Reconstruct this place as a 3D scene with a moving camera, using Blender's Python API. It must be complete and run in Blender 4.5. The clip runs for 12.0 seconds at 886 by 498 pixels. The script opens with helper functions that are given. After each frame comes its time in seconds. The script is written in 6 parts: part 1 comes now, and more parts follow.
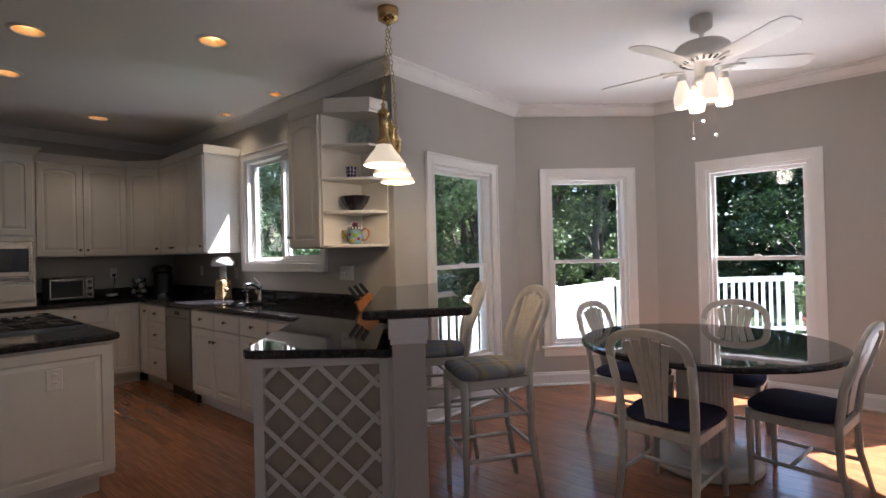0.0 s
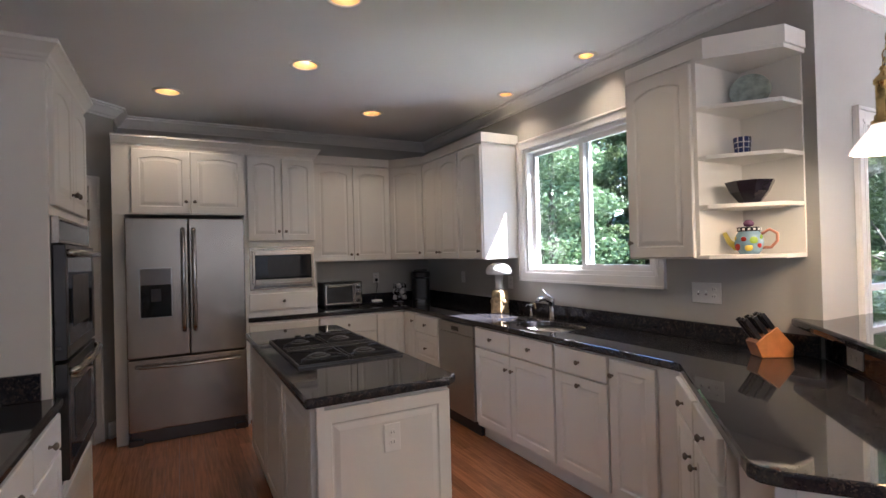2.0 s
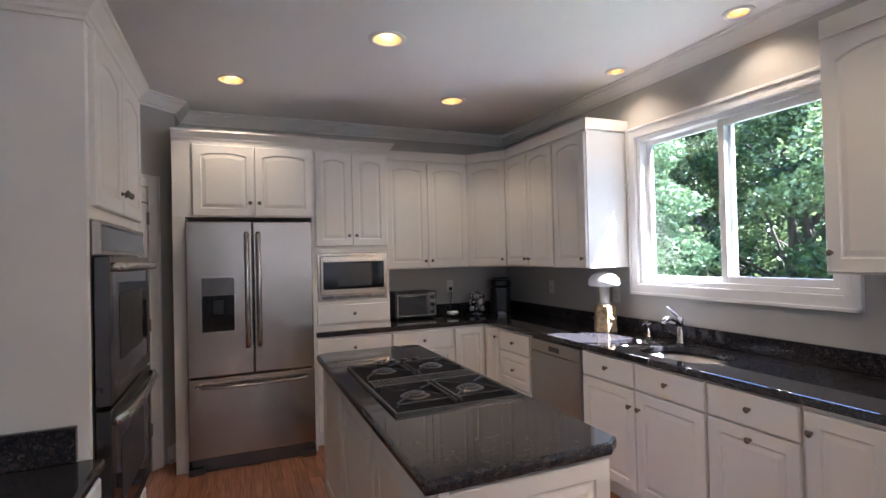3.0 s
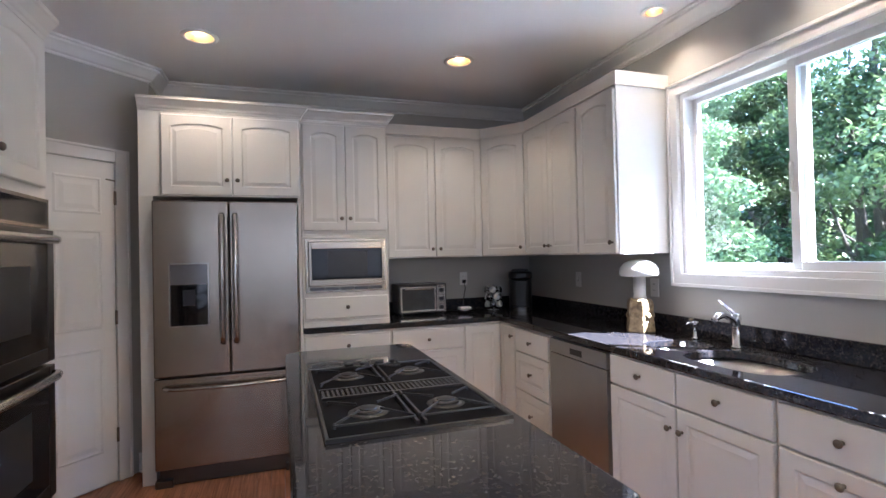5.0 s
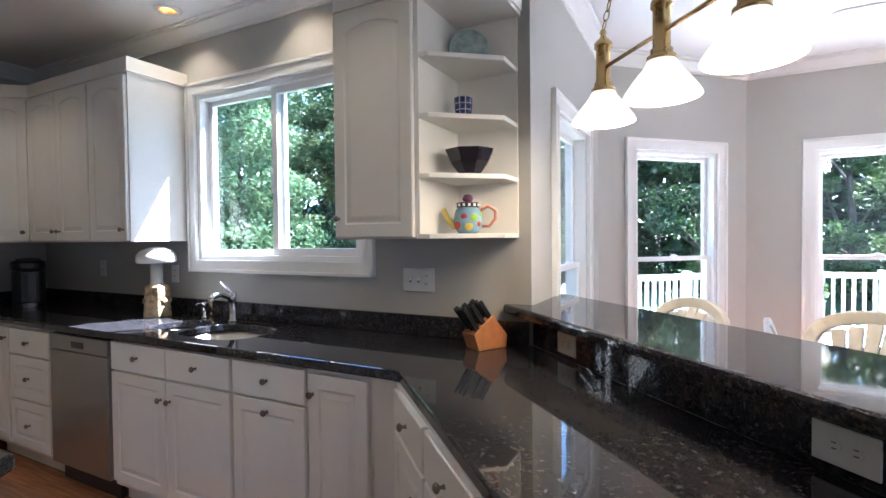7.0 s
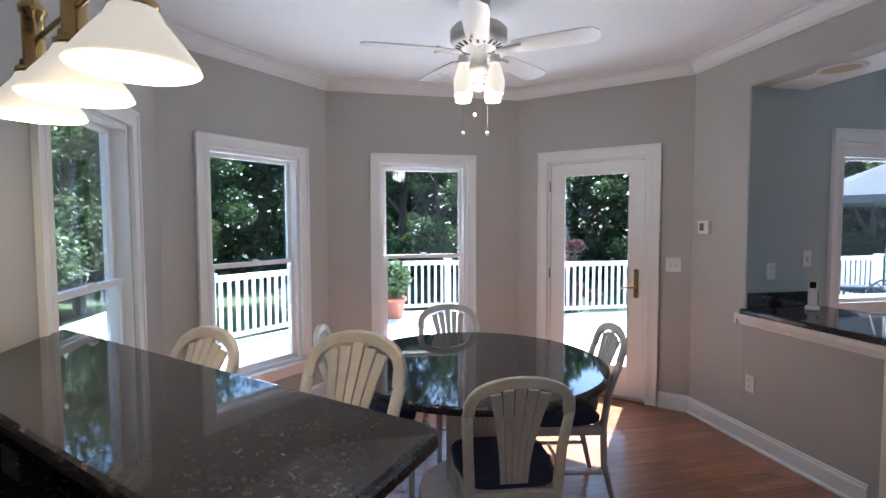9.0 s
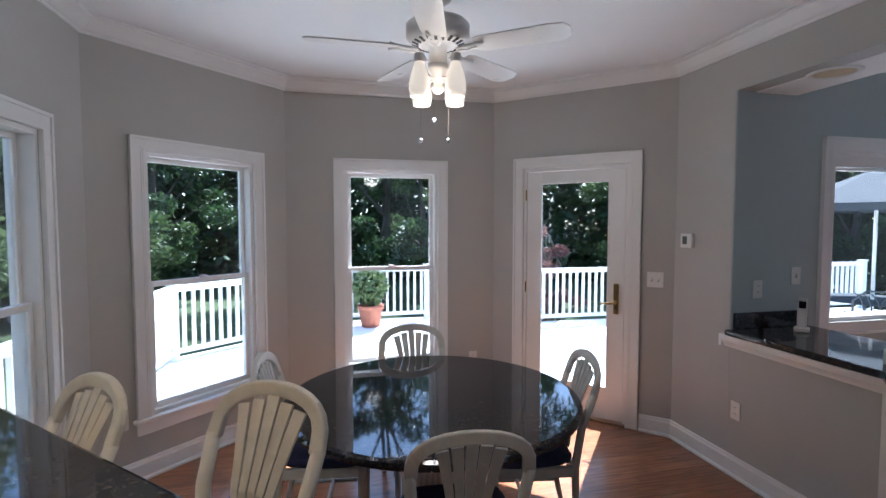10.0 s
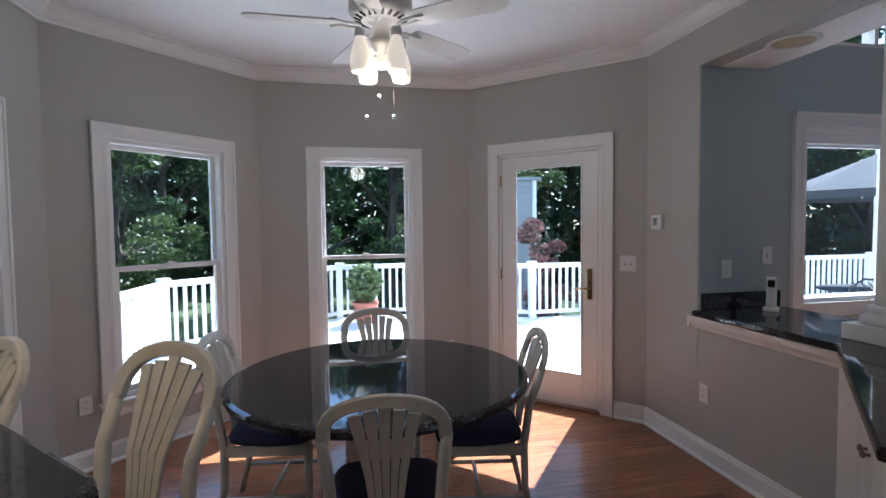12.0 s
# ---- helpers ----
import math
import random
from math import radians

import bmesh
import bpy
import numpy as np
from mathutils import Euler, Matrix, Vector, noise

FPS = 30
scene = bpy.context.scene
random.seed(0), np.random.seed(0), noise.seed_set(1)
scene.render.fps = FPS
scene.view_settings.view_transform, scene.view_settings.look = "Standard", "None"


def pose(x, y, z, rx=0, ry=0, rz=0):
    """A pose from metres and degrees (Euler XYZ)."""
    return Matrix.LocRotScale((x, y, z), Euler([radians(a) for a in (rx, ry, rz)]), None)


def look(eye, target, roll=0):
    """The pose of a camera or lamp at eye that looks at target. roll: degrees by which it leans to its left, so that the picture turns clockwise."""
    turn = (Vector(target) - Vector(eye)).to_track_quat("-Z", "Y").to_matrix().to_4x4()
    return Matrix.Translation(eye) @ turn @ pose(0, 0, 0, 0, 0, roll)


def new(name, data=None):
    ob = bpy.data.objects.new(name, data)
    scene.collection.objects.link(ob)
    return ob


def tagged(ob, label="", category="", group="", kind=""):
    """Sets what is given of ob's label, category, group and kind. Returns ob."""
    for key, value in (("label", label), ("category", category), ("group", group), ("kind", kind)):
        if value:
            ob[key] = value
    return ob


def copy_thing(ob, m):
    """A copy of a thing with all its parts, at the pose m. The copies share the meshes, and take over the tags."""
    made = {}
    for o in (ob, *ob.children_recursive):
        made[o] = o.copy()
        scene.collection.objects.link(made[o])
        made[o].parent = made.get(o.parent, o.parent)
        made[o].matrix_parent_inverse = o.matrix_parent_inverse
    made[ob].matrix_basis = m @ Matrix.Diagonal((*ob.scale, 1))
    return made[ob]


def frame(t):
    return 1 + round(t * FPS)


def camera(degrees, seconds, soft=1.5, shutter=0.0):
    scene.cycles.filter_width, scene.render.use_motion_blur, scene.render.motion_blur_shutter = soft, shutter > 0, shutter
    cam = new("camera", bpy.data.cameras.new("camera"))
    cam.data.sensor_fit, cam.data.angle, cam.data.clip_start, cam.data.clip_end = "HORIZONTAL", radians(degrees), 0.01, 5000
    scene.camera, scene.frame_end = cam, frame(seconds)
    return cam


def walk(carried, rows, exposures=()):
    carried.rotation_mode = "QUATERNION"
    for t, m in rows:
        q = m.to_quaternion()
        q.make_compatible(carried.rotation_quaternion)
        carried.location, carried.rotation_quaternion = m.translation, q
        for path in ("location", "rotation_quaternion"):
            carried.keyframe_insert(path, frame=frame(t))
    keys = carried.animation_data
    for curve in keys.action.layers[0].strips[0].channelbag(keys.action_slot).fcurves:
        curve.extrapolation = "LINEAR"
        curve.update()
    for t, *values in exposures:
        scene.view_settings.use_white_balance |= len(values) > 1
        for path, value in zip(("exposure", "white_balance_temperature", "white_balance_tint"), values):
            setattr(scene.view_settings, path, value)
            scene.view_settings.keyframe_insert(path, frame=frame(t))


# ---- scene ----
cam = camera(84.0, 12.0)
PATH = [
    (0, (-2.476, -2.615, 1.332), (-0.967, -1.303, 1.345), -1.5),
    (0.5, (-2.498, -2.215, 1.337), (-1.259, -0.645, 1.354), -1.4),
    (1, (-2.574, -1.869, 1.36), (-1.509, -0.176, 1.377), -1.2),
    (1.5, (-2.621, -1.523, 1.4), (-1.632, 0.215, 1.424), -1.5),
    (2, (-2.616, -1.177, 1.451), (-1.669, 0.585, 1.465), -1.5),
    (2.5, (-2.65, -0.843, 1.475), (-1.78, 0.958, 1.489), -1.2),
    (3, (-2.649, -0.517, 1.503), (-1.877, 1.328, 1.528), -1.4),
    (3.2, (-2.626, -0.409, 1.502), (-1.897, 1.454, 1.526), -1.5),
    (4.8, (-2.256, -0.057, 1.412), (-1.654, 1.85, 1.44), -1.5),
    (5, (-2.226, -0.098, 1.4), (-1.6, 1.801, 1.427), -1.3),
    (5.5, (-2.157, -0.23, 1.383), (-1.323, 1.588, 1.397), -1.2),
    (6, (-2.091, -0.39, 1.375), (-0.879, 1.201, 1.369), -1.0),
    (6.5, (-2.071, -0.544, 1.38), (-0.491, 0.682, 1.353), -0.9),
    (7, (-2.08, -0.639, 1.389), (-0.302, 0.277, 1.343), -0.6),
    (7.5, (-2.046, -0.744, 1.393), (-0.143, -0.131, 1.332), -0.7),
    (7.7, (-2.006, -0.794, 1.4), (-0.062, -0.327, 1.329), -0.5),
    (9.3, (-1.672, -1.171, 1.551), (0.269, -1.639, 1.439), -0.1),
    (9.5, (-1.618, -1.223, 1.576), (0.324, -1.689, 1.461), 0.0),
    (10, (-1.502, -1.315, 1.597), (0.441, -1.775, 1.49), 0.0),
    (10.5, (-1.455, -1.407, 1.608), (0.493, -1.85, 1.503), -0.1),
    (11, (-1.46, -1.514, 1.536), (0.494, -1.931, 1.439), -0.5),
    (11.5, (-1.508, -1.593, 1.496), (0.448, -1.997, 1.4), -0.7),
    (12, (-1.561, -1.643, 1.459), (0.395, -2.048, 1.367), -0.7),
]
EXPOSURES = [(0.0, 2.6, 6000, 18), (0.5, 2.95, 5950, 18), (1.0, 3.35, 5900, 18), (2.0, 3.65, 5700, 18), (3.0, 4.1, 5500, 18), (5.0, 4.35, 5250, 17), (5.5, 4.35, 5250, 17), (6.0, 3.85, 5200, 15), (6.5, 3.7, 5150, 12), (7.1, 3.75, 5180, 12), (7.7, 3.45, 5200, 12), (9.3, 2.43, 5300, 12), (12.0, 2.05, 5300, 12)]
walk(cam, [(t, look(eye, target, roll)) for t, eye, target, roll in PATH], EXPOSURES)

# ---- light ----
world = bpy.data.worlds.new("world")
scene.world = world
world.use_nodes = True
_sky = world.node_tree.nodes.new("ShaderNodeTexSky")
_sky.sky_type = "NISHITA"
_sky.sun_disc = False
_sky.sun_elevation = radians(55.0)
_sky.sun_rotation = radians(128.5)
_bg = world.node_tree.nodes["Background"]
_bg.inputs["Strength"].default_value = 0.15
world.node_tree.links.new(_sky.outputs[0], _bg.inputs["Color"])
sun = new("sun", bpy.data.lights.new("sun", "SUN"))
sun.data.energy = 5.0
sun.data.angle = radians(0.5)
sun.data.color = (1.0, 0.95, 0.88)
sun.matrix_world = look((9.7, -7.8, 17.78), (0, 0, 0))


# added daylight fill: area lamps just inside the closed rear and left walls
for _name, _eye, _to, _sx, _sy, _w in (("fill_light_rear", (-1.3, -6.98, 1.75), (-1.3, 0, 1.75), 3.6, 1.7, 1.2), ("fill_light_side", (-3.70, -3.9, 1.6), (0, -3.9, 1.6), 2.4, 1.6, 1.4)):
    _l = new(_name, bpy.data.lights.new(_name, "AREA"))
    _l.data.shape, _l.data.size, _l.data.size_y, _l.data.energy = "RECTANGLE", _sx, _sy, _w
    _l.data.color = (0.93, 0.96, 1.0)
    _l.matrix_world = look(_eye, _to)


# ---- materials ----
def mat(name, color, rough=0.5, metal=0.0, scale=12.0, vary=0.06, bump=0.0, bump_scale=60.0, spec=0.5, coat=0.0, rand=0.0):
    """A plain surface with two scales of variation."""
    m = bpy.data.materials.new(name)
    m.use_nodes = True
    nt = m.node_tree
    b = nt.nodes["Principled BSDF"]
    b.inputs["Roughness"].default_value = rough
    b.inputs["Metallic"].default_value = metal
    b.inputs["Specular IOR Level"].default_value = spec
    b.inputs["Coat Weight"].default_value = coat
    b.inputs["Coat Roughness"].default_value = 0.08
    tc = nt.nodes.new("ShaderNodeTexCoord")
    n1 = nt.nodes.new("ShaderNodeTexNoise")
    n1.inputs["Scale"].default_value = scale
    n1.inputs["Detail"].default_value = 5
    nt.links.new(tc.outputs["Object"], n1.inputs["Vector"])
    ramp = nt.nodes.new("ShaderNodeMapRange")
    ramp.inputs["From Min"].default_value, ramp.inputs["From Max"].default_value = 0.3, 0.7
    ramp.inputs["To Min"].default_value, ramp.inputs["To Max"].default_value = 1 - vary, 1 + vary
    nt.links.new(n1.outputs["Fac"], ramp.inputs["Value"])
    mul = nt.nodes.new("ShaderNodeVectorMath")
    mul.operation = "SCALE"
    mul.inputs[0].default_value = color
    nt.links.new(ramp.outputs[0], mul.inputs["Scale"])
    out = mul.outputs[0]
    if rand:
        oi = nt.nodes.new("ShaderNodeObjectInfo")
        r2 = nt.nodes.new("ShaderNodeMapRange")
        r2.inputs["To Min"].default_value, r2.inputs["To Max"].default_value = 1 - rand, 1 + rand
        nt.links.new(oi.outputs["Random"], r2.inputs["Value"])
        mul2 = nt.nodes.new("ShaderNodeVectorMath")
        mul2.operation = "SCALE"
        nt.links.new(out, mul2.inputs[0])
        nt.links.new(r2.outputs[0], mul2.inputs["Scale"])
        out = mul2.outputs[0]
    nt.links.new(out, b.inputs["Base Color"])
    r3 = nt.nodes.new("ShaderNodeMapRange")
    r3.inputs["To Min"].default_value, r3.inputs["To Max"].default_value = max(rough - 0.06, 0.02), min(rough + 0.06, 1)
    nt.links.new(n1.outputs["Fac"], r3.inputs["Value"])
    nt.links.new(r3.outputs[0], b.inputs["Roughness"])
    if bump:
        n2 = nt.nodes.new("ShaderNodeTexNoise")
        n2.inputs["Scale"].default_value = bump_scale
        n2.inputs["Detail"].default_value = 4
        nt.links.new(tc.outputs["Object"], n2.inputs["Vector"])
        bp = nt.nodes.new("ShaderNodeBump")
        bp.inputs["Strength"].default_value = bump
        bp.inputs["Distance"].default_value = 0.01
        nt.links.new(n2.outputs["Fac"], bp.inputs["Height"])
        nt.links.new(bp.outputs[0], b.inputs["Normal"])
    return m


def emit(name, color, strength):
    m = bpy.data.materials.new(name)
    m.use_nodes = True
    b = m.node_tree.nodes["Principled BSDF"]
    b.inputs["Base Color"].default_value = (*color, 1)
    b.inputs["Emission Color"].default_value = (*color, 1)
    b.inputs["Emission Strength"].default_value = strength
    b.inputs["Roughness"].default_value = 0.35
    return m


def granite():
    m = mat("granite", (0.02, 0.021, 0.026), rough=0.0, vary=0.3, scale=9)
    nt = m.node_tree
    b = nt.nodes["Principled BSDF"]
    tc = nt.nodes["Texture Coordinate"]
    v = nt.nodes.new("ShaderNodeTexVoronoi")
    v.inputs["Scale"].default_value = 150
    warp = nt.nodes.new("ShaderNodeTexNoise")
    warp.inputs["Scale"].default_value = 70
    nt.links.new(tc.outputs["Object"], warp.inputs["Vector"])
    shift = nt.nodes.new("ShaderNodeVectorMath")
    shift.operation = "MULTIPLY_ADD"
    shift.inputs[1].default_value = (0.03, 0.03, 0.03)
    nt.links.new(warp.outputs["Color"], shift.inputs[0])
    nt.links.new(tc.outputs["Object"], shift.inputs[2])
    nt.links.new(shift.outputs[0], v.inputs["Vector"])
    n = nt.nodes.new("ShaderNodeTexNoise")
    n.inputs["Scale"].default_value = 45
    n.inputs["Detail"].default_value = 6
    nt.links.new(tc.outputs["Object"], n.inputs["Vector"])
    sep = nt.nodes.new("ShaderNodeSeparateColor")
    nt.links.new(v.outputs["Color"], sep.inputs[0])
    cr = nt.nodes.new("ShaderNodeValToRGB")
    cr.color_ramp.elements[0].position, cr.color_ramp.elements[0].color = 0.0, (0.012, 0.013, 0.017, 1)
    cr.color_ramp.elements[1].position, cr.color_ramp.elements[1].color = 0.60, (0.02, 0.021, 0.028, 1)
    e = cr.color_ramp.elements.new(0.88)
    e.color = (0.036, 0.032, 0.031, 1)
    e = cr.color_ramp.elements.new(0.96)
    e.color = (0.08, 0.068, 0.058, 1)
    nt.links.new(sep.outputs[0], cr.inputs[0])
    mix = nt.nodes.new("ShaderNodeMix")
    mix.data_type = "RGBA"
    mr = nt.nodes.new("ShaderNodeMapRange")
    mr.inputs["From Min"].default_value, mr.inputs["From Max"].default_value = 0.56, 0.68
    nt.links.new(n.outputs["Fac"], mr.inputs["Value"])
    nt.links.new(mr.outputs[0], mix.inputs["Factor"])
    nt.links.new(cr.outputs[0], mix.inputs["A"])
    mix.inputs["B"].default_value = (0.05, 0.042, 0.038, 1)
    nt.links.new(mix.outputs["Result"], b.inputs["Base Color"])
    return m


def steel(name="brushed_steel", base=0.27, axis=2, rough=0.3, tint=(1.0, 0.97, 0.93), wave=0.0):
    m = mat(name, tuple(base * c for c in tint), rough=rough, metal=1.0, vary=0.03)
    nt = m.node_tree
    b = nt.nodes["Principled BSDF"]
    mp = nt.nodes.new("ShaderNodeMapping")
    s = [260, 260, 260]
    s[axis] = 3
    mp.inputs["Scale"].default_value = s
    nt.links.new(nt.nodes["Texture Coordinate"].outputs["Object"], mp.inputs["Vector"])
    n = nt.nodes.new("ShaderNodeTexNoise")
    n.inputs["Scale"].default_value = 1.0
    nt.links.new(mp.outputs[0], n.inputs["Vector"])
    bp = nt.nodes.new("ShaderNodeBump")
    bp.inputs["Strength"].default_value = 0.08
    bp.inputs["Distance"].default_value = 0.002
    nt.links.new(n.outputs["Fac"], bp.inputs["Height"])
    nt.links.new(bp.outputs[0], b.inputs["Normal"])
    if wave:
        # slow waves of the sheet along its grain
        m2 = nt.nodes.new("ShaderNodeMapping")
        s = [4, 4, 4]
        s[axis] = 0.12
        m2.inputs["Scale"].default_value = s
        nt.links.new(nt.nodes["Texture Coordinate"].outputs["Object"], m2.inputs["Vector"])
        n3 = nt.nodes.new("ShaderNodeTexNoise")
        n3.inputs["Scale"].default_value = 1.0
        n3.inputs["Detail"].default_value = 0
        nt.links.new(m2.outputs[0], n3.inputs["Vector"])
        b3 = nt.nodes.new("ShaderNodeBump")
        b3.inputs["Strength"].default_value = wave
        b3.inputs["Distance"].default_value = 0.05
        nt.links.new(n3.outputs["Fac"], b3.inputs["Height"])
        nt.links.new(b3.outputs[0], bp.inputs["Normal"])
    return m


def wood_floor():
    m = mat("oak_floor", (0.33, 0.135, 0.06), rough=0.24, vary=0.05, coat=0.25, rand=0.17)
    nt = m.node_tree
    b = nt.nodes["Principled BSDF"]
    mp = nt.nodes.new("ShaderNodeMapping")
    mp.inputs["Scale"].default_value = (45, 2.2, 10)
    geo = nt.nodes.new("ShaderNodeNewGeometry")
    nt.links.new(geo.outputs["Position"], mp.inputs["Vector"])
    n = nt.nodes.new("ShaderNodeTexNoise")
    n.inputs["Scale"].default_value = 1.6
    n.inputs["Detail"].default_value = 7
    n.inputs["Distortion"].default_value = 0.5
    nt.links.new(mp.outputs[0], n.inputs["Vector"])
    mr = nt.nodes.new("ShaderNodeMapRange")
    mr.inputs["From Min"].default_value, mr.inputs["From Max"].default_value = 0.3, 0.7
    mr.inputs["To Min"].default_value, mr.inputs["To Max"].default_value = 0.68, 1.28
    nt.links.new(n.outputs["Fac"], mr.inputs["Value"])
    src = b.inputs["Base Color"].links[0].from_socket
    isl = nt.nodes.new("ShaderNodeMapRange")
    isl.inputs["To Min"].default_value, isl.inputs["To Max"].default_value = 0.84, 1.16
    nt.links.new(geo.outputs["Random Per Island"], isl.inputs["Value"])
    mm = nt.nodes.new("ShaderNodeMath")
    mm.operation = "MULTIPLY"
    nt.links.new(mr.outputs[0], mm.inputs[0])
    nt.links.new(isl.outputs[0], mm.inputs[1])
    sc = nt.nodes.new("ShaderNodeVectorMath")
    sc.operation = "SCALE"
    nt.links.new(src, sc.inputs[0])
    nt.links.new(mm.outputs[0], sc.inputs["Scale"])
    nt.links.new(sc.outputs[0], b.inputs["Base Color"])
    return m


def glass_mat(name="glass"):
    m = bpy.data.materials.new(name)
    m.use_nodes = True
    nt = m.node_tree
    nt.nodes.remove(nt.nodes["Principled BSDF"])
    tr = nt.nodes.new("ShaderNodeBsdfTransparent")
    tr.inputs[0].default_value = (0.88, 0.91, 0.91, 1)
    gl = nt.nodes.new("ShaderNodeBsdfGlossy")
    gl.inputs["Roughness"].default_value = 0.01
    lw = nt.nodes.new("ShaderNodeLayerWeight")
    lw.inputs["Blend"].default_value = 0.5
    pw = nt.nodes.new("ShaderNodeMath")
    pw.operation = "POWER"
    pw.inputs[1].default_value = 4.0
    nt.links.new(lw.outputs["Facing"], pw.inputs[0])
    fr = nt.nodes.new("ShaderNodeMath")
    fr.operation = "MULTIPLY_ADD"
    fr.inputs[1].default_value, fr.inputs[2].default_value = 0.8, 0.025
    nt.links.new(pw.outputs[0], fr.inputs[0])
    mx = nt.nodes.new("ShaderNodeMixShader")
    nt.links.new(fr.outputs[0], mx.inputs[0])
    nt.links.new(tr.outputs[0], mx.inputs[1])
    nt.links.new(gl.outputs[0], mx.inputs[2])
    nt.links.new(mx.outputs[0], nt.nodes["Material Output"].inputs[0])
    return m


def leaf_mat(name, dark, light, scale=0.6):
    m = bpy.data.materials.new(name)
    m.use_nodes = True
    nt = m.node_tree
    b = nt.nodes["Principled BSDF"]
    geo = nt.nodes.new("ShaderNodeNewGeometry")
    cr = nt.nodes.new("ShaderNodeValToRGB")
    cr.color_ramp.elements[0].color = (*dark, 1)
    cr.color_ramp.elements[1].color = (*light, 1)
    nt.links.new(geo.outputs["Random Per Island"], cr.inputs[0])
    nt.links.new(cr.outputs[0], b.inputs["Base Color"])
    b.inputs["Roughness"].default_value = 0.45
    tl = nt.nodes.new("ShaderNodeBsdfTranslucent")
    nt.links.new(cr.outputs[0], tl.inputs[0])
    mx = nt.nodes.new("ShaderNodeMixShader")
    mx.inputs[0].default_value = 0.35
    nt.links.new(b.outputs[0], mx.inputs[1])
    nt.links.new(tl.outputs[0], mx.inputs[2])
    nt.links.new(mx.outputs[0], nt.nodes["Material Output"].inputs[0])
    return m


WALL = mat("greige_wall_paint", (0.455, 0.445, 0.415), rough=0.6, vary=0.015, scale=2, bump=0.06, bump_scale=180)
WALL_BLUE = mat("blue_grey_wall_paint", (0.43, 0.49, 0.49), rough=0.6, vary=0.015, scale=2, bump=0.06, bump_scale=180)
CEIL = mat("ceiling_paint", (0.86, 0.85, 0.84), rough=0.8, vary=0.01, scale=2, bump=0.05, bump_scale=150)
TRIM = mat("white_trim_paint", (0.80, 0.79, 0.77), rough=0.32, vary=0.012, scale=5, bump=0.02, bump_scale=40)
CAB = mat("cream_cabinet_paint", (0.72, 0.70, 0.655), rough=0.34, vary=0.018, scale=4, bump=0.03, bump_scale=50)
CHAIRW = mat("whitewashed_wood", (0.57, 0.545, 0.485), rough=0.4, vary=0.07, scale=22, bump=0.12, bump_scale=90)
GRANITE = granite()
# brown tint puts the warm reflection of floor and cabinets into the colour
STEEL = steel("brushed_steel", 0.38, 2, 0.24, tint=(1.0, 0.88, 0.74), wave=0.11)
STEEL_H = steel("steel_handle", 0.45, 2, 0.22)
STEEL_DARK = steel("dark_steel", 0.12, 0, 0.3)
STEEL_PLAIN = steel("plain_steel", 0.38, 1, 0.34)
STEEL_BASIN = steel("basin_steel", 0.3, 1, 0.3)
CHROME = mat("chrome", (0.7, 0.7, 0.72), rough=0.1, metal=1.0, vary=0.02)
NICKEL = mat("antique_nickel", (0.2, 0.17, 0.14), rough=0.32, metal=1.0, vary=0.15)
BRASS = mat("brass", (0.62, 0.45, 0.2), rough=0.22, metal=1.0, vary=0.1)
BLACKG = mat("black_glass", (0.008, 0.008, 0.009), rough=0.04, vary=0.0, spec=0.35)
BLACKP = mat("black_plastic", (0.014, 0.014, 0.015), rough=0.35, vary=0.1)
IRON = mat("cast_iron", (0.035, 0.035, 0.037), rough=0.5, vary=0.2, bump=0.3, bump_scale=200)
FLOOR = wood_floor()
NAVY = mat("navy_cloth", (0.024, 0.028, 0.075), rough=0.85, vary=0.15, scale=90, bump=0.5, bump_scale=400)
PLATE = mat("white_plastic", (0.78, 0.77, 0.74), rough=0.3, vary=0.01)
SLOT = mat("socket_slot", (0.16, 0.15, 0.14), rough=0.5, vary=0.05)
VINYL = mat("white_vinyl", (0.82, 0.82, 0.80), rough=0.35, vary=0.02, scale=3)
DECK = mat("pale_deck_board", (0.82, 0.80, 0.77), rough=0.6, vary=0.08, scale=6, bump=0.1, rand=0.05)
GLASS = glass_mat()
SHADE = emit("lit_shade_glass", (1.0, 0.84, 0.6), 0.1)
SHADE_FAN = emit("lit_opal_glass", (1.0, 0.84, 0.62), 0.13)
BULB = emit("bulb", (1.0, 0.75, 0.45), 3.0)
CAN = mat("gold_reflector", (0.62, 0.46, 0.26), rough=0.3, metal=0.8, vary=0.1)
TERRA = mat("terracotta", (0.36, 0.13, 0.08), rough=0.8, vary=0.15)
SIDING = mat("grey_siding", (0.26, 0.28, 0.29), rough=0.6, vary=0.05)
KNIFEWOOD = mat("knife_block_wood", (0.42, 0.17, 0.06), rough=0.4, vary=0.15, scale=25)
BARK = mat("bark", (0.07, 0.055, 0.042), rough=0.9, vary=0.3, scale=14, bump=0.8, bump_scale=30)
GRASS = mat("ground_cover", (0.05, 0.075, 0.025), rough=0.95, vary=0.5, scale=3, bump=0.6, bump_scale=12)
LEAF = leaf_mat("leaves", (0.03, 0.055, 0.018), (0.12, 0.17, 0.055))
LEAF_DARK = leaf_mat("dark_leaves", (0.014, 0.036, 0.014), (0.07, 0.125, 0.04))
CONIFER = leaf_mat("conifer_sprays", (0.05, 0.10, 0.04), (0.22, 0.30, 0.15))
LEAF_LIGHT = leaf_mat("light_leaves", (0.05, 0.085, 0.03), (0.22, 0.28, 0.12))
RED_LEAF = leaf_mat("plum_leaves", (0.06, 0.02, 0.02), (0.25, 0.12, 0.1))
UMB = mat("umbrella_cloth", (0.032, 0.038, 0.046), rough=0.9, vary=0.06, scale=5)
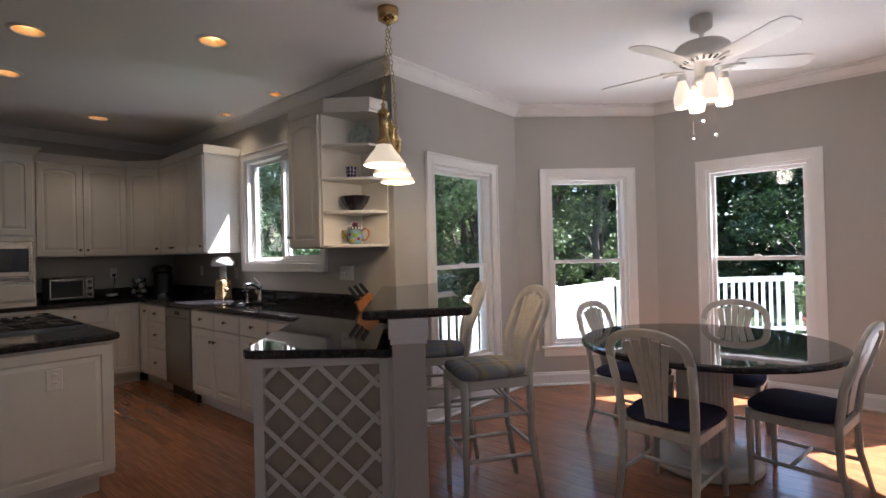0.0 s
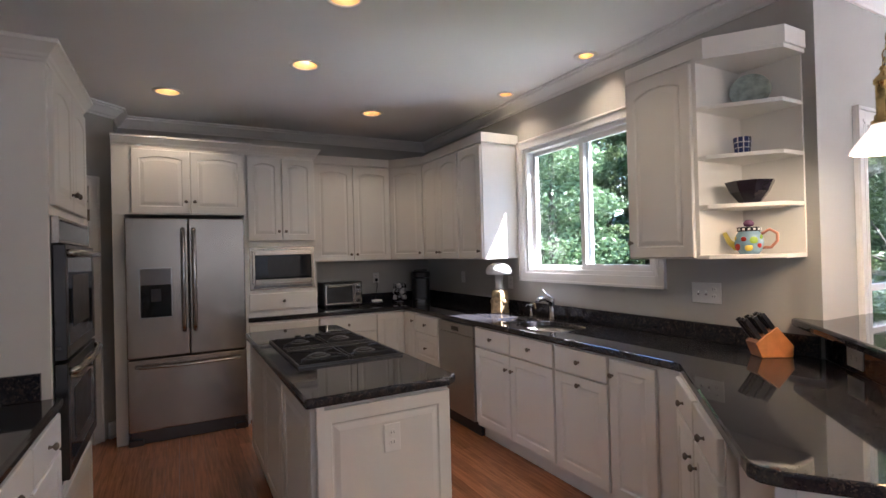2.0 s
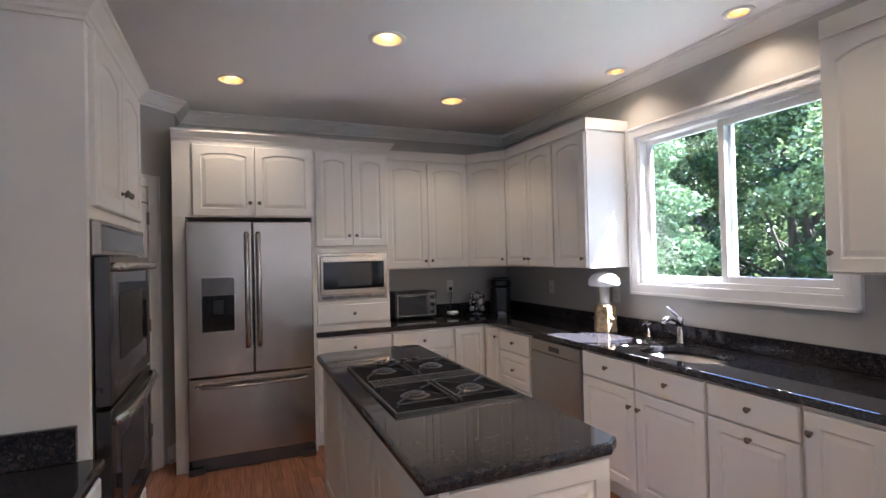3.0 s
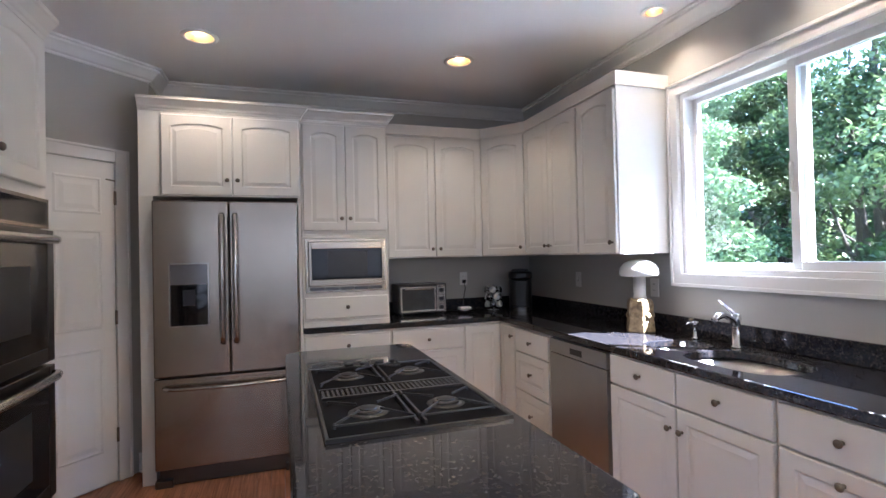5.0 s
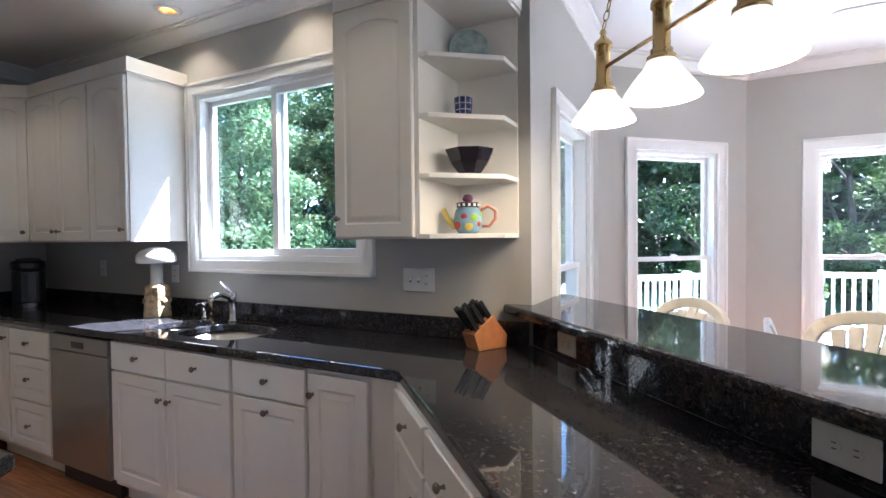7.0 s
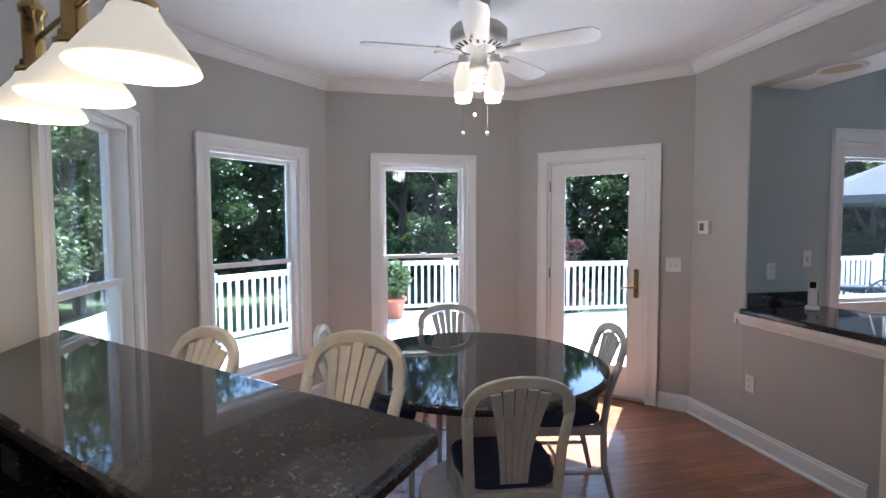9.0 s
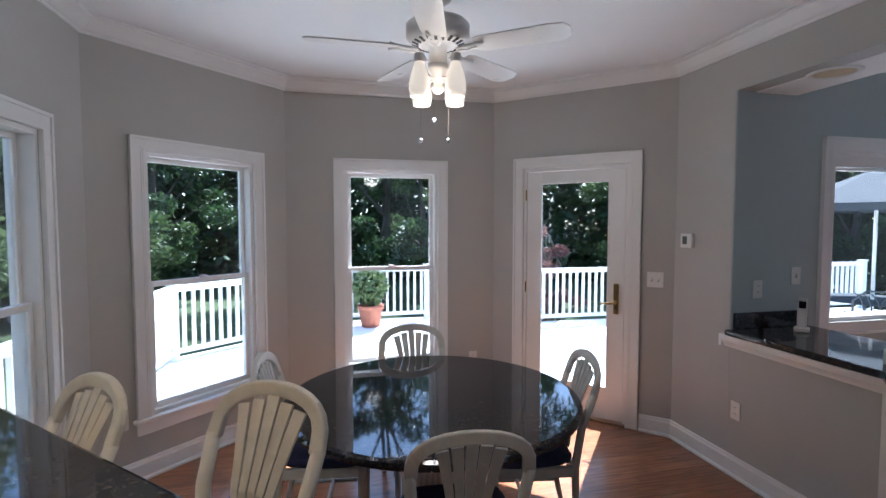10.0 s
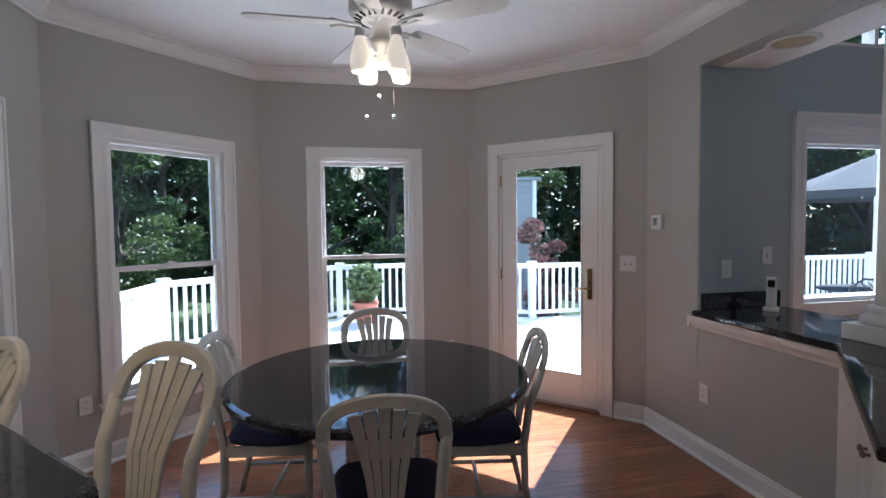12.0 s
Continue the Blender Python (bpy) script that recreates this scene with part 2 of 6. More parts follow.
WROUGHT = mat("wrought_iron", (0.03, 0.03, 0.032), rough=0.45, vary=0.1)


# ---- building blocks ----
def part(name, bm, material, parent=None, label="", bevel=0.0, smooth=False, kind="", m=None):
    """Links a bmesh as one mesh object."""
    me = bpy.data.meshes.new(name)
    bmesh.ops.recalc_face_normals(bm, faces=bm.faces)
    bm.to_mesh(me)
    bm.free()
    for one in material if isinstance(material, (list, tuple)) else [material]:
        me.materials.append(one)
    if smooth:
        for p in me.polygons:
            p.use_smooth = True
    ob = new(name, me)
    if parent is not None:
        ob.parent = parent
    if m is not None:
        ob.matrix_basis = m
    if label:
        ob["label"] = label
    if kind:
        ob["kind"] = kind
    if bevel:
        md = ob.modifiers.new("edge", "BEVEL")
        md.width, md.segments, md.limit_method, md.angle_limit = bevel, 2, "ANGLE", radians(40)
    return ob


def thing(name, m, label, category, group=""):
    ob = new(name)
    ob.empty_display_size = 0.1
    ob.matrix_basis = m
    return tagged(ob, label, category, group)


def box(bm, x0, y0, z0, x1, y1, z1, m=None):
    vs = [Vector((x, y, z)) for z in (z0, z1) for y in (y0, y1) for x in (x0, x1)]
    if m is not None:
        vs = [m @ v for v in vs]
    v = [bm.verts.new(p) for p in vs]
    for f in ((0, 2, 3, 1), (4, 5, 7, 6), (0, 1, 5, 4), (2, 6, 7, 3), (0, 4, 6, 2), (1, 3, 7, 5)):
        bm.faces.new([v[i] for i in f])
    return bm


def boxes(*rows):
    bm = bmesh.new()
    for r in rows:
        box(bm, *r)
    return bm


def prism(pts, z0, z1, bm=None):
    bm = bm or bmesh.new()
    a = [bm.verts.new((*p, z0)) for p in pts]
    b = [bm.verts.new((*p, z1)) for p in pts]
    bm.faces.new(a[::-1])
    bm.faces.new(b)
    for i in range(len(pts)):
        j = (i + 1) % len(pts)
        bm.faces.new((a[i], a[j], b[j], b[i]))
    return bm


def holed(pts, holes, z0, z1):
    """A plate with holes."""
    bm = bmesh.new()
    edges = []
    for ring in (pts, *holes):
        v = [bm.verts.new((*p, z0)) for p in ring]
        edges += [bm.edges.new((v[i], v[(i + 1) % len(v)])) for i in range(len(v))]
    bmesh.ops.triangle_fill(bm, use_beauty=True, use_dissolve=True, edges=edges)
    faces = bm.faces[:]
    got = bmesh.ops.extrude_face_region(bm, geom=faces)
    for g in got["geom"]:
        if isinstance(g, bmesh.types.BMVert):
            g.co.z = z1
    return bm


def ring(cx, cy, rx, ry=None, n=24, power=2.0):
    ry = ry or rx
    out = []
    for i in range(n):
        a = 2 * math.pi * i / n
        c, s = math.cos(a), math.sin(a)
        out.append((cx + rx * math.copysign(abs(c) ** (2 / power), c), cy + ry * math.copysign(abs(s) ** (2 / power), s)))
    return out


def lathe(profile, seg=20, bm=None, m=None):
    """Turns rows of (radius, z) about z."""
    bm = bm or bmesh.new()
    rows = []
    for r, z in profile:
        row = []
        for i in range(seg if r > 1e-5 else 1):
            a = 2 * math.pi * i / seg
            p = Vector((r * math.cos(a), r * math.sin(a), z))
            row.append(bm.verts.new(m @ p if m is not None else p))
        rows.append(row)
    for a, b in zip(rows, rows[1:]):
        for i in range(seg):
            j = (i + 1) % seg
            if len(a) == 1 and len(b) == 1:
                continue
            if len(a) == 1:
                bm.faces.new((a[0], b[i], b[j]))
            elif len(b) == 1:
                bm.faces.new((a[i], a[j], b[0]))
            else:
                bm.faces.new((a[i], a[j], b[j], b[i]))
    return bm


def tube(path, r, seg=8, bm=None, flat=1.0, radii=None, cap=True):
    """A round bar along points; flat squeezes it across."""
    bm = bm or bmesh.new()
    path = [Vector(p) for p in path]
    rows = []
    side = None
    for i, p in enumerate(path):
        d = (path[min(i + 1, len(path) - 1)] - path[max(i - 1, 0)]).normalized()
        if side is None:
            side = d.cross(Vector((0, 0, 1)))
            if side.length < 0.1:
                side = d.cross(Vector((0, 1, 0)))
        side = (side - side.dot(d) * d).normalized()
        up = side.cross(d)
        rr = radii[i] if radii else r
        rows.append([bm.verts.new(p + side * rr * math.cos(2 * math.pi * k / seg) + up * rr * flat * math.sin(2 * math.pi * k / seg)) for k in range(seg)])
    for a, b in zip(rows, rows[1:]):
        for i in range(seg):
            j = (i + 1) % seg
            bm.faces.new((a[i], a[j], b[j], b[i]))
    if cap:
        bm.faces.new(rows[0][::-1])
        bm.faces.new(rows[-1])
    return bm


def board(path, widths, t):
    """A flat board along points in an upright plane that faces y: its width lies in that plane."""
    bm = bmesh.new()
    path = [Vector(p) for p in path]
    rows = []
    for i, p in enumerate(path):
        d = (path[min(i + 1, len(path) - 1)] - path[max(i - 1, 0)]).normalized()
        side = d.cross(Vector((0, 1, 0))).normalized()
        n = side.cross(d)
        w = widths[i] / 2
        rows.append([bm.verts.new(p + side * w * a + n * t / 2 * b) for a, b in ((-1, -1), (1, -1), (1, 1), (-1, 1))])
    for a, b in zip(rows, rows[1:]):
        for i in range(4):
            bm.faces.new((a[i], a[(i + 1) % 4], b[(i + 1) % 4], b[i]))
    bm.faces.new(rows[0][::-1])
    bm.faces.new(rows[-1])
    return bm


def bar(p, q, w, t, bm=None, across=(0, 1, 0)):
    """A flat bar from p to q: w along across, t the other way."""
    bm = bm or bmesh.new()
    p, q = Vector(p), Vector(q)
    d = (q - p).normalized()
    a = Vector(across)
    a = (a - a.dot(d) * d).normalized()
    n = d.cross(a)
    vs = []
    for c in (p, q):
        vs.append([bm.verts.new(c + a * w / 2 * i + n * t / 2 * j) for i, j in ((-1, -1), (1, -1), (1, 1), (-1, 1))])
    for i in range(4):
        j = (i + 1) % 4
        bm.faces.new((vs[0][i], vs[0][j], vs[1][j], vs[1][i]))
    bm.faces.new(vs[0][::-1])
    bm.faces.new(vs[1])
    return bm


def moulding(path, profile, closed=False, bm=None):
    """Runs a profile of (out, up) along plan points (x, y, z); out points to the left of the way."""
    bm = bm or bmesh.new()
    n = len(path)
    pts = [Vector(p) for p in path]
    rows = []
    for i, p in enumerate(pts):
        a = pts[i - 1] if (i or closed) else None
        b = pts[(i + 1) % n] if (i < n - 1 or closed) else None
        norms = []
        for s, e in ((a, p), (p, b)):
            if s is not None and e is not None:
                d = (e - s).xy.normalized()
                norms.append(Vector((-d.y, d.x)))
        if len(norms) == 2:
            mid = norms[0] + norms[1]
            k = mid / max(mid.dot(norms[0]), 0.2)
        else:
            k = norms[0]
        rows.append([bm.verts.new((p.x + k.x * o, p.y + k.y * o, p.z + u)) for o, u in profile])
    m = len(profile)
    for i in range(n if closed else n - 1):
        a, b = rows[i], rows[(i + 1) % n]
        for k in range(m):
            l = (k + 1) % m
            bm.faces.new((a[k], a[l], b[l], b[k]))
    if not closed:
        bm.faces.new(rows[0])
        bm.faces.new(rows[-1][::-1])
    return bm


CROWN = [(0, 0), (0, -0.098), (0.012, -0.098), (0.016, -0.086), (0.03, -0.078), (0.062, -0.042), (0.075, -0.03), (0.075, -0.018), (0.09, -0.012), (0.09, 0)]
CABCROWN = [(-0.01, 0), (0.004, 0), (0.008, 0.012), (0.014, 0.018), (0.02, 0.03), (0.045, 0.06), (0.052, 0.066), (0.052, 0.082), (-0.01, 0.082)]
BASEB = [(0, 0), (0.028, 0), (0.028, 0.012), (0.016, 0.022), (0.016, 0.1), (0.01, 0.112), (0.008, 0.125), (0, 0.128)]


# ---- structure ----
H = 2.74
LIGHTS = [(-1.035, 3.07, 0.085), (-2.665, 3.12, 0.085), (-1.84, 2.16, 0.085), (-1.86, 1.2, 0.085), (-1.03, 0.57, 0.085), (-0.22, 2.12, 0.055), (-0.2, 1.24, 0.055)]


def wall(name, p0, p1, z0, z1, t=0.14, holes=(), material=None, e0=0.0, e1=0.0):
    """A wall from p0 to p1 with the room on its left and openings (u0, u1, z0, z1) along it."""
    d = Vector(p1) - Vector(p0)
    L = d.length
    bm = bmesh.new()
    u = -e0
    for a, b, c, e in sorted(holes):
        box(bm, u, -t, z0, a, 0, z1)
        if c > z0:
            box(bm, a, -t, z0, b, 0, c)
        if e < z1:
            box(bm, a, -t, e, b, 0, z1)
        u = b
    box(bm, u, -t, z0, L + e1, 0, z1)
    return part(name, bm, material or WALL, m=pose(p0[0], p0[1], 0, 0, 0, math.degrees(math.atan2(d.y, d.x))), kind="structure")


def wframe(p0, p1, u):
    """The pose at u along a wall, x along it and y into the room."""
    d = (Vector(p1) - Vector(p0)).normalized()
    return pose(p0[0] + d.x * u, p0[1] + d.y * u, 0, 0, 0, math.degrees(math.atan2(d.y, d.x)))


PT0, PT1 = (0.20, -3.80), (1.09, -3.80)
TW, DW_, CW, BW, AW, SW = (1.61, -3.80), (2.65, -2.76), (2.65, -1.00), (1.65, 0.0), (0.0, 0.0), (0.0, 4.06)
WIN_W, WIN_Z0, WIN_Z1 = 0.785, 0.385, 2.035
s2 = math.sqrt(2)
door_len = (Vector(DW_) - Vector(TW)).length
b_len = (Vector(BW) - Vector(CW)).length
door_mid = 0.755
c_mid = (-1.855) - DW_[1]
b_mid = b_len - 0.715
a_mid = 1.65 - 0.82
wall("wall_thermostat", PT1, TW, 0, H, e1=0.05)
wall("wall_door", TW, DW_, 0, H, holes=[(door_mid - 0.43, door_mid + 0.43, 0, 2.05)], e0=0.05, e1=0.05)
wall("wall_bay_centre", DW_, CW, 0, H, holes=[(c_mid - WIN_W / 2, c_mid + WIN_W / 2, WIN_Z0, WIN_Z1)], e0=0.05, e1=0.05)
wall("wall_bay_corner", CW, BW, 0, H, holes=[(b_mid - WIN_W / 2, b_mid + WIN_W / 2, WIN_Z0, WIN_Z1)], e0=0.05, e1=0.05)
wall("wall_bay_side", BW, AW, 0, H, holes=[(a_mid - WIN_W / 2, a_mid + WIN_W / 2, WIN_Z0, WIN_Z1)], e0=0.05)
wall("wall_sink", AW, SW, 0, H, holes=[(0.895, 2.185, 1.265, 2.305)], e1=0.05)
wall("wall_back", SW, (-3.08, 4.06), 0, H, e0=0.05)
wall("wall_stub", (-3.08, 4.06), (-3.08, 3.76), 0, H)
PD0, PD1 = (-3.08, 3.76), (-4.30, 2.54)
wall("wall_pantry", PD0, PD1, 0, H, e1=0.05)
wall("wall_recess", PD1, (-4.30, 2.14), 0, H, e0=0.05, e1=0.05)
wall("wall_recess_side", (-4.30, 2.14), (-3.72, 2.14), 0, H, e0=0.05)
wall("wall_left", (-3.72, 2.14), (-3.72, -7.0), 0, 3.6, e1=0.05)
wall("wall_rear", (-3.72, -7.0), (1.09, -7.0), 0, 3.6, e0=0.05, e1=0.05, material=WALL_BLUE)
wall("wall_sunroom", (1.09, -7.0), (1.09, -3.942), 0, 2.35, e0=0.05, holes=[(0.9, 2.43, 0.93, 2.07)], material=WALL_BLUE)
wall("wall_sunroom_gable", (1.09, -7.0), (1.09, -3.942), 2.35, 3.6, e0=0.05, holes=[(1.0, 2.28, 2.60, 3.1)], material=WALL_BLUE)
part("wall_jamb_face", boxes((1.084, -3.942, 0.88, 1.0895, -3.803, 2.415)), WALL_BLUE, kind="structure")
wall("half_wall", PT0, (1.088, -3.80), 0, 0.885)
wall("wall_header", PT0, PT1, 2.415, H)
wall("wall_header_diagonal", (-1.0, -2.60), PT0, 2.415, H)
part("soffit", prism([(-1.1, -2.7), (0.14, -3.942), (1.088, -3.942), (1.088, -4.26), (0.0, -4.26), (-1.3, -2.96)], 2.41, 2.60), CEIL, kind="structure")
part("wall_upper_rear", boxes((-3.7, -4.27, 2.62, 1.08, -4.2, 3.6)), CEIL, kind="structure")
# ceiling with its recesses
room = [(1.13, -3.9), (1.67, -3.9), (2.74, -2.82), (2.74, -0.94), (1.7, 0.08), (0.1, 0.08), (0.1, 4.15), (-3.17, 4.15), (-3.17, 3.8), (-4.4, 2.6), (-4.4, 2.05), (-3.8, 2.05), (-3.8, -4.2), (0.2, -4.2), (0.2, -3.86), (1.13, -3.86)]
part("ceiling", holed(room, [ring(x, y, r - 0.004) for x, y, r in LIGHTS], H, H + 0.16), CEIL, kind="structure")
part("ceiling_sunroom", boxes((-3.8, -7.1, 3.6, 1.2, -4.2, 3.75)), CEIL, kind="structure")
# unseen cover added over the recess holes to shut out the sky
part("sky_block_slab", prism(room, 2.98, 3.05), CEIL, kind="structure")
# added unseen mass above the nook, keeps the sun off the sink
part("sun_block", prism([(-0.2, 0.1), (1.75, 0.1), (2.8, -0.95), (2.8, -2.8), (1.7, -3.9), (-0.2, -3.9)], 3.06, 5.8), SIDING, kind="structure")
# crown and base mouldings; the way keeps the room on its left
part("crown_moulding", moulding([(-1.0, -2.6, H), (*PT0, H), (*TW, H), (*DW_, H), (*CW, H), (*BW, H), (*AW, H), (*SW, H), (-3.08, 4.06, H), (-3.08, 3.76, H), (-4.3, 2.54, H), (-4.3, 2.14, H), (-3.72, 2.14, H), (-3.72, -4.2, H)], CROWN), TRIM, kind="structure")


def along(p0, p1, u):
    d = (Vector(p1) - Vector(p0)).normalized()
    return (p0[0] + d.x * u, p0[1] + d.y * u, 0)


part("baseboard_bay", moulding([along(TW, DW_, door_mid + 0.53), (*DW_, 0), (*CW, 0), (*BW, 0), (0.25, 0, 0)], BASEB), TRIM, kind="structure")
part("baseboard_thermostat", moulding([(0.25, -3.80, 0), (*TW, 0), along(TW, DW_, door_mid - 0.53)], BASEB), TRIM, kind="structure")
part("baseboard_pantry", moulding([(-3.08, 4.0, 0), (-3.08, 3.76, 0), along(PD0, PD1, 0.10, )], BASEB), TRIM, kind="structure")
part("subfloor", prism([(1.2, -7.1), (1.2, -3.93), (1.75, -3.93), (2.72, -2.9), (2.72, -0.9), (1.7, 0.1), (0.1, 0.1), (0.1, 4.2), (-4.4, 4.2), (-4.4, 2.0), (-3.9, 2.0), (-3.9, -7.1)], -0.2, -0.012), SLOT, kind="structure")


# ---- windows ----
def casing(ob, w, z0, z1, cw=0.09, sill=True):
    """Moulded casing round an opening of width w, centred on x = 0, on the room side y > 0."""
    h = w / 2
    bm = bmesh.new()
    for x0, x1 in ((-h - cw, -h), (h, h + cw)):
        box(bm, x0, 0, z0 - (0.0 if sill else cw), x1, 0.018, z1 + cw)
        box(bm, x0 if x0 < 0 else x1 - 0.018, 0.018, z0 - (0.0 if sill else cw), x0 + 0.018 if x0 < 0 else x1, 0.028, z1 + cw)
    box(bm, -h, 0, z1, h, 0.018, z1 + cw)
    box(bm, -h - cw, 0.018, z1 + cw - 0.018, h + cw, 0.028, z1 + cw)
    if not sill:
        box(bm, -h, 0, z0 - cw, h, 0.018, z0)
        box(bm, -h - cw, 0.018, z0 - cw, h + cw, 0.028, z0 - cw + 0.018)
    for k, y in ((0.0, 0.006), (0.012, 0.004)):
        for x0, x1 in ((-h - 0.014 - k, -h - k), (h + k, h + 0.014 + k)):
            box(bm, x0, 0.018, z0, x1, 0.018 + y, z1)
        box(bm, -h - 0.014 - k, 0.018, z1 + k, h + 0.014 + k, 0.018 + y, z1 + 0.014 + k)
    part("casing", bm, TRIM, ob, bevel=0.0015)
    if sill:
        part("sill", boxes((-h - cw - 0.02, -0.02, z0 - 0.025, h + cw + 0.02, 0.045, z0)), TRIM, ob, bevel=0.005)
        part("apron", boxes((-h - cw, 0, z0 - 0.105, h + cw, 0.016, z0 - 0.025)), TRIM, ob, bevel=0.003)


def frame_of(w, z0, z1, y0, y1, s, x=0.0):
    h = w / 2
    return boxes((x - h, y0, z0, x - h + s, y1, z1), (x + h - s, y0, z0, x + h, y1, z1), (x - h + s, y0, z0, x + h - s, y1, z0 + s), (x - h + s, y0, z1 - s, x + h - s, y1, z1))


def pane_of(name, w, z0, z1, y, parent, x=0.0):
    p = part(name, boxes((x - w / 2, y, z0, x + w / 2, y + 0.006, z1)), GLASS, parent)
    p.visible_shadow = False
    return p


def hung_window(name, m):
    """A double-hung window with casing, sill and two sashes."""
    ob = thing(name, m, "white double-hung window with moulded casing", "window")
    ob["kind"] = "structure"
    w, z0, z1 = WIN_W, WIN_Z0, WIN_Z1
    casing(ob, w, z0, z1, 0.088)
    part("window_frame", frame_of(w, z0, z1, -0.13, -0.002, 0.026), TRIM, ob, bevel=0.002)
    mid = 1.205
    up = part("upper_sash", frame_of(w - 0.052, mid - 0.018, z1 - 0.026, -0.105, -0.075, 0.03), TRIM, ob, bevel=0.003)
    pane_of("pane", w - 0.112, mid + 0.012, z1 - 0.056, -0.09, up)
    lo = part("lower_sash", frame_of(w - 0.052, z0 + 0.026, mid + 0.018, -0.068, -0.038, 0.034), TRIM, ob, bevel=0.003)
    pane_of("pane", w - 0.12, z0 + 0.06, mid - 0.016, -0.055, lo)
    part("sash_lock", boxes((-0.025, -0.045, mid + 0.018, 0.025, -0.02, mid + 0.03), (-0.006, -0.03, mid + 0.03, 0.03, -0.022, mid + 0.036)), PLATE, ob, bevel=0.002)
    return ob


hung_window("window_1", wframe(BW, AW, a_mid))
hung_window("window_2", wframe(CW, BW, b_mid))
hung_window("window_3", wframe(DW_, CW, c_mid))

# sliding window over the sink
sw = thing("window_4", wframe(AW, SW, 1.54), "white sliding window with moulded casing above the sink", "window")
sw["kind"] = "structure"
casing(sw, 1.29, 1.265, 2.305, 0.075, sill=False)
part("window_frame", frame_of(1.29, 1.265, 2.305, -0.13, -0.002, 0.03), TRIM, sw, bevel=0.002)
fx = part("fixed_sash", frame_of(0.65, 1.295, 2.275, -0.10, -0.07, 0.03, x=0.29), TRIM, sw, bevel=0.003)
pane_of("pane", 0.59, 1.325, 2.245, -0.087, fx, x=0.29)
sl = part("sliding_sash", frame_of(0.64, 1.295, 2.275, -0.065, -0.03, 0.042, x=-0.295), TRIM, sw, bevel=0.003)
pane_of("pane", 0.556, 1.337, 2.233, -0.05, sl, x=-0.295)
part("sash_pull", boxes((0.005, -0.03, 1.66, 0.017, -0.012, 1.80)), PLATE, sl, bevel=0.003)

# window and gable light of the next room
ws = thing("window_5", pose(1.09, -5.335, 0, 0, 0, 90), "white picture window of the next room", "window")
ws["kind"] = "structure"
casing(ws, 1.53, 0.93, 2.07, 0.09, sill=False)
part("window_frame", frame_of(1.53, 0.93, 2.07, -0.13, -0.002, 0.03), TRIM, ws, bevel=0.002)
part("mullion", boxes((-0.03, -0.11, 0.96, 0.03, -0.02, 2.04)), TRIM, ws, bevel=0.003)
part("blind_headrail", boxes((-0.735, -0.06, 1.97, 0.735, -0.02, 2.04), (-0.73, -0.055, 1.945, 0.73, -0.025, 1.965)), TRIM, ws, bevel=0.004)
pane_of("pane", 1.47, 0.96, 2.04, -0.09, ws)
wg = thing("window_6", pose(1.09, -5.36, 0, 0, 0, 90), "sloping gable window high in the next room", "window")
wg["kind"] = "structure"
# the sloping infill above the glass line
bm = bmesh.new()
for a, b in (((-0.10, 0.64), -0.12),):
    v = [(-0.0, 3.1), (0.64, 3.1), (0.64, 2.60)]
    lo_ = [bm.verts.new((x, -0.12, z)) for x, z in v]
    hi_ = [bm.verts.new((x, -0.004, z)) for x, z in v]
    bm.faces.new(lo_)
    bm.faces.new(hi_[::-1])
    for i in range(3):
        j = (i + 1) % 3
        bm.faces.new((lo_[i], lo_[j], hi_[j], hi_[i]))
part("sloping_infill", bm, WALL_BLUE, wg)
part("window_frame", boxes((0.22, -0.08, 2.62, 0.25, 0.004, 2.9), (-0.6, -0.08, 2.60, 0.64, 0.004, 2.62)), TRIM, wg)
pane_of("pane", 1.24, 2.62, 3.08, -0.06, wg)

# ---- glazed door ----
gd = thing("door_1", wframe(TW, DW_, door_mid), "closed white full-light patio door with brass handle", "door")
gd["kind"] = "structure"
casing(gd, 0.86, 0.0, 2.05, 0.09, sill=True)
for ch in list(gd.children):
    if ch.name.startswith(("sill", "apron")):
        bpy.data.objects.remove(ch)
part("door_frame", boxes((-0.43, -0.135, 0, -0.405, -0.002, 2.05), (0.405, -0.135, 0, 0.43, -0.002, 2.05), (-0.405, -0.135, 2.025, 0.405, -0.002, 2.05)), TRIM, gd, bevel=0.002)
leaf = part("door_leaf", boxes((-0.402, -0.055, 0.025, -0.285, -0.01, 2.02), (0.285, -0.055, 0.025, 0.402, -0.01, 2.02), (-0.285, -0.055, 0.025, 0.285, -0.01, 0.27), (-0.285, -0.055, 1.93, 0.285, -0.01, 2.02)), TRIM, gd, bevel=0.003)
part("glazing_bead", frame_of(0.57, 0.27, 1.93, -0.02, -0.004, 0.014), TRIM, leaf, bevel=0.002)
pane_of("pane", 0.57, 0.27, 1.93, -0.036, leaf)
part("threshold", boxes((-0.43, -0.14, -0.01, 0.43, 0.03, 0.018)), mat("oak_threshold", (0.22, 0.11, 0.05), rough=0.35, vary=0.15), gd, bevel=0.004)
hd = part("door_handle", boxes((-0.362, -0.01, 0.88, -0.322, -0.002, 1.12)), BRASS, leaf, "polished brass handle plate", bevel=0.003)
part("lever", tube([(-0.342, -0.004, 0.97), (-0.342, 0.04, 0.97), (-0.325, 0.052, 0.972), (-0.25, 0.054, 0.966), (-0.235, 0.05, 0.96)], 0.009), BRASS, hd, smooth=True)
part("thumb_turn", boxes((-0.347, -0.002, 1.065, -0.337, 0.014, 1.09)), BRASS, hd, bevel=0.002)
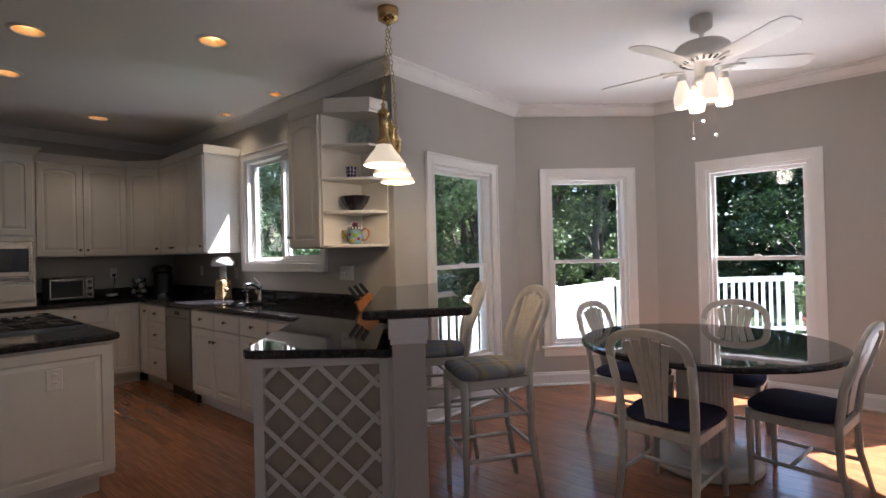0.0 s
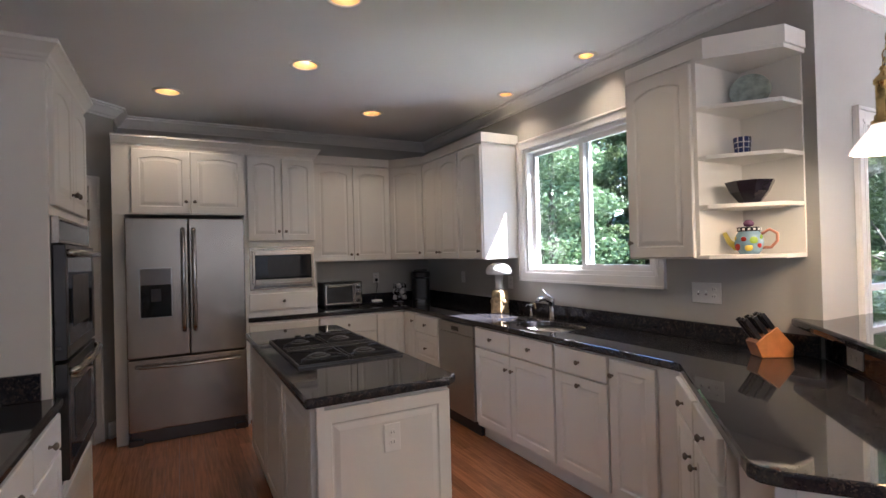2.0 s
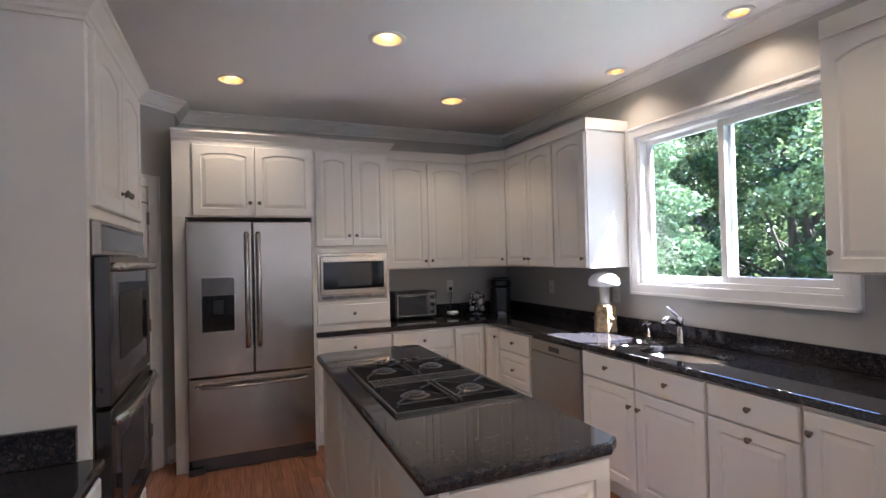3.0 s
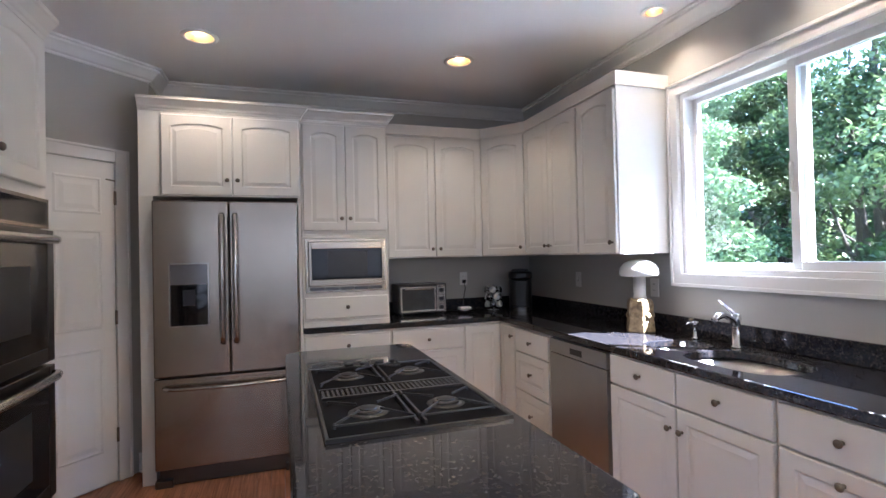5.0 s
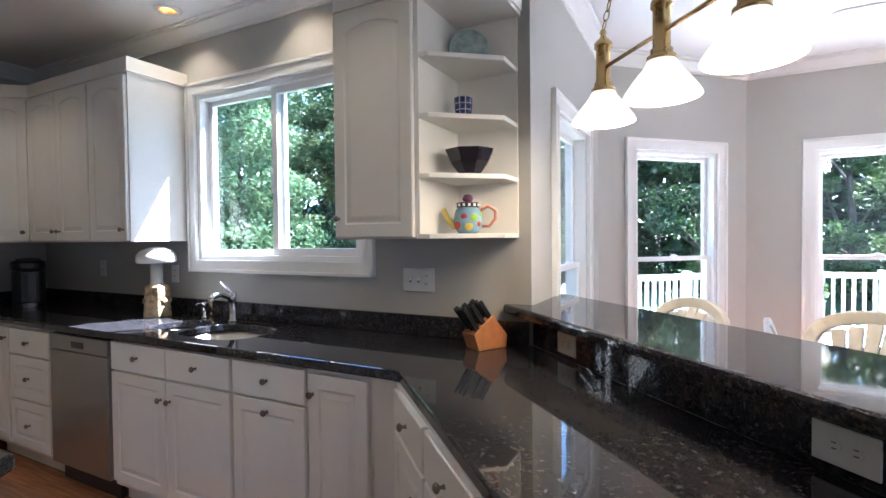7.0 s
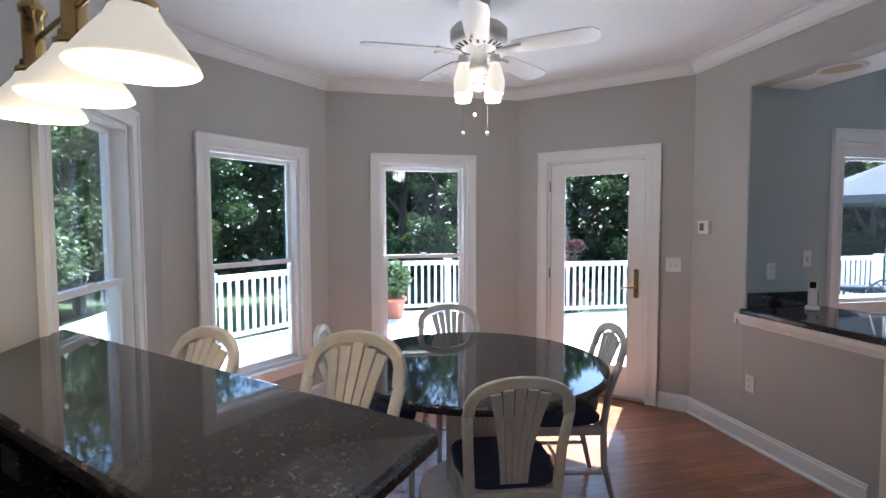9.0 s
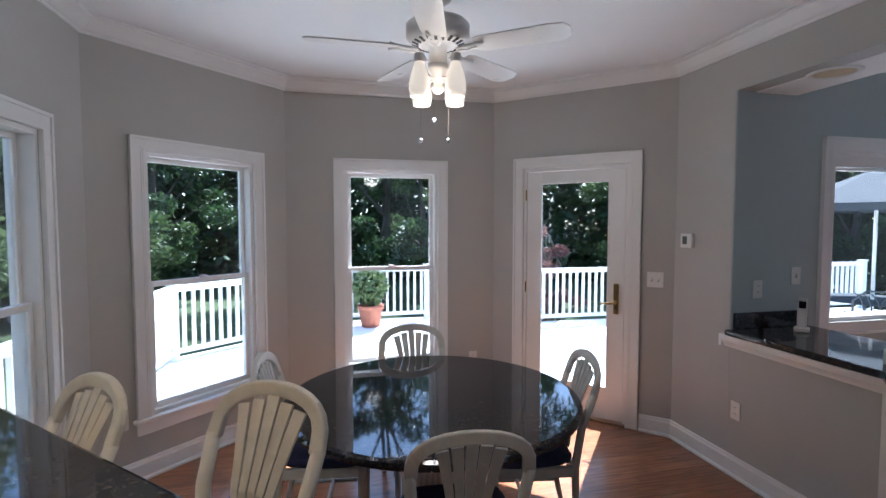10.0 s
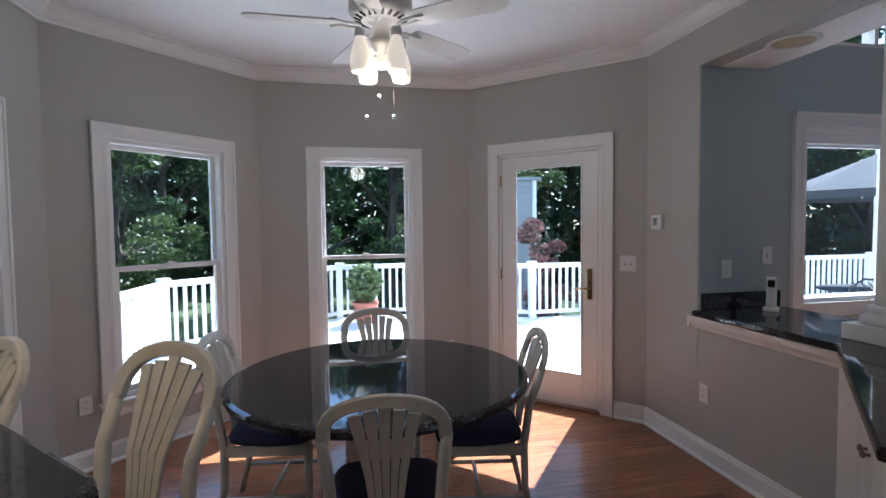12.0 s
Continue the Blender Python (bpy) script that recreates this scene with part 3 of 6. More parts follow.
for z in (0.25, 1.05, 1.83):
    part("hinge", lathe([(0.0, z - 0.045), (0.007, z - 0.045), (0.007, z + 0.045), (0.0, z + 0.045)], 8, m=pose(0.408, 0.004, 0)), BRASS, gd)


# ---- cabinet pieces ----
def knob(parent, x, z, y=-0.02):
    part("knob", lathe([(0.0, 0.0), (0.008, 0.0), (0.005, 0.006), (0.005, 0.012), (0.0135, 0.018), (0.0145, 0.023), (0.009, 0.029), (0.0, 0.031)], 10, m=pose(x, y, z, 90, 0, 0)), NICKEL, parent, "antique nickel knob", smooth=True)


def front(parent, name, x0, z0, x1, z1, arch=0.0, flat=False, kn=None, label="", material=None):
    """A raised-panel door or drawer front on the plane y = 0, facing -y."""
    bm = bmesh.new()
    w, h = x1 - x0, z1 - z0
    if flat:
        loops = [(0, 0.0), (0, -0.016), (0.004, -0.02)]
    else:
        m0 = min(0.055, h * 0.24)
        loops = [(0, 0.0), (0, -0.016), (0.004, -0.02), (m0, -0.02), (m0 + 0.006, -0.0145), (m0 + 0.012, -0.0145), (m0 + 0.034, -0.0195)]
    rows = []
    for inset, y in loops:
        a = arch * min(1, max(0, (inset - 0.02) / 0.03))
        pts = [(x0 + inset, z0 + inset), (x1 - inset, z0 + inset)]
        for k in range(11):
            s = k / 10
            x = (x1 - inset) + (x0 - x1 + 2 * inset) * s
            dip = a * (1 - math.sin(math.pi * s) ** 0.8)
            pts.append((x, z1 - inset - dip))
        rows.append([bm.verts.new((px, y, pz)) for px, pz in pts])
    n = len(rows[0])
    for a, b in zip(rows, rows[1:]):
        for i in range(n):
            j = (i + 1) % n
            bm.faces.new((a[i], a[j], b[j], b[i]))
    bm.faces.new(rows[-1])
    bm.faces.new(rows[0][::-1])
    ob = part(name, bm, material or CAB, parent, label)
    for k in kn or ():
        knob(ob, *k)
    return ob


def cabinet(name, m, w, depth, z0, z1, label, fronts, toe=True, group="kitchen cabinets", x0=0.0):
    """fronts: rows of (kind, x0, z0, x1, z1, knob places, arch)."""
    ob = thing(name, m, label, "kitchen cabinet", group)
    bm = bmesh.new()
    if toe:
        box(bm, x0, 0.06, 0.0, w, depth, 0.10)
        box(bm, x0, 0.0, 0.10, w, depth, z1)
    else:
        box(bm, x0, 0.0, z0, w, depth, z1)
    part("body", bm, CAB, ob, bevel=0.0015)
    for kind, a, b, c, d, kn, arch in fronts:
        front(ob, kind, a, b, c, d, arch=arch, flat=(kind == "drawer" and d - b < 0.17), kn=kn)
    return ob


def cab_crown(parent, path, h=2.365):
    part("crown", moulding([(x, y, h) for x, y in path], CABCROWN), CAB, parent)


XF = -0.58          # face of the sink run
YF = 3.47           # face of the back run
TOPZ = 0.872
# sink run: x along -y (left to right when facing it)
SINKRUN = lambda y: pose(XF, y, 0, 0, 0, -90)
g = 0.004
cabinet("corner_base_cabinet", SINKRUN(YF), 0.27, 0.57, 0, TOPZ, "cream base cabinet with a narrow raised-panel door", [("door", 0.02, 0.13, 0.262, 0.855, [(0.235, 0.79)], 0)])
cabinet("drawer_base_cabinet", SINKRUN(3.2), 0.49, 0.57, 0, TOPZ, "cream base cabinet with three drawers", [("drawer", 0.012, 0.70, 0.478, 0.855, [(0.245, 0.778)], 0), ("drawer", 0.012, 0.425, 0.478, 0.69, [(0.245, 0.56)], 0), ("drawer", 0.012, 0.13, 0.478, 0.415, [(0.245, 0.275)], 0)])
dwm = thing("dishwasher", SINKRUN(2.69), "stainless steel dishwasher with recessed pocket handle", "dishwasher")
part("body", boxes((0.006, 0.0, 0.11, 0.584, 0.55, 0.868)), BLACKP, dwm)
part("door", boxes((0.008, -0.028, 0.12, 0.582, -0.001, 0.775)), STEEL_PLAIN, dwm, "brushed steel door", bevel=0.003)
pn = part("control_panel", boxes((0.008, -0.028, 0.779, 0.582, -0.001, 0.865)), STEEL_PLAIN, dwm, "brushed steel control panel", bevel=0.003)
part("pocket_handle", boxes((0.24, -0.031, 0.80, 0.36, -0.0285, 0.835)), BLACKP, pn, bevel=0.002)
part("toe_panel", boxes((0.01, 0.03, 0.0, 0.58, 0.06, 0.11)), BLACKP, dwm)
skb = cabinet("sink_base_cabinet", SINKRUN(2.10), 0.918, 0.57, 0, 0.71, "cream sink base cabinet with two doors", [("drawer", 0.01, 0.72, 0.455, 0.865, [(0.235, 0.797)], 0), ("drawer", 0.463, 0.72, 0.908, 0.865, [(0.685, 0.797)], 0), ("door", 0.01, 0.13, 0.455, 0.71, [(0.425, 0.615)], 0), ("door", 0.463, 0.13, 0.908, 0.71, [(0.493, 0.615)], 0)])
part("front_rail", boxes((0.0, 0.0, 0.711, 0.918, 0.018, TOPZ)), CAB, skb)
cabinet("base_cabinet", SINKRUN(1.182), 0.435, 0.57, 0, TOPZ, "cream base cabinet with a drawer above a raised-panel door", [("drawer", 0.01, 0.72, 0.425, 0.865, [(0.218, 0.797)], 0), ("door", 0.01, 0.13, 0.425, 0.71, [(0.218, 0.665)], 0)])
cabinet("narrow_base_cabinet", SINKRUN(0.747), 0.31, 0.57, 0, TOPZ, "cream base cabinet with one tall raised-panel door", [("door", 0.01, 0.13, 0.30, 0.855, [(0.035, 0.775)], 0)])
cabinet("corner_filler_cabinet", SINKRUN(0.437), 0.11, 0.4, 0, TOPZ, "plain cream corner filler panel", [])

# peninsula, square to the diagonal; its front faces the kitchen
PEN = lambda u: pose(-0.585 - u / s2, 0.325 - u / s2, 0, 0, 0, -135)
cabinet("peninsula_cabinet", PEN(0.0), 0.42, 0.50, 0, TOPZ, "cream peninsula cabinet with a drawer and raised-panel door", [("drawer", 0.03, 0.72, 0.41, 0.855, [(0.22, 0.788)], 0), ("door", 0.03, 0.13, 0.41, 0.71, [(0.36, 0.62)], 0)])
cabinet("peninsula_cabinet", PEN(0.42), 0.40, 0.50, 0, TOPZ, "cream peninsula cabinet with a drawer and raised-panel door", [("drawer", 0.01, 0.72, 0.385, 0.855, [(0.2, 0.788)], 0), ("door", 0.01, 0.13, 0.385, 0.71, [(0.05, 0.62)], 0)])
# end cabinet with the wine lattice, facing the hall
END_W = 0.61
# ply of the back panel, its colour darkened for shade behind the lattice
RACK_SHADED = mat("shaded_birch_ply", (0.42, 0.35, 0.28), rough=0.6, vary=0.1, scale=8)
rack = thing("wine_rack_cabinet", pose(-1.378, -0.508, 0, 0, 0, -45) @ pose(0, 0, 0), "cream end cabinet with an open diagonal wine lattice", "wine rack", "kitchen cabinets")
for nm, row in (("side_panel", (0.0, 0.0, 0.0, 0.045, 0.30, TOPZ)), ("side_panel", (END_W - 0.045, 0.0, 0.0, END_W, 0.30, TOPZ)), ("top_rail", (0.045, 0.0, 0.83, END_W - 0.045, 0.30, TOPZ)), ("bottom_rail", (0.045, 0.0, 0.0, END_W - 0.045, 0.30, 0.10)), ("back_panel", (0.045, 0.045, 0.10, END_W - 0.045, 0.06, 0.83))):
    part(nm, boxes(row), RACK_SHADED if nm == "back_panel" else CAB, rack, bevel=0.002)
part("end_stile", boxes((END_W + 0.0005, -0.07, 0.0, END_W + 0.024, 0.30, TOPZ), (END_W + 0.0245, -0.012, 0.0, END_W + 0.06, 0.02, TOPZ)), CAB, rack, bevel=0.002)
fx0, fx1, fz0, fz1 = 0.045, END_W - 0.045, 0.10, 0.83
step = 0.17
for sgn in (1, -1):
    k = -8
    while k < 14:
        # line x + sgn*z = c
        c = k * step * (1 if sgn > 0 else 1) + (0.10 if sgn > 0 else -0.38)
        pts = []
        for x in (fx0, fx1):
            z = (c - x) * sgn
            if fz0 <= z <= fz1:
                pts.append((x, z))
        for z in (fz0, fz1):
            x = c - sgn * z
            if fx0 < x < fx1:
                pts.append((x, z))
        pts = sorted(set((round(a, 4), round(b, 4)) for a, b in pts))
        if len(pts) >= 2 and (Vector(pts[0]) - Vector(pts[-1])).length > 0.06:
            y = 0.004 if sgn > 0 else 0.011
            part("lattice_slat", bar((pts[0][0], y + 0.004, pts[0][1]), (pts[-1][0], y + 0.004, pts[-1][1]), 0.008, 0.022, across=(0, 1, 0)), CAB, rack)
        k += 1

# bar wall behind the peninsula and its end post
part("wall_bar", prism([(0.0, -0.03), (-1.0, -1.03), (-0.925, -1.105), (0.16, 0.0), (0.0, 0.0)], 0.0, 1.05), WALL, kind="structure")
post = thing("bar_end_post", pose(-1.052, -1.055, 0, 0, 0, -45), "greige painted square post with moulded cap under the bar end", "post")
part("shaft", boxes((0.014, 0.014, 0.0, 0.158, 0.13, 1.045)), mat("warm_greige_paint", (0.50, 0.46, 0.42), rough=0.5, vary=0.02), post, bevel=0.002)
part("cap", boxes((0.0, 0.0, 0.965, 0.172, 0.145, 1.052), (0.007, 0.007, 0.94, 0.165, 0.138, 0.965)), TRIM, post, bevel=0.004)
part("base_block", boxes((0.003, 0.003, 0.0, 0.169, 0.141, 0.12)), TRIM, post, bevel=0.004)

# worktops
sinkholes = [ring(-0.33, 1.52, 0.175, 0.24, 28, 3.2), ring(-0.30, 1.93, 0.145, 0.14, 24, 3.0)]
top_pts = [(-0.003, -0.012), (-1.01, -1.019), (-1.035, -0.998), (-1.065, -0.93), (-1.38, -0.53), (-1.40, -0.485), (-1.39, -0.45), (-0.612, 0.30), (-0.605, 0.33), (-0.605, 3.445), (-2.085, 3.445), (-2.085, 4.055), (-0.003, 4.055)]
wt = thing("kitchen_worktop", pose(0, 0, 0), "dark speckled granite worktop with undermount sink cut-outs", "countertop")
part("slab", holed(top_pts[::-1], sinkholes, 0.875, 0.915), GRANITE, wt, bevel=0.012)
part("upstand", boxes((-0.022, 0.01, 0.916, -0.001, 4.035, 1.015), (-1.47, 4.036, 0.916, -0.001, 4.058, 1.015)), GRANITE, wt, bevel=0.003)
part("splash_panel", prism([(-0.003, -0.006), (-1.033, -1.036), (-1.02, -1.049), (-0.003, -0.032)], 0.916, 1.051), GRANITE, wt)
bt = thing("bar_counter", pose(0, 0, 0), "raised dark granite bar top above the peninsula", "countertop")
part("slab", prism([(-0.001, 0.12), (-0.03, 0.12), (-0.06, 0.095), (-1.128, -0.973), (-1.148, -1.002), (-1.13, -1.03), (-0.80, -1.285), (-0.775, -1.29), (-0.745, -1.275), (0.505, -0.001), (-0.001, -0.001)][::-1], 1.053, 1.093), GRANITE, bt, bevel=0.013)

# sink bowls and taps
sk = thing("kitchen_sink", pose(0, 0, 0), "double-bowl undermount stainless steel sink", "sink")


def bowl(cx, cy, rx, ry, p):
    bm = bmesh.new()
    rows = []
    for f, z in ((1.04, 0.874), (1.0, 0.874), (0.97, 0.76), (0.86, 0.735), (0.12, 0.73)):
        rows.append([bm.verts.new((x, y, z)) for x, y in ring(cx, cy, rx * f, ry * f, 32, p)])
    for a, b in zip(rows, rows[1:]):
        for i in range(32):
            bm.faces.new((a[i], a[(i + 1) % 32], b[(i + 1) % 32], b[i]))
    bm.faces.new(rows[-1])
    return bm


part("large_bowl", bowl(-0.33, 1.52, 0.18, 0.245, 3.2), STEEL_BASIN, sk, smooth=True)
part("small_bowl", bowl(-0.30, 1.93, 0.15, 0.145, 3.0), STEEL_BASIN, sk, smooth=True)
fc = thing("kitchen_tap", pose(-0.10, 1.76, 0.915), "chrome single-lever kitchen tap", "faucet")
part("body", lathe([(0.0, 0), (0.028, 0), (0.028, 0.006), (0.021, 0.012), (0.02, 0.12), (0.023, 0.14), (0.02, 0.165), (0.0, 0.17)], 16), CHROME, fc, smooth=True)
part("spout", tube([(0, 0, 0.10), (-0.04, -0.01, 0.145), (-0.10, -0.02, 0.168), (-0.15, -0.03, 0.165), (-0.175, -0.035, 0.148)], 0.013, 10, radii=[0.014, 0.014, 0.015, 0.017, 0.016]), CHROME, fc, smooth=True)
part("lever", tube([(0, 0, 0.16), (-0.01, 0.035, 0.185), (-0.015, 0.085, 0.225)], 0.008, 8, radii=[0.012, 0.009, 0.007]), CHROME, fc, smooth=True)
sd = thing("soap_dispenser", pose(-0.085, 2.03, 0.915), "chrome soap dispenser beside the tap", "soap dispenser")
part("body", lathe([(0.0, 0), (0.02, 0), (0.017, 0.008), (0.011, 0.012), (0.011, 0.075), (0.017, 0.08), (0.017, 0.095), (0, 0.098)], 14), CHROME, sd, smooth=True)
part("spout", tube([(0, 0, 0.088), (-0.05, 0, 0.09), (-0.06, 0, 0.08)], 0.005), CHROME, sd, smooth=True)

# back run bases
BACK = lambda x: pose(x, YF, 0)
cabinet("drawer_cabinet", BACK(-2.09), 0.62, 0.56, 0, TOPZ, "cream base cabinet with drawers beside the fridge", [("drawer", 0.01, 0.70, 0.61, 0.855, [(0.31, 0.778)], 0), ("drawer", 0.01, 0.425, 0.61, 0.69, [(0.31, 0.56)], 0), ("drawer", 0.01, 0.13, 0.61, 0.415, [(0.31, 0.275)], 0)])
cabinet("drawer_cabinet", BACK(-1.47), 0.57, 0.56, 0, TOPZ, "cream base cabinet with three drawers on the back run", [("drawer", 0.01, 0.70, 0.56, 0.855, [(0.285, 0.778)], 0), ("drawer", 0.01, 0.425, 0.56, 0.69, [(0.285, 0.56)], 0), ("drawer", 0.01, 0.13, 0.56, 0.415, [(0.285, 0.275)], 0)])
cabinet("blind_corner_cabinet", BACK(-0.90), 0.319, 0.56, 0, TOPZ, "cream corner cabinet with one tall panel door", [("door", 0.01, 0.13, 0.298, 0.855, (), 0)])

# microwave tower on the worktop
tw = thing("microwave_tower_cabinet", BACK(-2.085), "cream tower cabinet around the microwave with two upper doors", "kitchen cabinet", "kitchen cabinets")
part("body", boxes((0, 0, 0.917, 0.018, 0.58, 2.365), (0.592, 0, 0.917, 0.61, 0.58, 2.365), (0.018, 0.0, 1.55, 0.592, 0.58, 2.365), (0.018, 0, 0.917, 0.592, 0.58, 1.16), (0.018, 0.5, 1.16, 0.592, 0.58, 1.55)), CAB, tw, bevel=0.0015)
front(tw, "drawer", 0.012, 0.975, 0.598, 1.125, flat=True, kn=[(0.305, 1.052)])
front(tw, "door", 0.012, 1.595, 0.303, 2.345, arch=0.024, kn=[(0.275, 1.68)])
front(tw, "door", 0.307, 1.595, 0.598, 2.345, arch=0.024, kn=[(0.335, 1.68)])
part("ledge", boxes((0, -0.012, 0.917, 0.61, 0.0, 0.955)), CAB, tw, bevel=0.002)
part("ledge", boxes((0, -0.014, 1.54, 0.61, 0.0, 1.557), (0, -0.008, 1.557, 0.61, 0.0, 1.572)), CAB, tw, bevel=0.002)
cab_crown(tw, [(0.61, 0.58), (0.61, 0), (0, 0)])
mw = thing("microwave_oven", BACK(-2.085), "built-in stainless steel microwave with dark glass", "microwave")
part("trim_frame", boxes((0.02, -0.012, 1.205, 0.04, 0.02, 1.538), (0.57, -0.012, 1.205, 0.59, 0.02, 1.538), (0.04, -0.012, 1.518, 0.57, 0.02, 1.538), (0.02, -0.012, 1.158, 0.59, 0.02, 1.205)), STEEL, mw, "steel trim frame", bevel=0.002)
part("door", boxes((0.042, -0.028, 1.207, 0.062, 0.02, 1.515), (0.556, -0.028, 1.207, 0.568, 0.02, 1.515), (0.062, -0.028, 1.207, 0.556, 0.02, 1.25), (0.062, -0.028, 1.468, 0.556, 0.02, 1.515)), STEEL, mw, "brushed steel door frame", bevel=0.003)
part("window_glass", boxes((0.0625, -0.024, 1.2505, 0.5555, 0.02, 1.4675)), BLACKG, mw, "dark glass")
part("inner_window", boxes((0.17, -0.0245, 1.27, 0.45, -0.0238, 1.45)), mat("oven_mesh", (0.012, 0.012, 0.013), rough=0.25, vary=0.1), mw, "dark perforated screen")
part("casing_box", boxes((0.05, 0.03, 1.165, 0.56, 0.42, 1.51)), BLACKP, mw)
for i in range(5):
    part("vent_slot", boxes((0.05 + i * 0.103, -0.0135, 1.172, 0.147 + i * 0.103, -0.0121, 1.195)), STEEL_DARK, mw)

# upper cabinets
UZ0, UZ1 = 1.385, 2.365
up1 = cabinet("wall_cabinet", pose(-1.473, 3.70, 0), 0.845, 0.355, UZ0, UZ1, "cream wall cabinet with two arched raised-panel doors", [("door", 0.045, UZ0 + 0.008, 0.435, 2.345, [(0.405, UZ0 + 0.07)], 0.026), ("door", 0.439, UZ0 + 0.008, 0.838, 2.345, [(0.469, UZ0 + 0.07)], 0.026)], toe=False)
dg = thing("diagonal_wall_cabinet", pose(-0.626, 3.70, 0, 0, 0, math.degrees(math.atan2(-0.31, 0.251))), "cream diagonal corner wall cabinet with one door", "kitchen cabinet", "kitchen cabinets")
part("body", prism([(0, 0), (0.399, 0), (0.399 + 0.23, 0.29), (0.05, 0.68), (-0.275, 0.225)], UZ0, UZ1), CAB, dg)
front(dg, "door", 0.01, UZ0 + 0.008, 0.389, 2.345, arch=0.026, kn=[(0.36, UZ0 + 0.07)])
up2 = cabinet("wall_cabinet", pose(-0.375, 3.388, 0, 0, 0, -90), 0.73, 0.37, UZ0, UZ1, "cream wall cabinet with two arched doors by the corner", [("door", 0.008, UZ0 + 0.008, 0.363, 2.345, [(0.335, UZ0 + 0.07)], 0.026), ("door", 0.367, UZ0 + 0.008, 0.722, 2.345, [(0.395, UZ0 + 0.07)], 0.026)], toe=False)
up3 = cabinet("wall_cabinet", pose(-0.375, 2.657, 0, 0, 0, -90), 0.387, 0.37, UZ0, UZ1, "cream wall cabinet with one arched door beside the window", [("door", 0.008, UZ0 + 0.008, 0.379, 2.345, [(0.35, UZ0 + 0.07)], 0.026)], toe=False)
cr = thing("cornice", pose(0, 0, 0), "cream crown moulding along the wall cabinets", "crown moulding")
part("moulding", moulding([(-0.005, 2.268, 2.3655), (-0.375, 2.268, 2.3655), (-0.375, 3.388, 2.3655), (-0.626, 3.70, 2.3655), (-1.473, 3.70, 2.3655)][::-1][::-1], [(-a, b) for a, b in CABCROWN][::-1]), CAB, cr)
# window-side cabinet with open shelves
up4 = cabinet("wall_cabinet", pose(-0.375, 0.762, 0, 0, 0, -90), 0.407, 0.37, UZ0, UZ1, "cream wall cabinet with one wide arched door", [("door", 0.008, UZ0 + 0.008, 0.399, 2.345, [(0.03, UZ0 + 0.09)], 0.035)], toe=False)
SHP = [(-0.375, 0.354), (-0.372, 0.30), (-0.175, 0.055), (-0.002, 0.055), (-0.002, 0.354)]
osh = thing("open_corner_shelf_unit", pose(0, 0, 0), "cream open corner shelf unit with four shelves of ornaments", "shelf unit", "kitchen cabinets")
for z in (1.385, 1.627, 1.865, 2.105):
    part("shelf", prism(SHP[::-1], z, z + 0.02), CAB, osh, bevel=0.003)
part("top_board", prism([(-0.385, 0.354), (-0.385, 0.295), (-0.18, 0.042), (-0.002, 0.042), (-0.002, 0.354)][::-1], 2.345, 2.365), CAB, osh)
part("back_panel", boxes((-0.014, 0.055, 1.405, -0.001, 0.354, 2.345), (-0.375, 0.342, 1.405, -0.015, 0.3545, 2.345)), CAB, osh)
part("crown", moulding([(-0.37, 0.762, 2.3655), (-0.375, 0.30, 2.3655), (-0.175, 0.045, 2.3655), (-0.004, 0.045, 2.3655)], [(a, b) for a, b in CABCROWN][::1]), CAB, osh)

# fridge with its cabinet and panels
fcab = cabinet("fridge_top_cabinet", pose(-3.07, 3.43, 0), 0.982, 0.62, 1.82, UZ1, "cream cabinet above the fridge with two arched doors", [("door", 0.132, 1.828, 0.548, 2.345, [(0.518, 1.925)], 0.022), ("door", 0.552, 1.828, 0.972, 2.345, [(0.582, 1.925)], 0.022)], toe=False)
part("side_panel", boxes((0.0, 0.0, 0.0, 0.08, 0.62, 1.819)), CAB, fcab, bevel=0.002)
part("side_panel", boxes((0.962, 0.0, 0.0, 0.98, 0.62, 1.819)), CAB, fcab, bevel=0.002)
cab_crown(fcab, [(0.984, 0.6), (0.984, 0), (0, 0)])
fr = thing("refrigerator", pose(-2.985, 3.36, 0), "stainless steel french-door refrigerator with water dispenser", "refrigerator")
part("body", boxes((0.01, 0.075, 0.03, 0.858, 0.66, 1.775)), STEEL_DARK, fr, bevel=0.004)
fl = part("left_door", boxes((0.0, 0.0, 0.677, 0.438, 0.07, 1.785)), STEEL, fr, "brushed steel door with dispenser", bevel=0.008)
fr2 = part("right_door", boxes((0.443, 0.0, 0.677, 0.868, 0.07, 1.785)), STEEL, fr, "brushed steel door", bevel=0.008)
fz = part("freezer_drawer", boxes((0.0, 0.0, 0.105, 0.868, 0.07, 0.667)), STEEL, fr, "brushed steel freezer drawer", bevel=0.008)
part("kick_plate", boxes((0.02, 0.03, 0.0, 0.848, 0.07, 0.10)), STEEL_DARK, fr, bevel=0.003)
part("foot", boxes((0.0, -0.01, 0.0, 0.10, 0.05, 0.045)), STEEL_DARK, fr, bevel=0.004)
part("foot", boxes((0.768, -0.01, 0.0, 0.868, 0.05, 0.045)), STEEL_DARK, fr, bevel=0.004)
for x, par in ((0.40, fl), (0.48, fr2)):
    part("handle", tube([(x, 0.0, 0.87), (x, -0.035, 0.88), (x, -0.05, 0.92), (x, -0.055, 1.3), (x, -0.05, 1.655), (x, -0.035, 1.69), (x, 0.0, 1.70)], 0.017, 8, flat=0.7), STEEL_H, par, "polished steel handle", smooth=True)
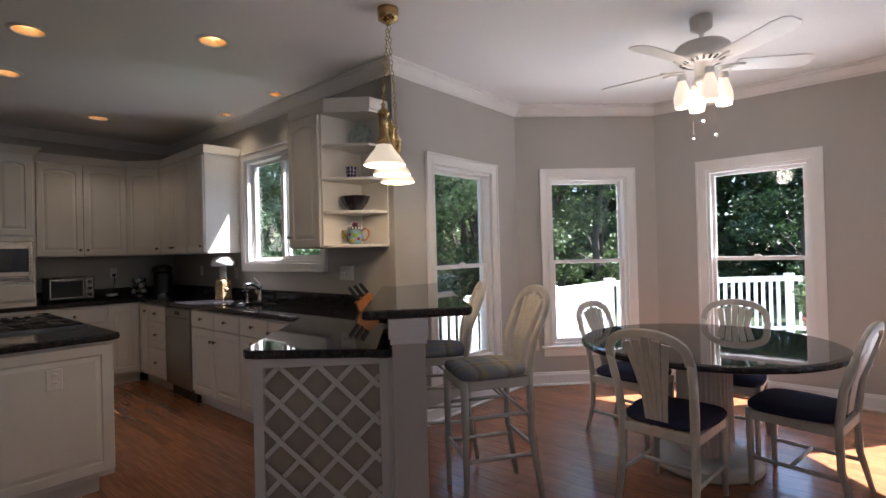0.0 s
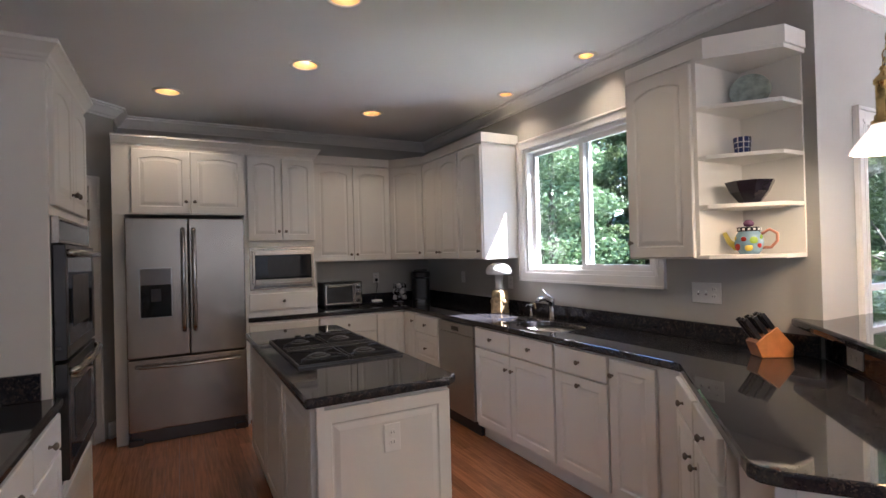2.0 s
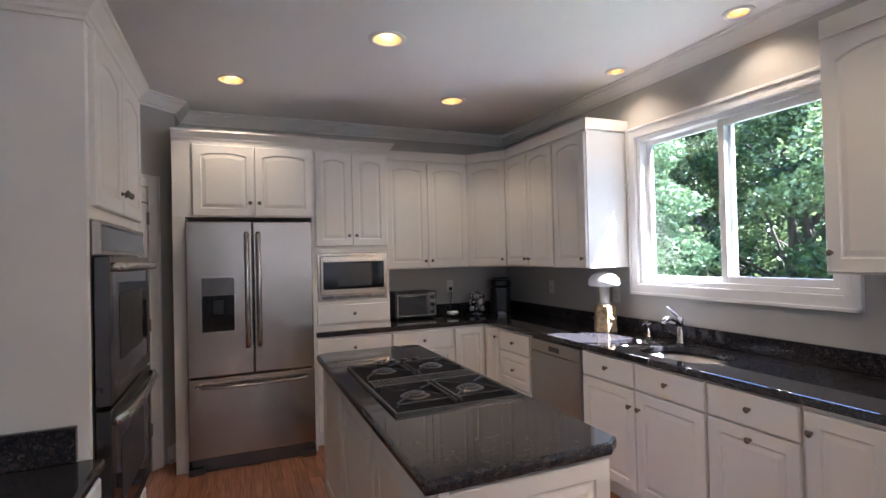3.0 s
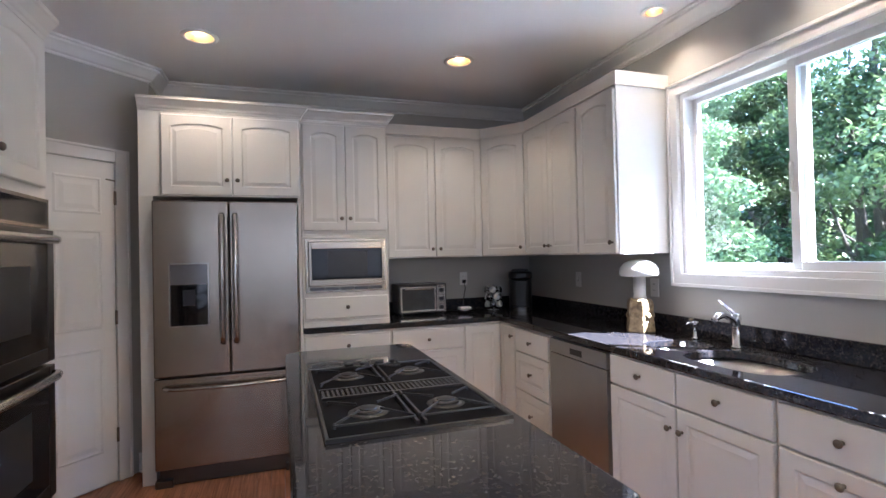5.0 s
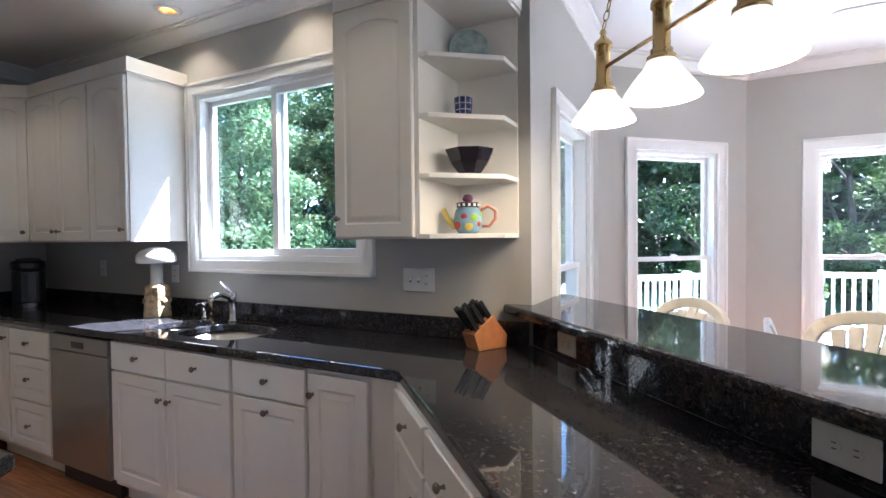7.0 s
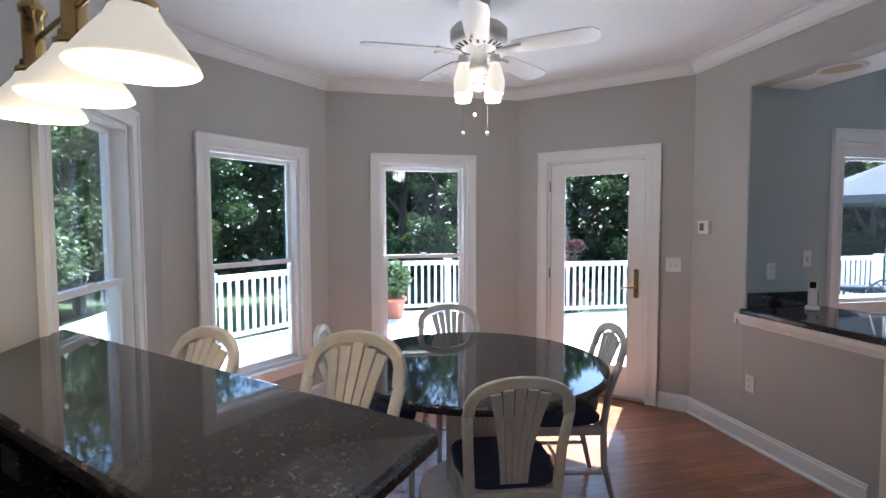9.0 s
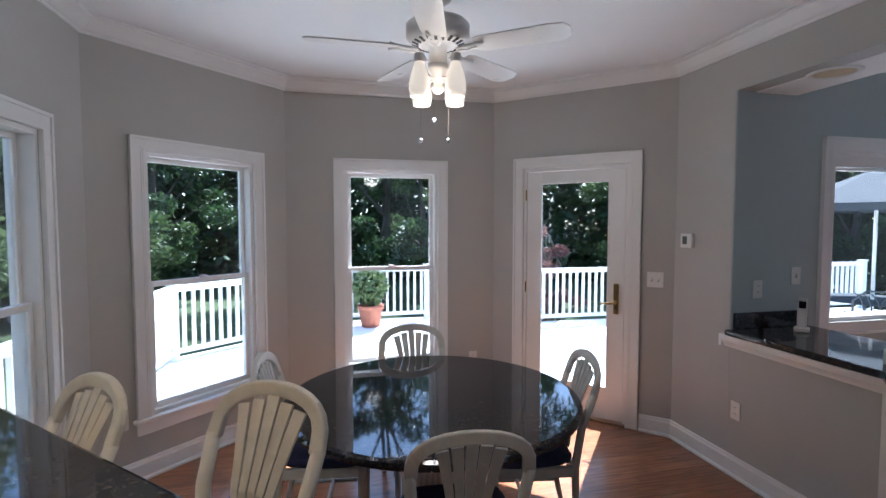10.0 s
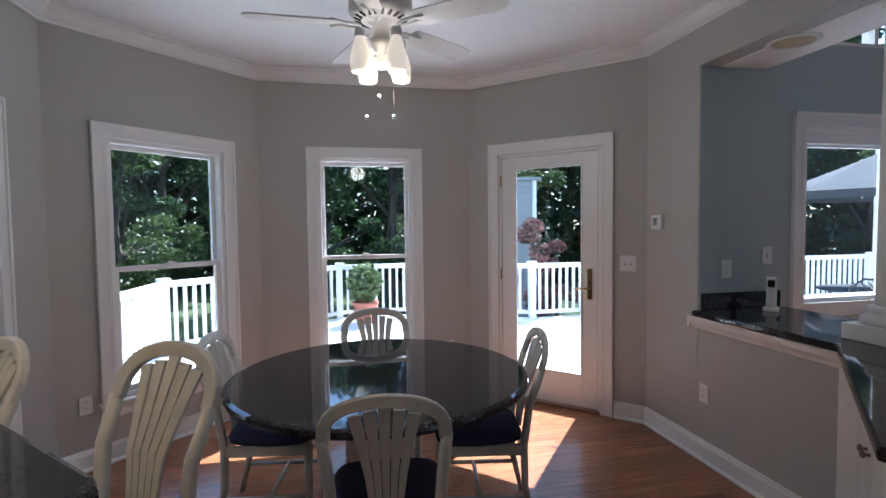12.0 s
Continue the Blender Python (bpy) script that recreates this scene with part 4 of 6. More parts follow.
part("handle", tube([(0.06, 0.0, 0.615), (0.07, -0.035, 0.615), (0.12, -0.05, 0.61), (0.43, -0.058, 0.605), (0.75, -0.05, 0.61), (0.80, -0.035, 0.615), (0.81, 0.0, 0.615)], 0.016, 8, flat=0.8), STEEL_H, fz, "polished steel handle", smooth=True)
dp = part("dispenser_panel", frame_of(0.235, 0.985, 1.39, -0.008, 0.004, 0.010, x=0.205), STEEL_H, fl, bevel=0.002)
part("display", boxes((0.10, -0.005, 1.255, 0.31, 0.003, 1.378)), mat("dispenser_display", (0.14, 0.14, 0.15), rough=0.12, vary=0.05), fl)
part("niche", boxes((0.10, -0.004, 0.997, 0.31, 0.002, 1.253)), BLACKG, fl)
part("paddle", boxes((0.17, -0.012, 1.12, 0.24, -0.005, 1.22)), BLACKP, fl, bevel=0.003)

# island
isl = thing("kitchen_island", pose(0, 0, 0), "cream kitchen island with raised end panel and dark granite top", "kitchen island")
part("body", boxes((-2.165, 0.735, 0.10, -1.585, 2.53, TOPZ), (-2.10, 0.80, 0.0, -1.645, 2.48, 0.10)), CAB, isl, bevel=0.002)
f1 = front(isl, "end_panel", 0.0, 0.13, 0.58, 0.855)
f1.matrix_basis = pose(-2.165, 0.735, 0)
part("corner_post", boxes((-2.165, 0.713, 0.10, -2.135, 0.7149, TOPZ)), CAB, isl)
for i in range(3):
    f = front(isl, "door", 0.01, 0.13, 0.585, 0.855)
    f.matrix_basis = pose(-2.165, 2.525 - i * 0.597, 0, 0, 0, -90)
itop = [(-2.215, 0.685), (-1.60, 0.685), (-1.545, 0.725), (-1.545, 2.56), (-1.60, 2.60), (-2.16, 2.60), (-2.215, 2.56)]
part("top", prism(itop, 0.875, 0.915), GRANITE, isl, "dark speckled granite top", bevel=0.012)

# cooktop
ck = thing("gas_cooktop", pose(-1.855, 1.65, 0.9155), "black glass gas cooktop with four burners and centre vent", "cooktop")
part("glass_base", boxes((-0.26, -0.42, 0.0, 0.26, 0.42, 0.010)), mat("black_enamel", (0.006, 0.006, 0.007), rough=0.55, vary=0.1, spec=0.04), ck, bevel=0.003)
part("steel_rim", boxes((-0.27, -0.43, 0.0, 0.27, -0.42, 0.012), (-0.27, 0.42, 0.0, 0.27, 0.43, 0.012), (-0.27, -0.42, 0.0, -0.26, 0.42, 0.012), (0.26, -0.42, 0.0, 0.27, 0.42, 0.012)), STEEL_DARK, ck)
part("vent_frame", boxes((-0.25, -0.06, 0.010, 0.25, -0.048, 0.018), (-0.25, 0.048, 0.010, 0.25, 0.06, 0.018)), STEEL_DARK, ck)
for i in range(30):
    part("vent_slat", boxes((-0.245 + i * 0.0168, -0.047, 0.0105, -0.237 + i * 0.0168, 0.047, 0.016)), IRON, ck)
for sx in (-1, 1):
    for sy in (-1, 1):
        cx, cy = sx * 0.125, sy * 0.235
        bn = part("burner", lathe([(0, 0.011), (0.062, 0.011), (0.057, 0.014), (0.044, 0.015), (0.044, 0.02), (0.038, 0.0225), (0, 0.0225)], 18, m=pose(cx, cy, 0)), STEEL_DARK, ck, smooth=False)
        part("burner_cap", lathe([(0, 0.023), (0.030, 0.023), (0.028, 0.026), (0, 0.028)], 18, m=pose(cx, cy, 0)), BLACKP, ck)
        grate = part("grate", bar((cx - 0.118, cy + 0.125 * sy, 0.022), (cx + 0.118, cy + 0.125 * sy, 0.022), 0.005, 0.006, across=(0, 0, 1)), IRON, ck, bevel=0.001)
        for k in range(4):
            a = radians(45 + 90 * k)
            ca, sa = math.cos(a), math.sin(a)
            part("grate_arm", bar((cx + 0.045 * ca, cy + 0.045 * sa, 0.029), (cx + 0.165 * ca, cy + 0.165 * sa, 0.022), 0.005, 0.007, across=(-sa, ca, 0)), IRON, grate, bevel=0.001)
            part("grate_foot", bar((cx + 0.160 * ca, cy + 0.160 * sa, 0.022), (cx + 0.165 * ca, cy + 0.165 * sa, 0.0105), 0.008, 0.010, across=(-sa, ca, 0)), IRON, grate)
for sy in (-1, 1):
    for x in (-0.012, 0.012):
        part("divider_bar", boxes((x - 0.004, sy * 0.235 - 0.165, 0.0105, x + 0.004, sy * 0.235 + 0.165, 0.022)), IRON, ck, bevel=0.001)
for i in range(4):
    part("control_knob", lathe([(0, 0.011), (0.02, 0.011), (0.018, 0.03), (0, 0.032)], 14, m=pose(-0.10 + i * 0.065, 0.395, 0)), BLACKP, ck)

# oven tower
OX = -3.07
ov = thing("oven_tower_cabinet", pose(OX, 1.285, 0, 0, 0, 90), "cream tall cabinet around the double oven", "kitchen cabinet", "kitchen cabinets")
part("body", boxes((0, 0.0, 0.0, 0.03, 0.64, 2.25), (0.82, 0.0, 0.0, 0.85, 0.64, 2.25), (0.03, 0, 1.645, 0.82, 0.64, 2.25), (0.03, 0.0, 0.10, 0.82, 0.6, 0.50), (0.03, 0.05, 0.0, 0.82, 0.6, 0.1), (0.03, 0.5, 0.50, 0.82, 0.64, 1.645)), CAB, ov, bevel=0.0015)
front(ov, "door", 0.035, 1.685, 0.422, 2.235, arch=0.026, kn=[(0.39, 1.765)])
front(ov, "door", 0.427, 1.685, 0.815, 2.235, arch=0.026, kn=[(0.46, 1.765)])
front(ov, "drawer", 0.035, 0.12, 0.815, 0.48, kn=[(0.42, 0.30)])
part("crown", moulding([(0.85, 0.0, 2.2505), (0.0, 0.0, 2.2505), (0, 0.62, 2.2505)], CABCROWN), CAB, ov)
ow = thing("double_wall_oven", pose(OX, 1.285, 0, 0, 0, 90), "stainless steel and black glass double wall oven", "oven")
part("casing", boxes((0.035, 0.0, 0.505, 0.815, 0.45, 1.64)), BLACKP, ow)
part("control_panel", boxes((0.052, -0.024, 1.545, 0.798, -0.001, 1.625)), BLACKG, ow, "black glass control panel", bevel=0.002)
part("panel_trim", frame_of(0.77, 1.532, 1.64, -0.026, -0.001, 0.012, x=0.425), STEEL, ow)
OVEN_STEEL = steel("oven_steel", 0.08, 1, 0.3, tint=(1.0, 0.93, 0.88))
for z0, z1 in ((1.05, 1.525), (0.56, 1.035)):
    d = part("oven_door", frame_of(0.75, z0, z1, -0.045, -0.001, 0.05, x=0.425), OVEN_STEEL, ow, "dark brushed steel oven door frame", bevel=0.003)
    part("glass", boxes((0.1005, -0.043, z0 + 0.0505, 0.7495, -0.012, z1 - 0.0505)), BLACKG, d, "dark glass")
    part("inner_window", boxes((0.20, -0.0445, z0 + 0.12, 0.62, -0.0431, z1 - 0.13)), BLACKP, d, "black inner window")
    part("handle", tube([(0.07, -0.045, z1 - 0.035), (0.075, -0.062, z1 - 0.035), (0.12, -0.072, z1 - 0.036), (0.425, -0.082, z1 - 0.038), (0.73, -0.072, z1 - 0.036), (0.775, -0.062, z1 - 0.035), (0.78, -0.045, z1 - 0.035)], 0.016, 10), STEEL_H, d, "curved steel handle", smooth=True)

# left counter
lc = cabinet("left_base_cabinet", pose(OX + 0.01, 0.35, 0, 0, 0, 90), 0.93, 0.6, 0, TOPZ, "cream base cabinet with drawers and doors beside the ovens", [("drawer", 0.50, 0.72, 0.92, 0.855, [(0.71, 0.788)], 0), ("door", 0.50, 0.13, 0.92, 0.71, [(0.55, 0.64)], 0), ("drawer", 0.03, 0.72, 0.49, 0.855, [(0.26, 0.788)], 0), ("door", 0.03, 0.13, 0.49, 0.71, [(0.44, 0.64)], 0)])
cabinet("left_base_cabinet", pose(OX + 0.01, -1.2, 0, 0, 0, 90), 0.75, 0.6, 0, TOPZ, "cream base cabinet with drawers under the desk counter", [("drawer", 0.02, 0.60, 0.73, 0.855, [(0.37, 0.73)], 0), ("drawer", 0.02, 0.13, 0.73, 0.59, [(0.37, 0.36)], 0)])
lt = thing("left_worktop", pose(0, 0, 0), "dark speckled granite counter beside the ovens", "countertop")
part("slab", boxes((-3.718, -1.25, 0.875, -3.03, 1.28, 0.915)), GRANITE, lt, bevel=0.012)
part("upstand", boxes((-3.65, 1.258, 0.916, -3.10, 1.281, 1.02), (-3.7185, -1.2, 0.916, -3.70, 1.257, 1.02)), GRANITE, lt, bevel=0.003)

# pantry door
pdw = thing("door_2", wframe(PD0, PD1, 0.0), "closed white six-panel pantry door with casing", "door")
pdw["kind"] = "structure"
part("casing", boxes((0.15, 0.0, 0.0, 0.235, 0.02, 2.135), (1.0, 0.0, 0.0, 1.085, 0.02, 2.135), (0.235, 0.0, 2.05, 1.0, 0.02, 2.135), (0.15, 0.02, 0.0, 0.168, 0.028, 2.135), (0.168, 0.02, 2.118, 1.0, 0.028, 2.135)), TRIM, pdw, bevel=0.003)
pl = part("door_leaf", boxes((0.24, 0.001, 0.01, 0.995, 0.008, 2.045)), TRIM, pdw)
for x0, x1 in ((0.33, 0.575), (0.66, 0.905)):
    for z0, z1 in ((0.22, 0.86), (1.0, 1.6), (1.72, 1.93)):
        bm = bmesh.new()
        rows = []
        for ins, y in ((-0.012, 0.008), (0, 0.012), (0.008, 0.0085), (0.02, 0.0085), (0.045, 0.0125)):
            rows.append([bm.verts.new((x, y, z)) for x, z in ((x0 + ins, z0 + ins), (x1 - ins, z0 + ins), (x1 - ins, z1 - ins), (x0 + ins, z1 - ins))])
        for a, b in zip(rows, rows[1:]):
            for i in range(4):
                bm.faces.new((a[i], a[(i + 1) % 4], b[(i + 1) % 4], b[i]))
        bm.faces.new(rows[-1])
        part("panel", bm, TRIM, pl)
for z in (0.3, 1.05, 1.82):
    part("hinge", lathe([(0, z - 0.045), (0.008, z - 0.045), (0.008, z + 0.045), (0, z + 0.045)], 8, m=pose(0.238, 0.014, 0)), NICKEL, pdw)
part("door_stop", tube([(0.24, 0.012, 1.93), (0.28, 0.04, 1.93), (0.31, 0.05, 1.93)], 0.005), NICKEL, pdw)


# ---- lamps ----
for i, (x, y, r) in enumerate(LIGHTS + [(0.648, -4.0, 0.105)]):
    z = H if i < len(LIGHTS) else 2.41
    on = i < len(LIGHTS)
    cl = thing("recessed_ceiling_light", pose(x, y, z), "round recessed ceiling light with golden reflector, lit" if on else "round recessed ceiling light with golden reflector, off", "recessed light", "recessed ceiling lights")
    part("trim_ring", lathe([(r - 0.006, 0.004), (r - 0.006, -0.006), (r + 0.004, -0.01), (r + 0.02, -0.005), (r + 0.022, -0.0005), (r - 0.004, -0.0005)], 28), PLATE, cl, smooth=True)
    if on:
        part("reflector", lathe([(r - 0.007, -0.002), (r * 0.72, 0.09), (r * 0.6, 0.12), (0, 0.12)], 28), CAN, cl, smooth=True)
        part("bulb", lathe([(0, 0.045), (r * 0.3, 0.05), (r * 0.42, 0.07), (r * 0.35, 0.1), (0, 0.112)], 16), BULB, cl, smooth=True)
    else:
        part("reflector", lathe([(r - 0.007, -0.002), (0.0, -0.001)], 28), CAN, cl)

# bar pendant
pdt = thing("bar_pendant_light", pose(-0.53, -0.55, -0.03, 0, 0, 40), "brass three-light bar pendant with frosted glass shades, lit", "pendant light")
part("canopy", lathe([(0.0, H + 0.0295), (0.062, H + 0.029), (0.06, H - 0.03), (0.045, H - 0.04), (0.02, H - 0.055), (0, H - 0.058)], 24), BRASS, pdt, smooth=True)
for sx in (-0.31, 0, 0.31):
    part("shade", lathe([(0.107, 1.815), (0.102, 1.828), (0.078, 1.862), (0.048, 1.90), (0.036, 1.925), (0.034, 1.922), (0.046, 1.895), (0.076, 1.857), (0.10, 1.825), (0.104, 1.813)], 32, m=pose(sx, 0, 0)), SHADE, pdt, "frosted cone glass shade, lit", smooth=True)
    part("lamp_stem", lathe([(0.0, 1.915), (0.04, 1.915), (0.04, 1.93), (0.03, 1.935), (0.03, 1.95), (0.024, 1.955), (0.024, 2.065), (0.03, 2.07), (0.03, 2.085), (0.022, 2.095), (0.012, 2.105), (0.008, 2.115), (0.012, 2.122), (0.008, 2.132), (0, 2.135)], 20, m=pose(sx, 0, 0)), BRASS, pdt, smooth=True)
    bl = part("bulb", lathe([(0, 1.84), (0.02, 1.848), (0.028, 1.87), (0.02, 1.9), (0, 1.91)], 14, m=pose(sx, 0, 0)), BULB, pdt, smooth=True)
part("cross_bar", tube([(-0.29, 0, 2.0), (0.29, 0, 2.0)], 0.0065), BRASS, pdt, smooth=True)
for sx in (-0.31, 0.31):
    p, q = Vector((sx, 0, 2.13)), Vector((sx * 0.08, 0, H - 0.055))
    n = 20
    bm = bmesh.new()
    d = (q - p).normalized()
    for i in range(n):
        c = p + (q - p) * ((i + 0.5) / n)
        side = Vector((0, 1, 0)) if i % 2 else d.cross(Vector((0, 1, 0)))
        pts = []
        for k in range(9):
            a = 2 * math.pi * k / 8
            pts.append(c + d * 0.019 * math.cos(a) + side * 0.009 * math.sin(a))
        tube(pts, 0.0022, 5, bm, cap=False)
    part("chain", bm, BRASS, pdt, "brass link chain")

# ceiling fan
fan = thing("ceiling_fan", pose(0.885, -1.855, -0.03), "white five-blade ceiling fan with four lit glass shades", "ceiling fan")
FANW = mat("fan_white", (0.74, 0.72, 0.69), rough=0.3, vary=0.02)
part("canopy", lathe([(0, H + 0.0295), (0.065, H + 0.029), (0.062, H - 0.04), (0.02, H - 0.065), (0.014, H - 0.07), (0.014, H - 0.12), (0, H - 0.12)], 24), FANW, fan, smooth=True)
part("motor_housing", lathe([(0.014, 2.63), (0.05, 2.625), (0.135, 2.60), (0.155, 2.58), (0.155, 2.525), (0.138, 2.50), (0.09, 2.485), (0.045, 2.48), (0.045, 2.40), (0.038, 2.395), (0.0, 2.395)], 32), FANW, fan, smooth=True)
for k in range(20):
    a = 2 * math.pi * k / 20
    part("housing_vent", bar((0.095 * math.cos(a), 0.095 * math.sin(a), 2.4845), (0.128 * math.cos(a), 0.128 * math.sin(a), 2.497), 0.014, 0.006, across=(-math.sin(a), math.cos(a), 0)), BLACKP, fan)
FAN0 = 18
for k in range(5):
    a = FAN0 + 72 * k
    m = pose(0, 0, 2.47, 0, 0, a)
    bm = bmesh.new()
    pts = [(0.19, -0.05), (0.22, -0.06), (0.55, -0.07), (0.61, -0.062), (0.635, -0.03), (0.635, 0.03), (0.61, 0.062), (0.55, 0.07), (0.22, 0.06), (0.19, 0.05)]
    prism(pts, -0.003, 0.003, bm)
    bmesh.ops.transform(bm, matrix=m @ pose(0, 0, 0, -12, 0, 0), verts=bm.verts)
    part("blade", bm, FANW, fan, "white fan blade")
    bm = tube([(0.10, 0.012, -0.015), (0.14, 0.03, -0.012), (0.19, 0.02, -0.006), (0.24, 0.03, 0.002)], 0.007, 6)
    tube([(0.10, -0.012, -0.015), (0.14, -0.03, -0.012), (0.19, -0.02, -0.006), (0.24, -0.03, -0.008)], 0.007, 6, bm)
    bmesh.ops.transform(bm, matrix=m, verts=bm.verts)
    part("blade_bracket", bm, FANW, fan, smooth=True)
part("light_hub", lathe([(0, 2.398), (0.05, 2.395), (0.05, 2.365), (0.03, 2.34), (0.022, 2.30), (0.03, 2.28), (0.02, 2.262), (0, 2.255)], 24), FANW, fan, smooth=True)
for k in range(4):
    a = radians(90 * k + 31)
    c, s = math.cos(a), math.sin(a)
    part("arm", tube([(0.03 * c, 0.03 * s, 2.33), (0.08 * c, 0.08 * s, 2.315), (0.115 * c, 0.115 * s, 2.335), (0.12 * c, 0.12 * s, 2.37)], 0.006, 6), FANW, fan, smooth=True)
    part("shade", lathe([(0.0, 2.362), (0.024, 2.362), (0.028, 2.345), (0.04, 2.31), (0.05, 2.27), (0.05, 2.235), (0.043, 2.20), (0.04, 2.203), (0.047, 2.24), (0.0, 2.24)], 22, m=pose(0.12 * c, 0.12 * s, 0.02)), SHADE_FAN, fan, "opal glass shade, lit", smooth=True)
    part("socket", lathe([(0, 2.40), (0.024, 2.40), (0.028, 2.38), (0.028, 2.36), (0, 2.36)], 16, m=pose(0.12 * c, 0.12 * s, 0.022)), FANW, fan)
for x, y, z in ((0.03, -0.06, 2.05), (0.06, 0.075, 2.05), (0.04, 0.012, 2.15)):
    bm = tube([(x, y, 2.36), (x, y, z)], 0.0006, 4)
    pull = part("pull_chain", bm, NICKEL, fan)
    part("crystal_drop", lathe([(0, z - 0.026), (0.009, z - 0.022), (0.013, z - 0.012), (0.009, z - 0.003), (0, z)], 14, None, pose(x, y, 0)), CHROME, pull, "bright faceted drop", smooth=True)


# the light that the lit fixtures give
def glow(name, kind, place, watts, size, color=(1.0, 0.78, 0.5)):
    o = new(name, bpy.data.lights.new(name, kind))
    o.data.energy, o.data.color = watts, color
    if kind == "SPOT":
        o.data.spot_size, o.data.spot_blend = radians(115), 0.6
    o.data.shadow_soft_size = size
    o.location = place


for x, y, r in LIGHTS:
    glow("recessed_lamp", "SPOT", (x, y, H - 0.012), 0.9 if r > 0.06 else 0.8, 0.03)
for sx in (-0.31, 0, 0.31):
    glow("pendant_lamp", "POINT", (-0.53 + sx * 0.766, -0.55 + sx * 0.643, 1.77), 0.6, 0.05)
glow("fan_lamp", "POINT", (0.885, -1.855, 2.12), 1.8, 0.09, (1.0, 0.86, 0.7))


# ---- wall plates ----
def outlet(m, w=0.072, h=0.115, kinds=("socket",), turned=False, label="white wall socket plate"):
    ob = thing("wall_plate", m, label, "wall socket")
    part("plate", boxes((-w / 2, -0.006, -h / 2, w / 2, 0.0, h / 2)), PLATE, ob, bevel=0.003)
    n = len(kinds)
    for i, k in enumerate(kinds):
        cx = (i - (n - 1) / 2) * 0.046
        if k == "socket":
            for cz in (-0.02, 0.02):
                ax, az = (cz, 0) if turned else (cx, cz)
                part("socket", lathe([(0.0155, 0.0), (0.015, 0.0015), (0.0, 0.0015)], 16, m=pose(ax, -0.006, az, 90, 0, 0)), PLATE, ob)
                for sx in (-0.006, 0.006):
                    b = (ax + sx - 0.0012, -0.0085, az - 0.002, ax + sx + 0.0012, -0.0074, az + 0.007) if not turned else (ax - 0.002, -0.0085, az + sx - 0.0012, ax + 0.007, -0.0074, az + sx + 0.0012)
                    part("slot", boxes(b), SLOT, ob)
        else:
            part("toggle", boxes((cx - 0.005, -0.016, -0.004, cx + 0.005, -0.0061, 0.012)), PLATE, ob, bevel=0.001)
            part("toggle_slot", boxes((cx - 0.006, -0.0068, -0.013, cx + 0.006, -0.0061, 0.013)), SLOT, ob)
    return ob


outlet(pose(-1.86, 0.7135, 0.70), label="white socket plate on the island end")
outlet(pose(-0.002, 0.565, 1.185, 0, 0, -90), w=0.175, kinds=("switch", "switch", "socket"), label="white three-gang plate with two switches and a socket")
outlet(pose(-0.67, 4.058, 1.19), label="white wall socket plate above the toaster oven")
outlet(pose(-0.002, 3.25, 1.19, 0, 0, -90), kinds=("switch",), label="white switch plate by the corner")
outlet(pose(-0.002, 2.42, 1.17, 0, 0, -90), label="white wall socket plate behind the lamp")
outlet(pose(-0.195, -0.199, 0.975, 0, 0, -135), w=0.125, h=0.08, turned=True, label="white socket plate laid sideways on the granite splash")
outlet(pose(-0.892, -0.896, 0.975, 0, 0, -135), w=0.125, h=0.08, turned=True, label="white socket plate laid sideways on the granite splash")
outlet(wframe(CW, BW, b_mid + 0.565) @ pose(0, 0.002, 0.40, 0, 0, 180), label="white wall socket plate low on the bay wall")
outlet(pose(1.02, -3.798, 0.42, 0, 0, 180), label="white wall socket plate below the pass-through")
outlet(wframe(TW, DW_, 0.13) @ pose(0, 0.002, 1.17, 0, 0, 180), w=0.115, kinds=("switch", "switch"), label="white double switch plate beside the patio door")
outlet(pose(1.088, -4.0, 1.17, 0, 0, -90), label="white wall socket plate on the blue wall")
outlet(pose(1.088, -4.30, 1.25, 0, 0, -90), kinds=("switch",), label="white switch plate on the blue wall")
outlet(wframe(DW_, CW, 0.19) @ pose(0, 0.002, 0.40, 0, 0, 180), label="white wall socket plate low beside the window")
th = thing("thermostat", pose(1.47, -3.798, 1.47, 0, 0, 180), "small white wall thermostat with grey display", "thermostat")
part("body", boxes((-0.055, -0.025, -0.05, 0.055, 0, 0.05)), PLATE, th, bevel=0.005)
part("display", boxes((-0.032, -0.0265, -0.025, 0.012, -0.0252, 0.03)), mat("lcd", (0.13, 0.15, 0.13), rough=0.2, vary=0.02), th)


# ---- dining table ----
tb = thing("round_dining_table", pose(0.85, -1.82, 0), "round dark granite-topped pedestal dining table", "dining table")
part("tabletop", lathe([(0, 0.71), (0.695, 0.71), (0.715, 0.716), (0.72, 0.73), (0.715, 0.744), (0.695, 0.75), (0, 0.75)], 72), GRANITE, tb, "dark polished stone top")
bm = bmesh.new()
rows = []
for z in (0.09, 0.70):
    rows.append([bm.verts.new(((0.15 + (0.006 if i % 2 else 0)) * math.cos(2 * math.pi * i / 72), (0.15 + (0.006 if i % 2 else 0)) * math.sin(2 * math.pi * i / 72), z)) for i in range(72)])
for i in range(72):
    bm.faces.new((rows[0][i], rows[0][(i + 1) % 72], rows[1][(i + 1) % 72], rows[1][i]))
bm.faces.new(rows[0][::-1])
bm.faces.new(rows[1])
part("pedestal", bm, mat("pink_white_fluted_wood", (0.62, 0.52, 0.46), rough=0.5, vary=0.06), tb, "pale fluted pedestal")
part("base_disc", lathe([(0, 0), (0.30, 0), (0.31, 0.02), (0.30, 0.05), (0.27, 0.075), (0.2, 0.09), (0, 0.09)], 48), CHAIRW, tb, smooth=True)


